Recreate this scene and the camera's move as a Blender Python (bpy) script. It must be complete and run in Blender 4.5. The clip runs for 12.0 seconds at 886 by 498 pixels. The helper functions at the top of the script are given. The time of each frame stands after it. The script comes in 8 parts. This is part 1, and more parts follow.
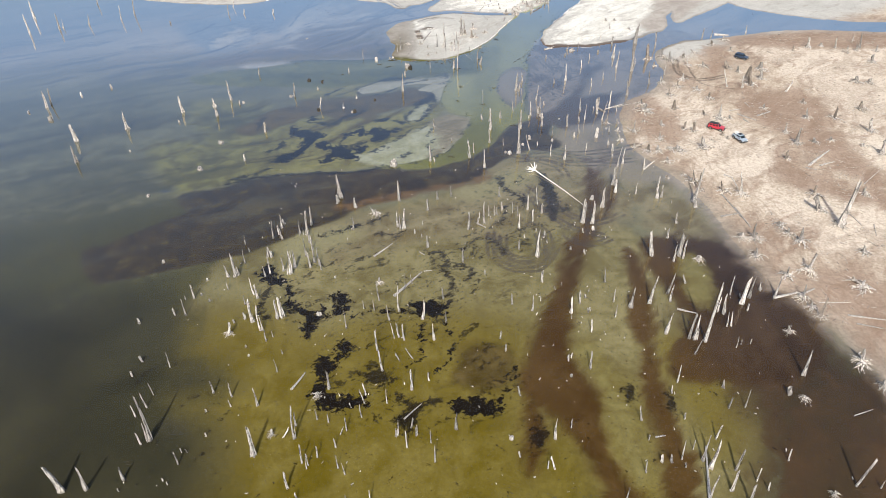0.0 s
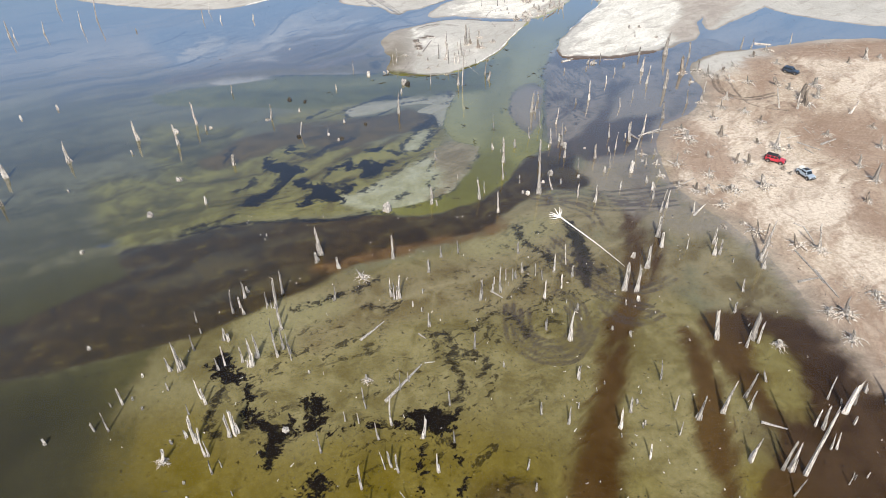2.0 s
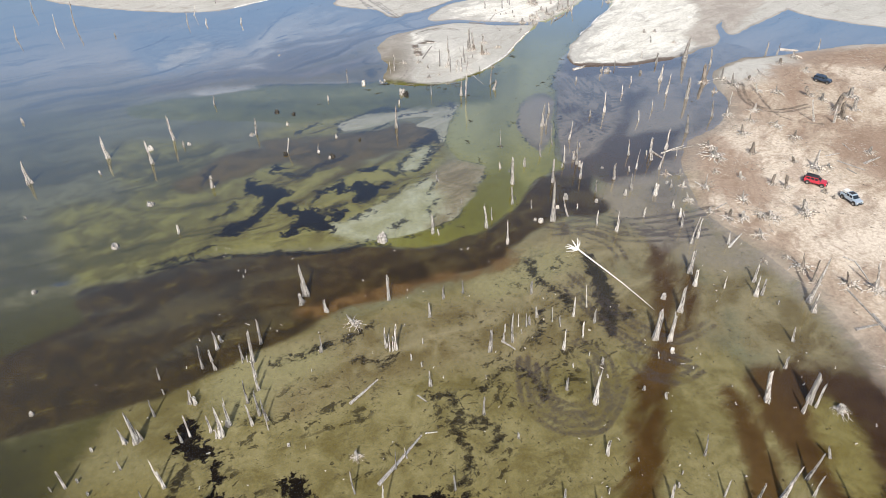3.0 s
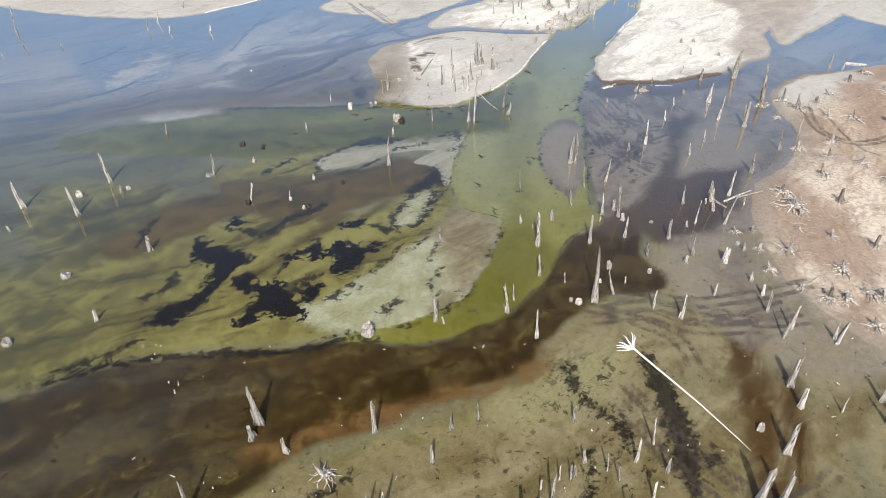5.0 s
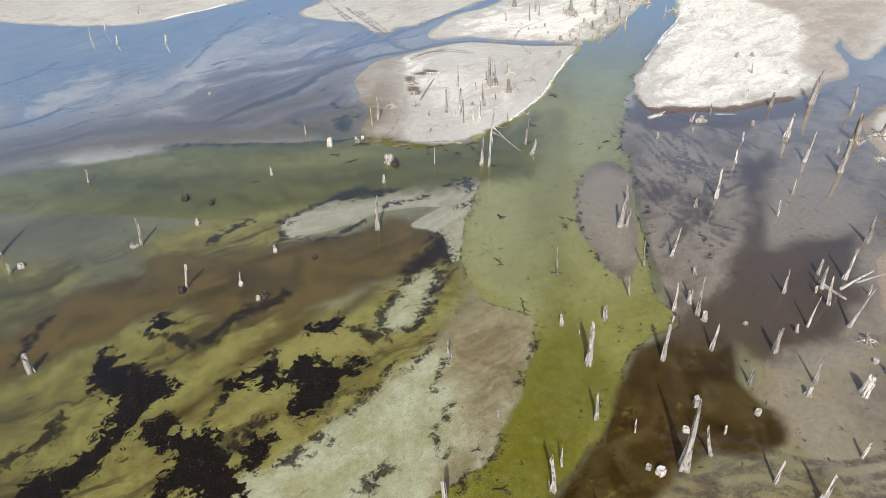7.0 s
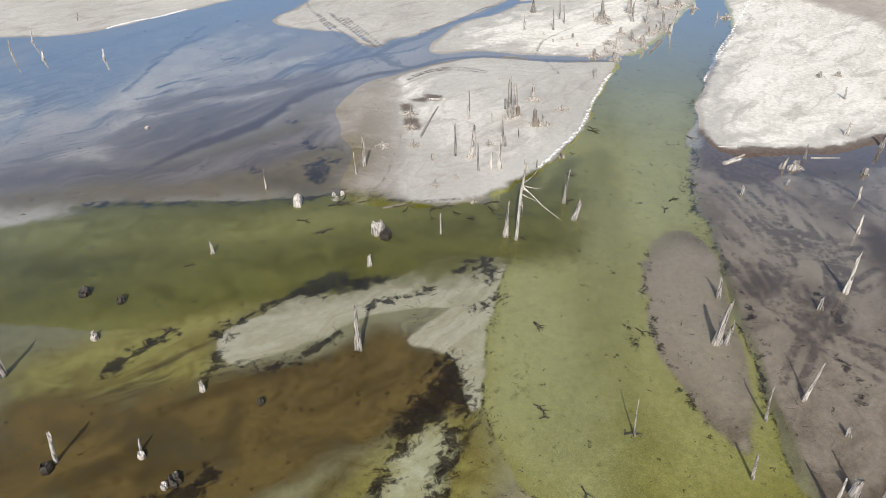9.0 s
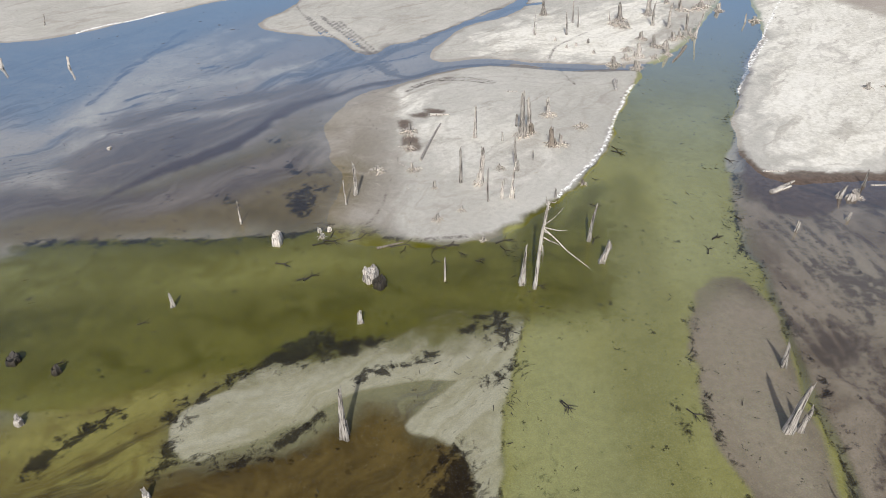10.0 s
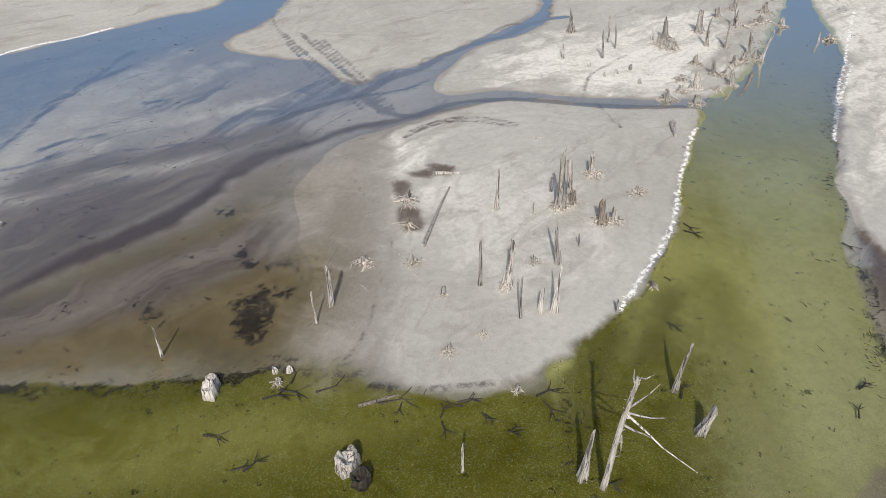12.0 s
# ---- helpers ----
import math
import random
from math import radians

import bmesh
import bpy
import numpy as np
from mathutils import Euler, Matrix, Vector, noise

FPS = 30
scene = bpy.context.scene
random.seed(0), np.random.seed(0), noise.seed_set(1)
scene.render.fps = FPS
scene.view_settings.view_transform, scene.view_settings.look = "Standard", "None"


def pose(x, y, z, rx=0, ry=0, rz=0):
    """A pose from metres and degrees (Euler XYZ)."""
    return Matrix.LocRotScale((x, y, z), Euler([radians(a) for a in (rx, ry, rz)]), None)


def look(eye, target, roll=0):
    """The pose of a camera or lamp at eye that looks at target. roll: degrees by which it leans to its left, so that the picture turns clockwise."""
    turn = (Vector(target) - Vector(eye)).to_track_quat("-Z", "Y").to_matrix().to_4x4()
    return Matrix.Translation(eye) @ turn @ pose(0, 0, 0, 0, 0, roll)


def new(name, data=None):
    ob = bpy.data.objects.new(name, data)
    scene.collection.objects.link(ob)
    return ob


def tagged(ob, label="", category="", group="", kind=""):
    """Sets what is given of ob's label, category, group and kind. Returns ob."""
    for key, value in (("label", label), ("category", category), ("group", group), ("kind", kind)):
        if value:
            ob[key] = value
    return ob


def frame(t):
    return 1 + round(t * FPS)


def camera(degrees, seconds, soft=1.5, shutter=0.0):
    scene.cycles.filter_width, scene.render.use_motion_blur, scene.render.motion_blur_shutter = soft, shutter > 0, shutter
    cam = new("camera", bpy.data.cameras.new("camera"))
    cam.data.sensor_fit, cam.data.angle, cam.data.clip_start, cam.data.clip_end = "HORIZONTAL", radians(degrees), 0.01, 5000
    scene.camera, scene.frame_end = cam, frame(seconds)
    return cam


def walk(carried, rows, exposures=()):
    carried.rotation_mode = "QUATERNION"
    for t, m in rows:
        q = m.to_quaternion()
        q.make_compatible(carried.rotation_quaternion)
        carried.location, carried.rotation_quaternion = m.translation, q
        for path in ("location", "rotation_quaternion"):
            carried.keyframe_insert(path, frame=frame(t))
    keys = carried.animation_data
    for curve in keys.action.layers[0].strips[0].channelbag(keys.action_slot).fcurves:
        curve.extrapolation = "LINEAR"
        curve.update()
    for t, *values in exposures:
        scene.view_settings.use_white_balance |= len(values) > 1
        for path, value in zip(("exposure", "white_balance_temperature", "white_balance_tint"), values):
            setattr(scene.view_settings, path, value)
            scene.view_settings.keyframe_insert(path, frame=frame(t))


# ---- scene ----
cam = camera(68.0, 12.0, soft=0.5)
# the flight: a straight, sinking line over the flooded flat
METRES, EYE, TILT, LEAN, TURN = 185.09, 85.0, -36.527, 0.501, 0.0
ROWS = [
    (0, 0.0000, 0.0000, 0.0000, 0, 0, 0),
    (0.5, -0.0014, 0.0421, 0.0184, -0.03, 0.01, 0.03),
    (1, -0.0029, 0.0843, 0.0370, -0.04, 0, 0.06),
    (1.5, -0.0045, 0.1267, 0.0555, -0.06, -0.01, 0.07),
    (2, -0.0060, 0.1692, 0.0742, -0.07, -0.05, 0.1),
    (2.5, -0.0072, 0.2124, 0.0924, -0.08, -0.05, 0.11),
    (3, -0.0088, 0.2557, 0.1109, -0.1, -0.04, 0.13),
    (5, -0.0140, 0.4295, 0.1840, -0.19, -0.06, 0.18),
    (5.5, -0.0155, 0.4745, 0.2028, -0.2, -0.07, 0.2),
    (6, -0.0172, 0.5196, 0.2219, -0.26, -0.09, 0.21),
    (6.5, -0.0188, 0.5650, 0.2409, -0.3, -0.11, 0.23),
    (7, -0.0204, 0.6108, 0.2604, -0.35, -0.15, 0.23),
    (9, -0.0263, 0.7837, 0.3306, -0.47, -0.12, 0.3),
    (9.5, -0.0276, 0.8198, 0.3454, -0.5, -0.14, 0.34),
    (10, -0.0286, 0.8541, 0.3595, -0.52, -0.14, 0.35),
    (10.5, -0.0300, 0.8896, 0.3749, -0.55, -0.19, 0.34),
    (11, -0.0312, 0.9232, 0.3900, -0.56, -0.19, 0.35),
    (11.5, -0.0324, 0.9574, 0.4066, -0.58, -0.14, 0.35),
    (12, -0.0334, 0.9889, 0.4240, -0.59, -0.19, 0.34),
]
walk(cam, [(t, pose(0, 0, EYE, TILT, LEAN, TURN) @ pose(METRES * x, METRES * y, METRES * z, 90 + pitch, roll, yaw)) for t, x, y, z, yaw, pitch, roll in ROWS],
     exposures=((0.0, 0.12), (3.0, 0.07), (5.5, 0.06), (9.0, -0.12), (12.0, -0.40)))

# ---- light: high sun behind the camera, clear hazy sky ----
SUN_AZIMUTH, SUN_HEIGHT = 184.7, 42.7
world = bpy.data.worlds.new("sky")
scene.world = world
world.use_nodes = True
sky = world.node_tree.nodes.new("ShaderNodeTexSky")
sky.sky_type, sky.sun_disc = "NISHITA", False
sky.sun_elevation, sky.sun_rotation = radians(SUN_HEIGHT), radians(SUN_AZIMUTH)
sky.air_density, sky.dust_density, sky.ozone_density = 1.0, 3.8, 1.8
back = world.node_tree.nodes["Background"]
back.inputs["Strength"].default_value = 0.15
world.node_tree.links.new(sky.outputs["Color"], back.inputs["Color"])
lamp = bpy.data.lights.new("sun", "SUN")
lamp.energy, lamp.angle, lamp.color = 4.0, radians(0.55), (1.0, 0.96, 0.885)
sun = new("sun", lamp)
a, e = radians(SUN_AZIMUTH), radians(SUN_HEIGHT)
sun.matrix_world = look((300 * math.sin(a) * math.cos(e), 300 * math.cos(a) * math.cos(e), 300 * math.sin(e)), (0, 0, 0))


# ---- materials ----
class Nodes:
    """A few short words for building node trees."""

    def __init__(self, name):
        self.mat = bpy.data.materials.new(name)
        self.mat.use_nodes = True
        self.tree = self.mat.node_tree
        self.tree.nodes.clear()
        self.out = self.tree.nodes.new("ShaderNodeOutputMaterial")

    def put(self, socket, value):
        if isinstance(value, bpy.types.NodeSocket):
            self.tree.links.new(value, socket)
        elif isinstance(value, tuple) and socket.type == "RGBA" and len(value) == 3:
            socket.default_value = (*value, 1.0)
        else:
            socket.default_value = value

    def math(self, op, a, b=0.0, c=0.0, clamp=False):
        n = self.tree.nodes.new("ShaderNodeMath")
        n.operation, n.use_clamp = op, clamp
        for i, v in enumerate((a, b, c)):
            self.put(n.inputs[i], v)
        return n.outputs[0]

    def tone(self, c):
        """A colour, or five values: one that runs between two colours with a pattern."""
        return self.mix(self.ramp(*c[:3]), c[3], c[4]) if isinstance(c, tuple) and len(c) == 5 else c

    def mix(self, k, a, b, blend="MIX"):
        a = self.tone(a)
        if isinstance(b, tuple) and len(b) == 5 and blend == "MIX":
            return self.mix(self.math("MULTIPLY", k, self.ramp(*b[:3])), self.mix(k, a, b[3]), b[4])
        b = self.tone(b)
        n = self.tree.nodes.new("ShaderNodeMix")
        n.data_type, n.blend_type = "RGBA", blend
        self.put(n.inputs[0], k)
        self.put(n.inputs[6], a)
        self.put(n.inputs[7], b)
        return n.outputs[2]

    def noise(self, vec, scale, detail=4.0, rough=0.55, warp=0.0):
        n = self.tree.nodes.new("ShaderNodeTexNoise")
        self.put(n.inputs["Vector"], vec)
        n.inputs["Scale"].default_value, n.inputs["Detail"].default_value = scale, detail
        n.inputs["Roughness"].default_value, n.inputs["Distortion"].default_value = rough, warp
        return n.outputs["Fac"]

    def place(self, vec, scale, turn=0.0, move=(0, 0, 0)):
        n = self.tree.nodes.new("ShaderNodeMapping")
        self.put(n.inputs["Vector"], vec)
        n.inputs["Scale"].default_value = scale
        n.inputs["Rotation"].default_value = (0, 0, radians(turn))
        n.inputs["Location"].default_value = move
        return n.outputs[0]

    def coords(self, kind="Object"):
        return self.tree.nodes.new("ShaderNodeTexCoord").outputs[kind]

    def where(self):
        return self.tree.nodes.new("ShaderNodeNewGeometry").outputs["Position"]

    def field(self, name):
        n = self.tree.nodes.new("ShaderNodeAttribute")
        n.attribute_name = name
        return n.outputs["Fac"]

    def ramp(self, v, lo, hi, a=0.0, b=1.0):
        n = self.tree.nodes.new("ShaderNodeMapRange")
        n.interpolation_type = "SMOOTHSTEP"
        for i, x in enumerate((v, lo, hi, a, b)):
            self.put(n.inputs[i], x)
        return n.outputs[0]

    def bump(self, h, strength, dist):
        n = self.tree.nodes.new("ShaderNodeBump")
        n.inputs["Strength"].default_value, n.inputs["Distance"].default_value = strength, dist
        self.put(n.inputs["Height"], h)
        return n.outputs[0]

    def principled(self, **kw):
        n = self.tree.nodes.new("ShaderNodeBsdfPrincipled")
        for k, v in kw.items():
            self.put(n.inputs[k.replace("_", " ")], v)
        self.tree.links.new(n.outputs[0], self.out.inputs[0])
        return self.mat


def ground_material():
    g = Nodes("lake_bed")
    p = g.where()
    big = g.noise(p, 0.035, 5, 0.55, 0.6)
    mid = g.noise(p, 0.22, 6, 0.6, 0.8)
    fine = g.noise(p, 1.6, 6, 0.68)
    grit = g.noise(p, 9.0, 4, 0.75)
    # currents have drawn the silt out into long curved streaks
    wander = g.math("MULTIPLY_ADD", g.math("SUBTRACT", big, 0.5), 14.0, g.field("stream"))
    wander = g.math("MULTIPLY_ADD", g.math("SUBTRACT", g.noise(p, 0.12, 2, 0.5), 0.5), 3.5, wander)
    parts = g.tree.nodes.new("ShaderNodeSeparateXYZ")
    g.put(parts.inputs[0], p)
    bent = g.tree.nodes.new("ShaderNodeCombineXYZ")
    g.put(bent.inputs[0], parts.outputs[0])
    g.put(bent.inputs[1], parts.outputs[1])
    g.put(bent.inputs[2], wander)

    def flow(along, across, detail=6, rough=0.55, twist=0.6, move=(0, 0, 0)):
        """Noise drawn out along the currents."""
        return g.noise(g.place(bent.outputs[0], (1 / along, 1 / along, 1 / across), 0, move), 1.0, detail, rough, twist)

    streak = flow(70, 14, 4, 0.5, 0.3)
    swirl = flow(34, 6, 7, 0.56, 0.3, (31, 7, 0))
    thread = flow(12, 1.3, 8, 0.62, 0.4, (5, 3, 0))
    rag = g.mix(0.5, g.noise(p, 0.45, 9, 0.68, 0.9), thread)

    def mask(name, soft, ragged=0.0, by=None):
        v = g.field(name)
        if ragged:
            v = g.math("MULTIPLY_ADD", g.math("SUBTRACT", by or mid, 0.5), ragged, v)
        return g.ramp(v, -soft, soft)

    def two(v, lo, hi, a, b):
        return v, lo, hi, a, b

    # far water and its silt banks, pale sky sheen painted into the milky tones
    silt = two(streak, 0.34, 0.64, (0.29, 0.28, 0.27), (0.46, 0.44, 0.41))
    silt = g.mix(g.math("MULTIPLY", g.ramp(swirl, 0.53, 0.66), 0.6), silt, (0.14, 0.175, 0.245))
    silt = g.mix(g.math("MULTIPLY", g.ramp(swirl, 0.46, 0.36), 0.5), silt, (0.37, 0.335, 0.31))
    bloom = two(streak, 0.36, 0.62, (0.15, 0.145, 0.095), (0.25, 0.245, 0.165))
    bloom = g.mix(g.math("MULTIPLY", g.ramp(swirl, 0.53, 0.64), 0.55), bloom, (0.10, 0.085, 0.06))
    col = g.mix(mask("near", 22, 30, big), silt, bloom)
    # mirrored blue sky painted onto the bed, as patches and as dark streaks
    col = g.mix(mask("blue", 5, 9), col, two(mid, 0.3, 0.7, (0.21, 0.255, 0.32), (0.31, 0.345, 0.385)))
    col = g.mix(g.math("MULTIPLY", mask("bank", 2.4, 8), 0.8), col, two(mid, 0.3, 0.7, (0.49, 0.475, 0.435), (0.62, 0.60, 0.55)))
    col = g.mix(g.math("MULTIPLY", mask("inky", 0.5, 3.5, g.mix(0.7, rag, thread)), 0.9), col, two(mid, 0.3, 0.7, (0.075, 0.10, 0.165), (0.15, 0.165, 0.215)))
    col = g.mix(g.math("MULTIPLY", g.ramp(g.mix(0.5, swirl, thread), 0.52, 0.60), 0.45), col, (0.095, 0.10, 0.115))
    col = g.mix(mask("drab", 6, 8), col, two(big, 0.35, 0.65, (0.062, 0.056, 0.022), (0.11, 0.10, 0.045)))
    fore = two(g.mix(0.5, big, mid), 0.38, 0.62, (0.185, 0.16, 0.08), (0.33, 0.298, 0.175))
    col = g.mix(mask("olive", 2.0, 5, rag), col, fore)
    col = g.mix(mask("grey", 4, 9), col, two(g.mix(0.5, mid, swirl), 0.36, 0.62, (0.36, 0.322, 0.215), (0.195, 0.162, 0.09)))
    col = g.mix(g.math("MULTIPLY", mask("pallid", 3.0, 8, g.mix(0.5, swirl, mid)), 0.7), col, two(mid, 0.36, 0.64, (0.40, 0.375, 0.235), (0.32, 0.30, 0.18)))
    col = g.mix(mask("algae", 7, 9), col, two(g.mix(0.5, big, mid), 0.36, 0.64, (0.15, 0.12, 0.034), (0.238, 0.2, 0.08)))
    slick = two(g.mix(0.5, swirl, mid), 0.40, 0.62, (0.31, 0.295, 0.13), (0.19, 0.168, 0.072))
    slick = g.mix(g.math("MULTIPLY", g.ramp(g.mix(0.55, thread, swirl), 0.54, 0.62), 0.7), slick, (0.045, 0.036, 0.022))
    col = g.mix(mask("bloom", 2.5, 8, g.mix(0.5, swirl, mid)), col, slick)
    col = g.mix(g.math("MULTIPLY", g.ramp(g.field("west"), 2, 34), g.math("MULTIPLY", g.ramp(g.field("near"), 10, 45), g.ramp(g.mix(0.5, swirl, mid), 0.38, 0.6, 0.25, 0.75))), col, (0.085, 0.085, 0.05))
    col = g.mix(mask("tan", 5.0, 9, g.mix(0.5, streak, mid)), col, two(g.mix(0.5, big, mid), 0.38, 0.62, (0.12, 0.098, 0.052), (0.20, 0.165, 0.10)))
    col = g.mix(g.math("MULTIPLY", mask("tongue", 1.2, 5, g.mix(0.5, swirl, mid)), mask("lip", 0.35, 1.4)), col, two(g.mix(0.5, streak, mid), 0.38, 0.62, (0.125, 0.12, 0.03), (0.225, 0.22, 0.085)))
    col = g.mix(g.math("MULTIPLY", mask("umber", 1.6, 6, g.mix(0.6, swirl, rag)), g.ramp(g.mix(0.5, thread, mid), 0.36, 0.56, 0.72, 0.95)), col, two(g.mix(0.6, mid, swirl), 0.40, 0.60, (0.05, 0.034, 0.013), (0.16, 0.125, 0.06)))
    col = g.mix(mask("khaki", 1.3, 6, g.mix(0.5, thread, rag)), col, two(g.mix(0.5, swirl, mid), 0.40, 0.62, (0.50, 0.51, 0.395), (0.37, 0.37, 0.235)))
    col = g.mix(g.math("MULTIPLY", mask("fawn", 2.4, 8, g.mix(0.5, swirl, mid)), 0.85), col, two(g.mix(0.5, thread, mid), 0.40, 0.60, (0.34, 0.295, 0.205), (0.22, 0.185, 0.115)))
    col = g.mix(mask("pale", 0.3, 1.2, rag), col, two(g.mix(0.3, thread, mid), 0.38, 0.58, (0.39, 0.38, 0.285), (0.48, 0.47, 0.385)))
    col = g.mix(mask("brown", 1.5, 9, g.mix(0.5, swirl, thread)), col, two(g.mix(0.5, big, mid), 0.35, 0.65, (0.072, 0.044, 0.02), (0.125, 0.083, 0.042)))
    col = g.mix(g.math("MULTIPLY", mask("shade", 7, 20, g.mix(0.5, swirl, mid)), 0.9), col, two(g.mix(0.5, swirl, mid), 0.36, 0.62, (0.04, 0.025, 0.015), (0.10, 0.068, 0.044)))
    col = g.mix(mask("glow", 1.8, 5), col, two(mid, 0.3, 0.7, (0.20, 0.17, 0.075), (0.275, 0.245, 0.125)))
    col = g.mix(mask("green", 0.35, 1.0), col, two(g.mix(0.25, big, mid), 0.32, 0.68, (0.195, 0.186, 0.05), (0.31, 0.305, 0.125)))
    col = g.mix(g.math("MULTIPLY", mask("verdure", 1.8, 6, g.mix(0.5, swirl, mid)), 0.75), col, two(g.mix(0.5, mid, swirl), 0.38, 0.62, (0.135, 0.128, 0.03), (0.20, 0.193, 0.06)))
    # sky sheen painted into the green channel: grey far off, paler midway
    col = g.mix(mask("upstream", 34, 14, mid), col, g.mix(mask("green", 0.35, 1.0), col, (0.30, 0.33, 0.29)))
    painted_sheen = g.math("MULTIPLY", g.ramp(g.field("upstream"), -110, -75), g.ramp(g.field("upstream"), -38, -62, 0.0, 0.34))
    col = g.mix(g.math("MULTIPLY", mask("green", 1.0), painted_sheen), col, (0.40, 0.42, 0.30))
    col = g.mix(g.math("MULTIPLY", mask("dusk", 2.6, 9, g.mix(0.5, swirl, thread)), 0.9), col, two(g.mix(0.6, swirl, thread), 0.40, 0.60, (0.115, 0.098, 0.09), (0.235, 0.205, 0.18)))
    col = g.mix(mask("deep", 0.8, 3.5, g.mix(0.5, swirl, mid)), col, two(swirl, 0.35, 0.65, (0.085, 0.067, 0.06), (0.17, 0.14, 0.125)))
    col = g.mix(g.math("MULTIPLY", mask("moss", 3.2, 12, g.mix(0.6, swirl, mid)), mask("lip", 0.4, 1.6)), col, two(g.mix(0.5, mid, streak), 0.36, 0.62, (0.066, 0.063, 0.013), (0.145, 0.142, 0.042)))
    # brown channel; its west end tinted blue-grey for the sky it reflects
    col = g.mix(mask("chan", 0.7, 2.2, g.mix(0.5, rag, mid)), col, g.mix(g.ramp(g.field("west"), -18, 26, 0.0, 0.3), two(g.mix(0.25, mid, big), 0.34, 0.68, (0.036, 0.024, 0.009), (0.088, 0.06, 0.024)), two(swirl, 0.4, 0.62, (0.06, 0.065, 0.066), (0.125, 0.13, 0.118))))
    col = g.mix(g.math("MULTIPLY", mask("chan", 1.5), g.math("MULTIPLY", g.ramp(g.mix(0.4, thread, fine), 0.53, 0.62), g.ramp(mid, 0.4, 0.62, 0.0, 0.7))), col, (0.18, 0.15, 0.06))
    col = g.mix(g.math("MULTIPLY", mask("chan", 2.5), g.math("MULTIPLY", g.ramp(g.mix(0.5, swirl, mid), 0.47, 0.60), 0.3)), col, (0.15, 0.13, 0.07))
    col = g.mix(mask("dark", 8, 8), col, two(big, 0.3, 0.7, (0.035, 0.033, 0.02), (0.072, 0.068, 0.042)))
    col = g.mix(g.math("MULTIPLY", mask("rust", 1.8, 5), 0.8), col, two(mid, 0.35, 0.65, (0.13, 0.078, 0.036), (0.225, 0.15, 0.08)))
    col = g.mix(mask("mauve", 0.4, 1.2, rag), col, two(g.mix(0.5, swirl, mid), 0.62, 0.40, (0.175, 0.148, 0.12), (0.325, 0.29, 0.245)))
    col = g.mix(g.math("MULTIPLY", mask("peat", 1.6, 6, g.mix(0.5, rag, swirl)), 0.8), col, two(mid, 0.34, 0.66, (0.055, 0.04, 0.028), (0.125, 0.095, 0.07)))
    col = g.mix(g.math("MULTIPLY", mask("dun", 2.0, 7, g.mix(0.5, swirl, mid)), 0.5), col, two(g.mix(0.5, swirl, mid), 0.38, 0.62, (0.31, 0.278, 0.23), (0.42, 0.388, 0.33)))
    # drifted scum piles up along the rims of the green water
    rim = g.math("MULTIPLY", g.ramp(g.math("ABSOLUTE", g.math("MULTIPLY_ADD", g.math("SUBTRACT", mid, 0.5), 2.0, g.field("green"))), 0.3, 0.05), g.math("MULTIPLY", g.ramp(fine, 0.44, 0.56), g.ramp(mid, 0.42, 0.56)))
    col = g.mix(g.math("MULTIPLY", mask("milk", 3.0, 8, g.mix(0.5, swirl, mid)), 0.3), col, two(g.mix(0.5, thread, mid), 0.38, 0.62, (0.40, 0.42, 0.28), (0.32, 0.335, 0.18)))
    col = g.mix(g.math("MULTIPLY", g.math("MULTIPLY", rim, 0.9), g.ramp(g.field("tongue"), 1.0, -1.0)), col, (0.035, 0.03, 0.016))
    # drowned peat and leaf litter, ragged at its rim
    torn = g.mix(0.35, g.noise(p, 0.8, 10, 0.68, 0.5), flow(6, 0.9, 8, 0.65, 0.4, (3, 9, 0)))
    litter = g.ramp(g.math("MULTIPLY_ADD", g.math("SUBTRACT", torn, 0.5), 12.0, g.math("MINIMUM", g.field("black"), 2.0)), g.ramp(g.field("near"), 80, 110, -0.8, 0.1), g.ramp(g.field("near"), 80, 110, -0.35, 0.55))
    fleck = g.math("MULTIPLY", g.ramp(g.mix(0.4, g.noise(p, 0.42, 9, 0.7, 1.6), thread), 0.53, 0.575), g.ramp(g.noise(p, 0.07, 3, 0.5), 0.38, 0.52))
    fleck = g.math("MULTIPLY", fleck, mask("flecks", 5, 8))
    speck = g.math("MULTIPLY", g.ramp(g.noise(p, 1.1, 6, 0.7), 0.615, 0.65), g.math("MULTIPLY", g.ramp(mid, 0.38, 0.55), g.ramp(g.math("MAXIMUM", g.field("pale"), g.field("khaki")), 0.5, -1.5)))
    litter = g.math("MAXIMUM", litter, g.math("MULTIPLY", g.math("MAXIMUM", fleck, speck), 0.75))
    col = g.mix(litter, col, g.mix(fine, (0.006, 0.005, 0.005), (0.022, 0.017, 0.013)))
    smear = g.ramp(g.math("MULTIPLY_ADD", g.math("SUBTRACT", torn, 0.495), 10.0, g.math("MINIMUM", g.field("smear"), 1.3)), -0.55, 0.5)
    col = g.mix(g.math("MULTIPLY", smear, g.ramp(fine, 0.3, 0.6, 0.97, 0.85)), col, (0.016, 0.013, 0.012))
    # scum grains drifting on the green water
    scum = g.math("MULTIPLY", g.ramp(g.noise(p, 8.0, 4, 0.8), 0.53, 0.60), g.math("MULTIPLY", g.math("MAXIMUM", mask("green", 1.0), mask("tongue", 2.0)), g.ramp(mid, 0.32, 0.56, 0.25, 1.0)))
    col = g.mix(g.math("MULTIPLY", scum, 0.32), col, (0.42, 0.46, 0.28))
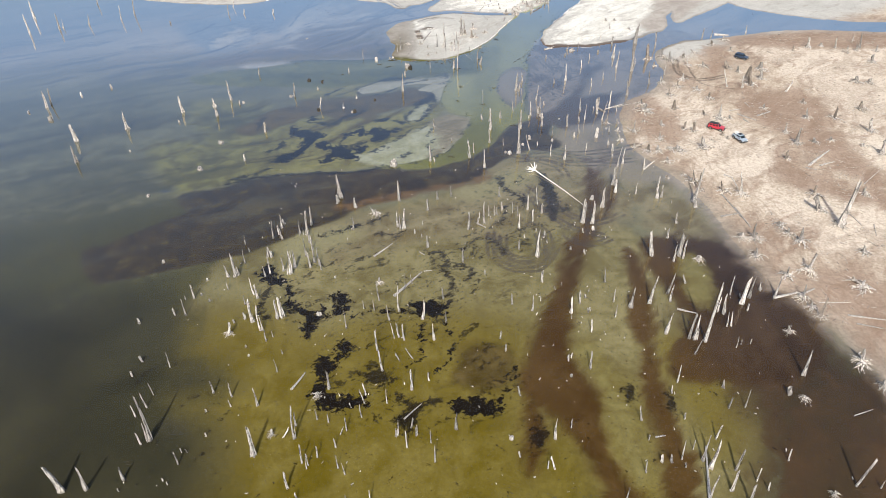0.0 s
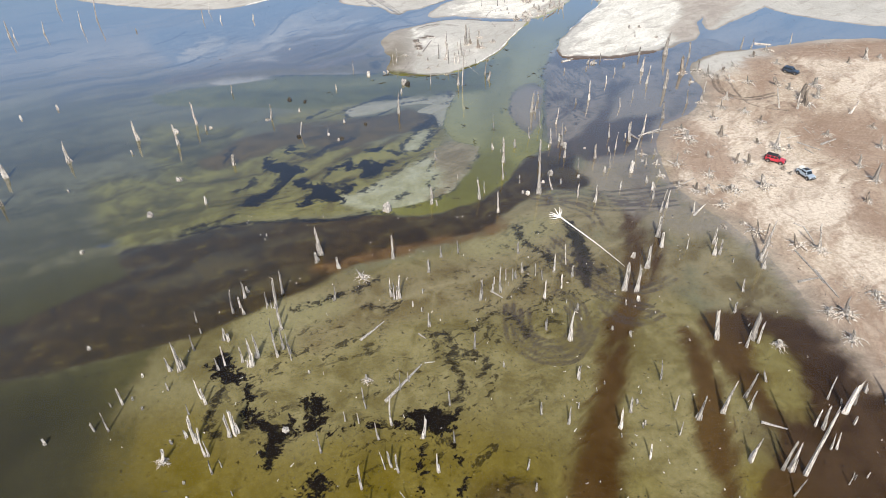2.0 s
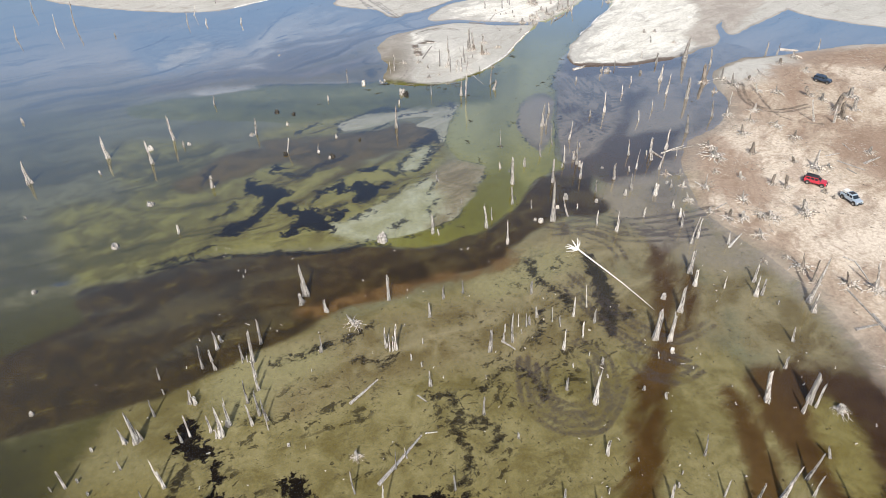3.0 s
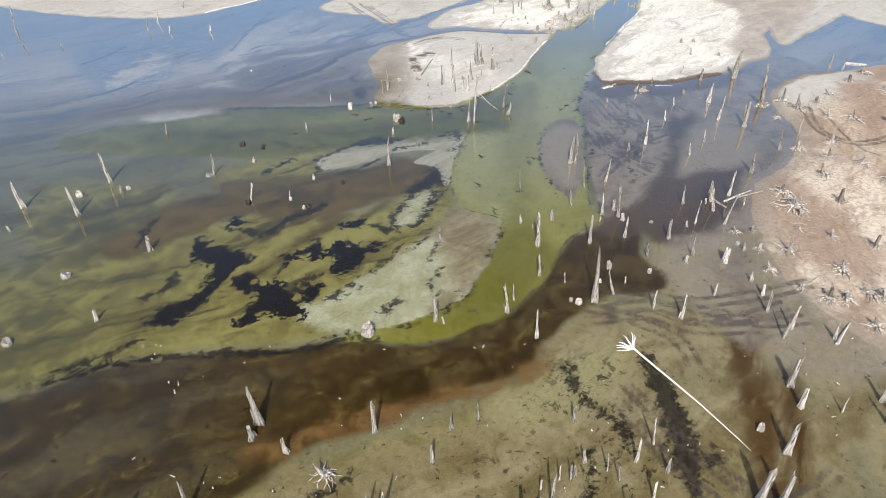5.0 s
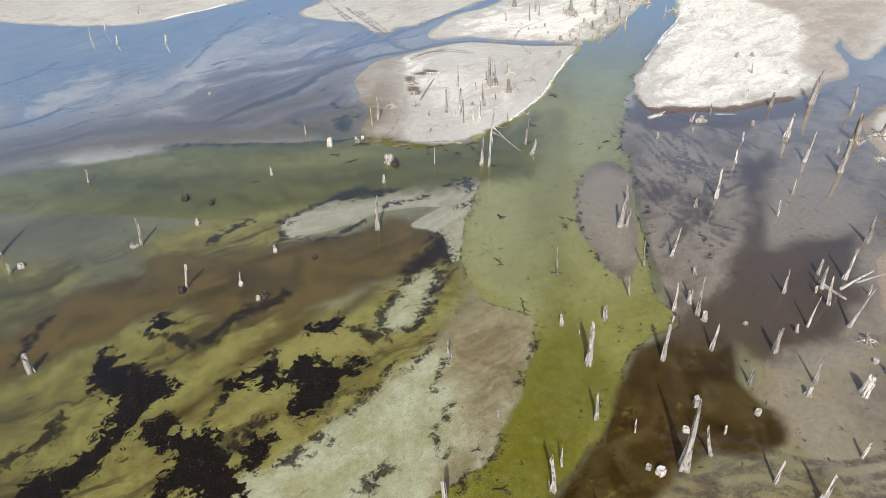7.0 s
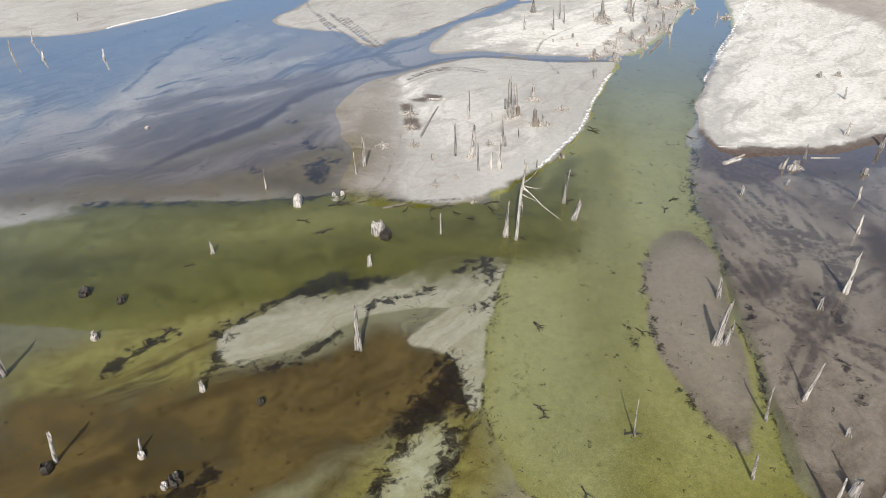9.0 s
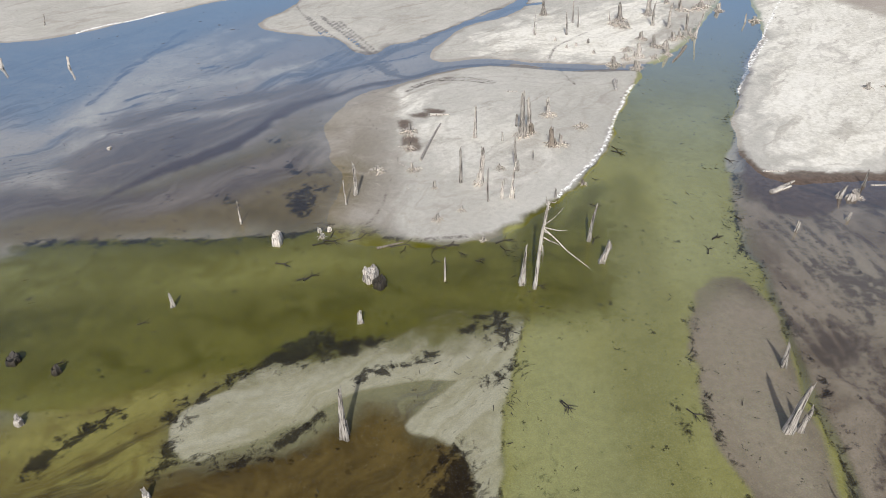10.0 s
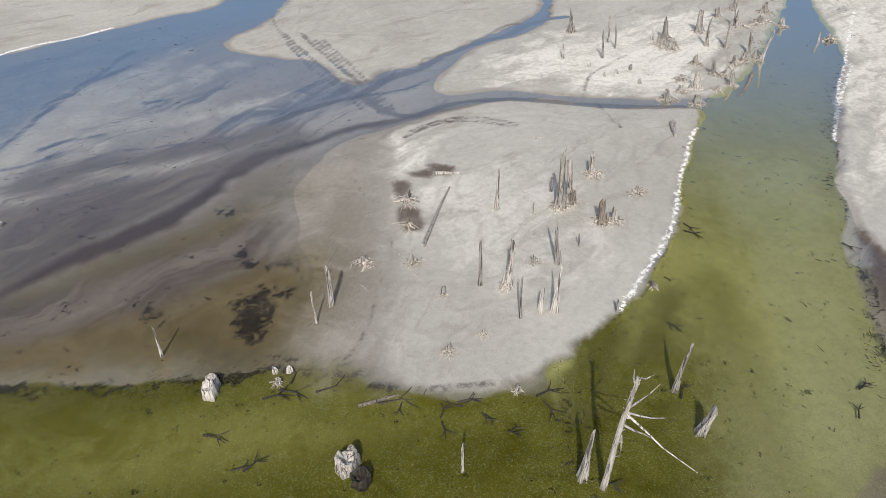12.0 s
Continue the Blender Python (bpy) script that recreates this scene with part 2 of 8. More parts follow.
    crumbs = g.math("MULTIPLY", g.ramp(g.noise(p, 4.6, 6, 0.8, 0.4), 0.61, 0.66), g.ramp(big, 0.36, 0.56))
    col = g.mix(g.math("MULTIPLY", crumbs, 0.75), col, (0.40, 0.37, 0.27))
    # near bed darkened; the far bed stays brighter in place of sky sheen
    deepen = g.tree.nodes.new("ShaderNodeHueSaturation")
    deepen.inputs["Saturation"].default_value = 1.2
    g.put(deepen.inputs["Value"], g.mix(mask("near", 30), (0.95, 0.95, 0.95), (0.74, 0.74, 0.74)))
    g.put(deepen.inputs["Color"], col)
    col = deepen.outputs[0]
    # dry ground, damp towards the water
    sand = flow(16, 5, 8, 0.6, 0.5, (9, 2, 0))
    damp = two(g.mix(0.5, mid, sand), 0.36, 0.64, (0.27, 0.203, 0.152), (0.41, 0.332, 0.258))
    loam = g.mix(g.ramp(g.math("MULTIPLY_ADD", g.math("SUBTRACT", g.mix(0.55, big, sand), 0.5), 85, g.math("MINIMUM", g.field("land"), 11.0)), 3, 16), damp, two(fine, 0.3, 0.7, (0.385, 0.31, 0.232), (0.52, 0.44, 0.35)))
    ash = two(g.mix(0.6, mid, big), 0.36, 0.64, (0.39, 0.378, 0.342), (0.48, 0.467, 0.428))
    cool = mask("ashy", 8, 10, big)
    shore = g.mix(cool, loam, ash)
    crust = g.mix(cool, two(g.mix(0.5, sand, fine), 0.36, 0.62, (0.49, 0.415, 0.33), (0.67, 0.59, 0.49)), two(g.mix(0.5, sand, fine), 0.36, 0.62, (0.56, 0.54, 0.475), (0.77, 0.75, 0.685)))
    shore = g.mix(g.math("MULTIPLY", mask("white", 4.0, 44, g.mix(0.4, sand, mid)), g.mix(cool, (0.7, 0.7, 0.7), (0.85, 0.85, 0.85))), shore, crust)
    shore = g.mix(g.math("MULTIPLY", mask("chalk", 4.0, 30, g.mix(0.4, sand, mid)), 0.4), shore, crust)
    shore = g.mix(g.math("MULTIPLY", mask("flat", 3, 9), 0.8), shore, two(g.mix(0.5, mid, sand), 0.36, 0.64, (0.235, 0.165, 0.12), (0.36, 0.275, 0.21)))
    shore = g.mix(g.math("MULTIPLY", mask("muddy", 2.0, 8, g.mix(0.5, sand, mid)), 0.9), shore, two(g.mix(0.5, mid, sand), 0.38, 0.62, (0.31, 0.275, 0.24), (0.42, 0.385, 0.34)))
    wetsand = two(g.mix(0.5, mid, big), 0.36, 0.64, (0.26, 0.24, 0.208), (0.36, 0.335, 0.298))
    col = g.mix(g.math("MULTIPLY", g.ramp(g.math("MULTIPLY_ADD", g.math("SUBTRACT", big, 0.5), 9, g.field("land")), -4, 1), g.ramp(g.math("MAXIMUM", g.field("green"), g.field("lip")), 0.0, -1.5, 0.0, 0.55)), col, wetsand)
    col = g.mix(g.math("MULTIPLY", mask("fringe", 4, 7, g.mix(0.5, mid, big)), 0.75), col, wetsand)
    soaked = g.ramp(g.math("MULTIPLY_ADD", g.math("SUBTRACT", g.mix(0.5, rag, mid), 0.5), 14, g.field("land")), -4, 5)
    col = g.mix(g.mix(cool, soaked, g.ramp(g.math("DIVIDE", g.math("MULTIPLY_ADD", g.math("SUBTRACT", g.mix(0.6, rag, mid), 0.5), 3.2, g.field("land")), g.ramp(g.field("fringe"), -2, 5, 1.0, 9.0)), 0.0, 1.15)), col, shore)
    col = g.mix(g.math("MULTIPLY", mask("mudspot", 0.5, 3.0, rag), 0.85), col, two(fine, 0.3, 0.7, (0.075, 0.055, 0.045), (0.15, 0.115, 0.095)))
    # faint rings left by the sinking water, damp hollows
    ring = g.math("SINE", g.math("MULTIPLY_ADD", g.field("land"), 2.6, g.math("MULTIPLY", g.mix(0.5, big, sand), 34)))
    ring = g.math("MULTIPLY", g.ramp(ring, 0.35, 1.0), g.math("MULTIPLY", g.ramp(g.field("land"), 0.5, 2.5), g.mix(cool, g.ramp(mid, 0.42, 0.6, 0.05, 0.36), g.ramp(mid, 0.40, 0.6, 0.0, 0.24))))
    col = g.mix(ring, col, g.mix(cool, (0.22, 0.15, 0.105), (0.26, 0.235, 0.20)))
    hollow = g.math("MULTIPLY", g.ramp(flow(14, 4, 6, 0.6, 0.8, (14, 4, 0)), 0.54, 0.64), g.math("MULTIPLY", g.ramp(g.field("land"), 0.0, 3.0), g.mix(cool, (0.5, 0.5, 0.5), (0.42, 0.42, 0.42))))
    col = g.mix(hollow, col, g.mix(cool, (0.26, 0.18, 0.13), (0.27, 0.245, 0.215)))
    # ruts, trickles and salt
    col = g.mix(g.math("MULTIPLY", g.ramp(g.math("MULTIPLY_ADD", g.math("SUBTRACT", fine, 0.5), 0.7, g.field("track")), -0.25, 0.15), g.math("MULTIPLY", g.ramp(g.mix(0.5, mid, fine), 0.40, 0.56, 0.05, 0.85), 0.9)), col, (0.062, 0.05, 0.045))
    col = g.mix(g.math("MULTIPLY", g.ramp(g.math("MULTIPLY_ADD", g.math("SUBTRACT", rag, 0.5), 2.2, g.field("wet")), -0.3, 0.3), 0.7), col, (0.11, 0.105, 0.11))
    col = g.mix(g.ramp(g.math("MULTIPLY_ADD", g.math("SUBTRACT", g.mix(0.35, fine, grit), 0.5), 2.4, g.field("salt")), -0.1, 0.15), col, (0.86, 0.86, 0.83))
    # short dark brush strokes of debris, then grain over everything
    brush = g.ramp(g.mix(0.45, flow(4.0, 0.4, 6, 0.7, 0.6, (2, 8, 0)), fine), 0.56, 0.64)
    col = g.mix(g.math("MULTIPLY", g.math("MULTIPLY", brush, g.ramp(g.math("MAXIMUM", g.field("green"), g.field("tongue")), 0.5, -1.0, 0.12, 1.0)), g.ramp(g.field("land"), -1, 2, 0.45, 0.06)), col, (0.04, 0.034, 0.026))
    col = g.mix(g.math("MULTIPLY", g.ramp(g.field("land"), -2, 3, 0.46, 0.40), g.ramp(g.field("ashy"), -6, 6, 1.0, 0.6)), col, two(g.mix(0.4, grit, fine), 0.34, 0.66, (0.20, 0.20, 0.20), (0.80, 0.79, 0.78)), "OVERLAY")
    h = g.math("ADD", g.math("MULTIPLY", fine, 0.7), g.math("MULTIPLY", grit, 0.3))
    return g.principled(Base_Color=col, Specular_IOR_Level=g.ramp(g.field("land"), -1, 3, 0.02, 0.15), Roughness=g.ramp(g.field("land"), -1, 6, 0.62, 0.95), Normal=g.bump(h, 0.45, 0.12))


def water_material():
    g = Nodes("shallow_water")
    p = g.where()
    rip = g.noise(p, 0.9, 3, 0.5)
    normal = g.bump(rip, 0.05, 0.05)
    gloss = g.tree.nodes.new("ShaderNodeBsdfGlossy")
    gloss.inputs["Roughness"].default_value = 0.06
    clear = g.tree.nodes.new("ShaderNodeBsdfTransparent")
    clear.inputs["Color"].default_value = (0.97, 0.97, 0.955, 1)
    facing = g.tree.nodes.new("ShaderNodeLayerWeight")
    facing.inputs["Blend"].default_value = 0.5
    g.put(facing.inputs["Normal"], normal)
    gleam = g.math("MINIMUM", g.math("MULTIPLY_ADD", g.math("POWER", facing.outputs["Facing"], 3.9), 3.0, 0.006), 0.92)
    mixer = g.tree.nodes.new("ShaderNodeMixShader")
    g.put(gloss.inputs["Normal"], normal)
    g.put(mixer.inputs[0], gleam)
    g.put(mixer.inputs[1], clear.outputs[0])
    g.put(mixer.inputs[2], gloss.outputs[0])
    g.put(g.out.inputs[0], mixer.outputs[0])
    return g.mat


def wood_material(name, light, dark, rough=0.85):
    g = Nodes(name)
    p = g.coords()
    rnd = g.tree.nodes.new("ShaderNodeObjectInfo").outputs["Random"]
    grain = g.noise(g.place(p, (7, 7, 0.55)), 1.0, 6, 0.65, 0.6)
    patch = g.noise(p, 0.9, 4, 0.6)
    col = g.mix(g.ramp(grain, 0.32, 0.60), dark, light)
    crack = g.noise(g.place(p, (5.5, 5.5, 0.35), 0, (3, 1, 2)), 1.0, 5, 0.6, 0.8)
    col = g.mix(g.math("MULTIPLY", g.ramp(crack, 0.545, 0.59), 0.92), col, tuple(c * 0.28 for c in dark))
    col = g.mix(g.math("MULTIPLY", g.ramp(patch, 0.5, 0.75), 0.5), col, dark)
    tone = g.math("MULTIPLY_ADD", rnd, 0.5, 0.52)
    grey = g.tree.nodes.new("ShaderNodeCombineColor")
    for i in range(3):
        g.put(grey.inputs[i], tone)
    col = g.mix(1.0, col, grey.outputs[0], "MULTIPLY")
    return g.principled(Base_Color=col, Roughness=rough, Normal=g.bump(grain, 0.7, 0.06))


def plain(name, colour, rough=0.5, metal=0.0, wear=0.12, coat=0.0):
    g = Nodes(name)
    n = g.noise(g.coords(), 6.0, 4, 0.6)
    col = g.mix(g.ramp(n, 0.35, 0.7), tuple(c * (1 - wear) for c in colour), tuple(min(1, c * (1 + wear)) for c in colour))
    return g.principled(Base_Color=col, Roughness=rough, Metallic=metal, Coat_Weight=coat)


GROUND, WATER = ground_material(), water_material()
SILVER = wood_material("silvered_wood", (0.56, 0.53, 0.49), (0.16, 0.142, 0.126))
BONE = plain("bare_bleached_wood", (0.74, 0.71, 0.65), 0.8, 0.0, 0.25)
PALE = wood_material("bleached_wood", (0.73, 0.695, 0.645), (0.30, 0.265, 0.235))
DUSKY = wood_material("dusky_wood", (0.36, 0.31, 0.26), (0.12, 0.10, 0.085))
SUNKEN = wood_material("waterlogged_wood", (0.055, 0.045, 0.032), (0.018, 0.015, 0.012), 0.6)
ROOTY = wood_material("root_wood", (0.78, 0.71, 0.62), (0.40, 0.34, 0.28))

# ---- the lake bed: one sheet, its zones given by smooth outlines ----
def spread(lo, hi, step, far, grow):
    """Even steps from lo to hi, widening on both sides out to far."""
    v, s = list(np.arange(lo, hi, step)), step
    while v[-1] < far:
        s *= grow
        v.append(v[-1] + s)
    s = step
    while v[0] > -far:
        s *= grow
        v.insert(0, v[0] - s)
    return np.array(v)


XS, YS = spread(-150, 165, 0.6, 3500, 1.12), spread(40, 340, 0.6, 3500, 1.12)
GX, GY = np.meshgrid(XS, YS)


def lattice(x, y, size, seed):
    """Smooth value noise between -1 and 1."""
    r = np.random.RandomState(seed).rand(128, 128) * 2 - 1
    u, v = x / size, y / size
    i, j = np.floor(u).astype(int), np.floor(v).astype(int)
    u, v = u - i, v - j
    u, v = u * u * (3 - 2 * u), v * v * (3 - 2 * v)
    c = lambda a, b: r[(i + a) % 128, (j + b) % 128]
    return (c(0, 0) * (1 - u) + c(1, 0) * u) * (1 - v) + (c(0, 1) * (1 - u) + c(1, 1) * u) * v


WX = GX + 0.45 * lattice(GX, GY, 6, 1) + 0.3 * lattice(GX, GY, 2.1, 2)
WY = GY + 0.45 * lattice(GX, GY, 6, 3) + 0.3 * lattice(GX, GY, 2.1, 4)
FIELDS = {}


def smooth(pts, closed, n=4):
    """A Catmull-Rom curve through the points."""
    p, m = np.array(pts, float), len(pts)
    out = []
    for k in range(m if closed else m - 1):
        ids = [(k + d) % m if closed else min(max(k + d, 0), m - 1) for d in (-1, 0, 1, 2)]
        a, b, c, d = p[ids]
        for t in np.arange(n) / n:
            out.append(0.5 * (2 * b + (c - a) * t + (2 * a - 5 * b + 4 * c - d) * t * t + (3 * b - a - 3 * c + d) * t**3))
    if not closed:
        out.append(p[-1])
    return np.array(out)


def near_curve(curve, closed, reach, x, y):
    """Distance to the curve, and whether each place lies inside it."""
    best, inside = np.full(x.shape, reach * 1.0), np.zeros(x.shape, bool)
    ends = np.roll(curve, -1, 0) if closed else curve[1:]
    for (ax, ay), (bx, by) in zip(curve, ends):
        dx, dy = bx - ax, by - ay
        t = np.clip(((x - ax) * dx + (y - ay) * dy) / (dx * dx + dy * dy + 1e-9), 0, 1)
        best = np.minimum(best, np.hypot(x - ax - t * dx, y - ay - t * dy))
        if closed and ay != by:
            inside ^= ((ay > y) != (by > y)) & (x < (y - ay) * dx / (by - ay) + ax)
    return best, inside


def region(curve, reach):
    return (np.s_[max(0, np.searchsorted(YS, curve[:, 1].min() - reach) - 1) : np.searchsorted(YS, curve[:, 1].max() + reach) + 1,
                  max(0, np.searchsorted(XS, curve[:, 0].min() - reach) - 1) : np.searchsorted(XS, curve[:, 0].max() + reach) + 1])


def zone(name, *pts, reach=16.0):
    """Adds an outline to a field of the lake bed: metres inside it (outside: minus)."""
    f = FIELDS.setdefault(name, np.full(GX.shape, -reach))
    curve = smooth(pts, True)
    s = region(curve, reach)
    d, inside = near_curve(curve, True, reach, WX[s], WY[s])
    f[s] = np.maximum(f[s], np.where(inside, d, -d))


def trace(name, half, *pts, reach=16.0):
    """The same for a line of half that width."""
    f = FIELDS.setdefault(name, np.full(GX.shape, -reach))
    curve = smooth(pts, False)
    s = region(curve, reach)
    d, _ = near_curve(curve, False, reach, WX[s] * 0.4 + GX[s] * 0.6, WY[s] * 0.4 + GY[s] * 0.6)
    f[s] = np.maximum(f[s], half - d)


def ruts(gauge, *pts):
    """A pair of wheel marks to both sides of a line."""
    p = np.array(pts)
    d = np.gradient(p, axis=0)
    d /= np.hypot(d[:, 0], d[:, 1])[:, None]
    for side in (-gauge, gauge):
        trace("track", 0.36, *(p + side * np.stack([-d[:, 1], d[:, 0]], -1)))


zone("land", (80.7, 66.2), (75.1, 77.5), (72.6, 85.7), (69.6, 94.9), (65.8, 101.8), (63.5, 114.2), (62.2, 128.7), (59.1, 142.9), (54.8, 151.1), (50.9, 162.9), (52.0, 177.1), (58.1, 190.9), (68.3, 199.4), (74.8, 213.6), (76.5, 230.6), (86.8, 242.1), (101.0, 246.7), (134.8, 256.3), (169.7, 252.7), (213.8, 243.8), (218.7, 179.7), (148.3, 101.8))
zone("land", (58.5, 294.9), (46.4, 272.8), (41.0, 262.1), (37.5, 250.5), (40.1, 243.3), (50.1, 240.3), (66.6, 245.3), (78.2, 253.8), (87.6, 260.7), (90.8, 273.7), (89.4, 288.5), (90.7, 308.3), (94.9, 355.1), (78.0, 355.8))
zone("land", (60.8, 299.5), (50.7, 280.7), (43.1, 266.7), (38.2, 254.8), (36.4, 245.0), (41.5, 239.9), (51.0, 242.0), (66.6, 248.8), (84.2, 265.5), (135.1, 348.9), (101.5, 364.0), (78.5, 333.5))
zone("land", (-12.0, 229.2), (-9.7, 228.1), (-5.8, 227.6), (-1.4, 227.9), (3.5, 230.9), (9.3, 236.3), (14.0, 242.8), (19.3, 253.0), (24.2, 265.6), (28.6, 275.9), (22.9, 278.4), (15.2, 279.4), (3.4, 280.5), (-4.6, 278.8), (-10.0, 275.2), (-12.9, 272.5), (-15.9, 263.8), (-16.0, 256.1), (-13.0, 247.5), (-11.2, 241.2), (-11.9, 235.8), (-13.1, 231.8))
zone("land", (31.2, 282.0), (15.8, 282.5), (3.9, 285.2), (-4.5, 284.2), (-7.0, 287.6), (-5.2, 293.2), (0.7, 303.1), (12.8, 314.4), (21.4, 342.5), (45.1, 373.2), (84.8, 371.4), (55.3, 314.5), (43.6, 294.0), (36.7, 285.9))
zone("land", (-36.6, 370.8), (18.5, 357.2), (7.2, 321.3), (-3.9, 308.9), (-13.5, 300.8), (-17.9, 297.7), (-20.6, 301.1), (-15.0, 310.7), (-21.2, 324.0))
zone("land", (-159.0, 315.6), (-99.9, 297.3), (-79.8, 302.2), (-71.0, 310.2), (-59.7, 321.2), (-49.7, 332.6), (-56.7, 371.7), (-223.0, 379.2))
zone("land", (122.6, 297.6), (146.5, 272.9), (176.3, 264.8), (227.5, 263.4), (289.0, 351.3), (148.6, 356.6))
zone("olive", (-45.3, 118.7), (-30.1, 126.3), (-12.2, 133.4), (8.6, 142.3), (19.2, 149.3), (29.6, 140.6), (38.2, 127.8), (44.6, 116.5), (52.5, 102.8), (52.5, 80.9), (43.6, 52.7), (7.9, 44.8), (-44.4, 45.0), (-41.1, 62.7), (-46.6, 75.2), (-50.2, 87.5), (-50.7, 101.2))
zone("algae", (-51.7, 92.1), (-39.7, 96.0), (-24.3, 88.8), (-9.8, 93.3), (6.4, 93.1), (14.4, 86.9), (12.8, 71.2), (10.4, 47.9), (-34.9, 48.1), (-34.2, 62.7), (-46.7, 74.0))
zone("algae", (15.0, 66.6), (18.9, 69.0), (21.2, 63.4), (22.2, 57.4), (21.1, 47.8), (9.7, 47.9), (11.2, 59.4))
zone("algae", (27.6, 74.7), (30.4, 74.7), (30.4, 66.5), (30.1, 58.3), (28.8, 47.8), (26.1, 52.8), (25.0, 62.3), (24.9, 68.8))
zone("algae", (38.7, 85.3), (45.3, 86.6), (47.2, 74.5), (44.5, 64.3), (41.0, 64.3), (38.7, 74.6))
zone("dark", (-110.1, 82.3), (-68.8, 84.8), (-54.4, 93.7), (-46.8, 81.8), (-46.3, 71.6), (-37.7, 65.9), (-33.7, 54.9), (-33.9, 44.9), (-89.8, 45.2))
zone("shade", (44.0, 92.8), (56.8, 101.9), (65.1, 100.0), (68.5, 90.2), (76.5, 80.1), (86.6, 68.3), (66.0, 37.4), (38.5, 37.6), (46.4, 62.2), (48.6, 75.8), (46.4, 83.8))
zone("brown", (42.1, 116.5), (51.4, 118.6), (55.5, 108.3), (53.6, 92.7), (47.4, 86.6), (44.9, 96.0))
zone("tongue", (-103.0, 201.9), (-79.9, 217.8), (-62.2, 223.5), (-49.4, 228.0), (-34.8, 230.5), (-19.2, 230.9), (-9.8, 229.2), (0.2, 228.3), (8.6, 234.2), (7.8, 222.0), (4.1, 213.9), (2.6, 215.6), (-5.2, 215.7), (-14.4, 211.3), (-23.1, 209.8), (-34.6, 205.8), (-44.5, 200.9), (-63.3, 195.3))
zone("tan", (-82.3, 226.7), (-58.5, 234.7), (-46.9, 239.9), (-39.6, 247.6), (-30.1, 255.1), (-18.4, 262.2), (-12.8, 258.5), (-11.4, 242.9), (-13.0, 236.6), (-14.4, 231.2), (-19.4, 230.7), (-28.1, 229.5), (-41.3, 229.2), (-54.4, 229.0))
zone("smear", (-24.2, 236.8), (-22.4, 238.6), (-21.7, 236.8), (-21.7, 233.6), (-22.6, 234.0))
zone("smear", (-24.8, 238.3), (-23.2, 240.2), (-22.1, 239.8), (-23.3, 238.1))
zone("white", (112.3, 237.3), (159.2, 233.2), (194.3, 216.0), (125.6, 117.7), (111.6, 145.0), (114.4, 170.4), (115.9, 203.0))
zone("white", (58.9, 194.3), (75.6, 203.0), (82.5, 171.0), (89.6, 160.6), (84.9, 145.4), (71.5, 140.0), (62.6, 157.8), (53.5, 170.8))
zone("white", (75.5, 139.4), (102.9, 128.9), (116.0, 122.2), (105.8, 105.9), (93.7, 111.8), (80.3, 113.6), (75.4, 122.2))
zone("white", (61.6, 300.4), (50.3, 275.0), (43.4, 258.0), (45.0, 246.7), (55.4, 244.6), (68.1, 253.4), (75.2, 265.3), (82.0, 288.7), (87.1, 324.7), (82.2, 355.7))
zone("white", (52.8, 274.6), (44.8, 248.3), (49.4, 244.3), (69.5, 254.0), (87.4, 270.7), (99.0, 300.1), (81.5, 318.1), (65.3, 301.3))
zone("chalk", (-5.1, 258.3), (5.4, 259.3), (8.3, 256.8), (9.5, 250.0), (5.5, 243.4), (-2.2, 242.7), (-6.5, 248.3))
zone("white", (4.9, 296.5), (11.4, 304.1), (26.8, 312.3), (44.1, 318.2), (34.8, 293.1), (22.9, 284.7), (12.5, 287.1), (5.1, 289.5))
zone("grey", (-30.2, 120.7), (-22.5, 126.8), (-10.0, 130.6), (5.2, 136.2), (13.8, 143.9), (20.2, 145.5), (27.7, 142.0), (39.7, 141.9), (47.5, 135.6), (39.2, 124.7), (22.4, 124.9), (9.4, 120.2), (-4.3, 119.2), (-17.4, 114.9), (-25.1, 111.9))
zone("grey", (13.6, 154.8), (24.9, 157.9), (34.8, 157.7), (45.5, 161.0), (51.1, 156.4), (45.4, 144.9), (31.2, 143.4), (21.6, 145.2), (12.5, 143.6), (10.4, 148.0))
zone("blue", (-70.5, 259.9), (-63.3, 270.9), (-63.0, 279.4), (-61.0, 291.4), (-56.6, 298.4), (-50.6, 309.0), (-41.4, 321.3), (-34.0, 336.0), (-48.3, 336.6), (-58.6, 317.9), (-69.5, 306.7), (-77.8, 298.5), (-90.6, 290.1))
zone("blue", (-87.0, 238.8), (-76.0, 249.4), (-75.1, 265.0), (-72.4, 275.5), (-64.6, 287.6), (-64.5, 298.1), (-74.2, 291.3), (-91.7, 279.0), (-108.6, 271.1))
zone("bank", (-88.1, 246.8), (-85.4, 261.9), (-80.1, 265.8), (-77.8, 253.8), (-82.5, 243.2))
zone("bank", (-63.4, 263.2), (-61.2, 278.6), (-49.7, 304.5), (-51.7, 283.1), (-59.7, 260.3))
zone("bank", (-71.1, 224.0), (-67.3, 234.7), (-60.3, 233.0), (-32.2, 234.7), (-26.4, 230.0), (-50.6, 225.4), (-66.1, 220.3))
zone("bank", (-73.8, 230.6), (-69.0, 236.4), (-61.8, 234.9), (-59.5, 231.8), (-61.0, 225.5), (-68.1, 221.2))
zone("bank", (-61.4, 279.3), (-59.2, 289.2), (-48.6, 293.3), (-44.6, 298.0), (-52.5, 284.8), (-58.6, 276.6))
zone("drab", (-105.2, 75.7), (-84.0, 90.1), (-75.9, 95.5), (-58.0, 107.7), (-45.7, 115.5), (-49.8, 100.3), (-50.2, 87.5), (-46.7, 74.0), (-98.9, 67.4))
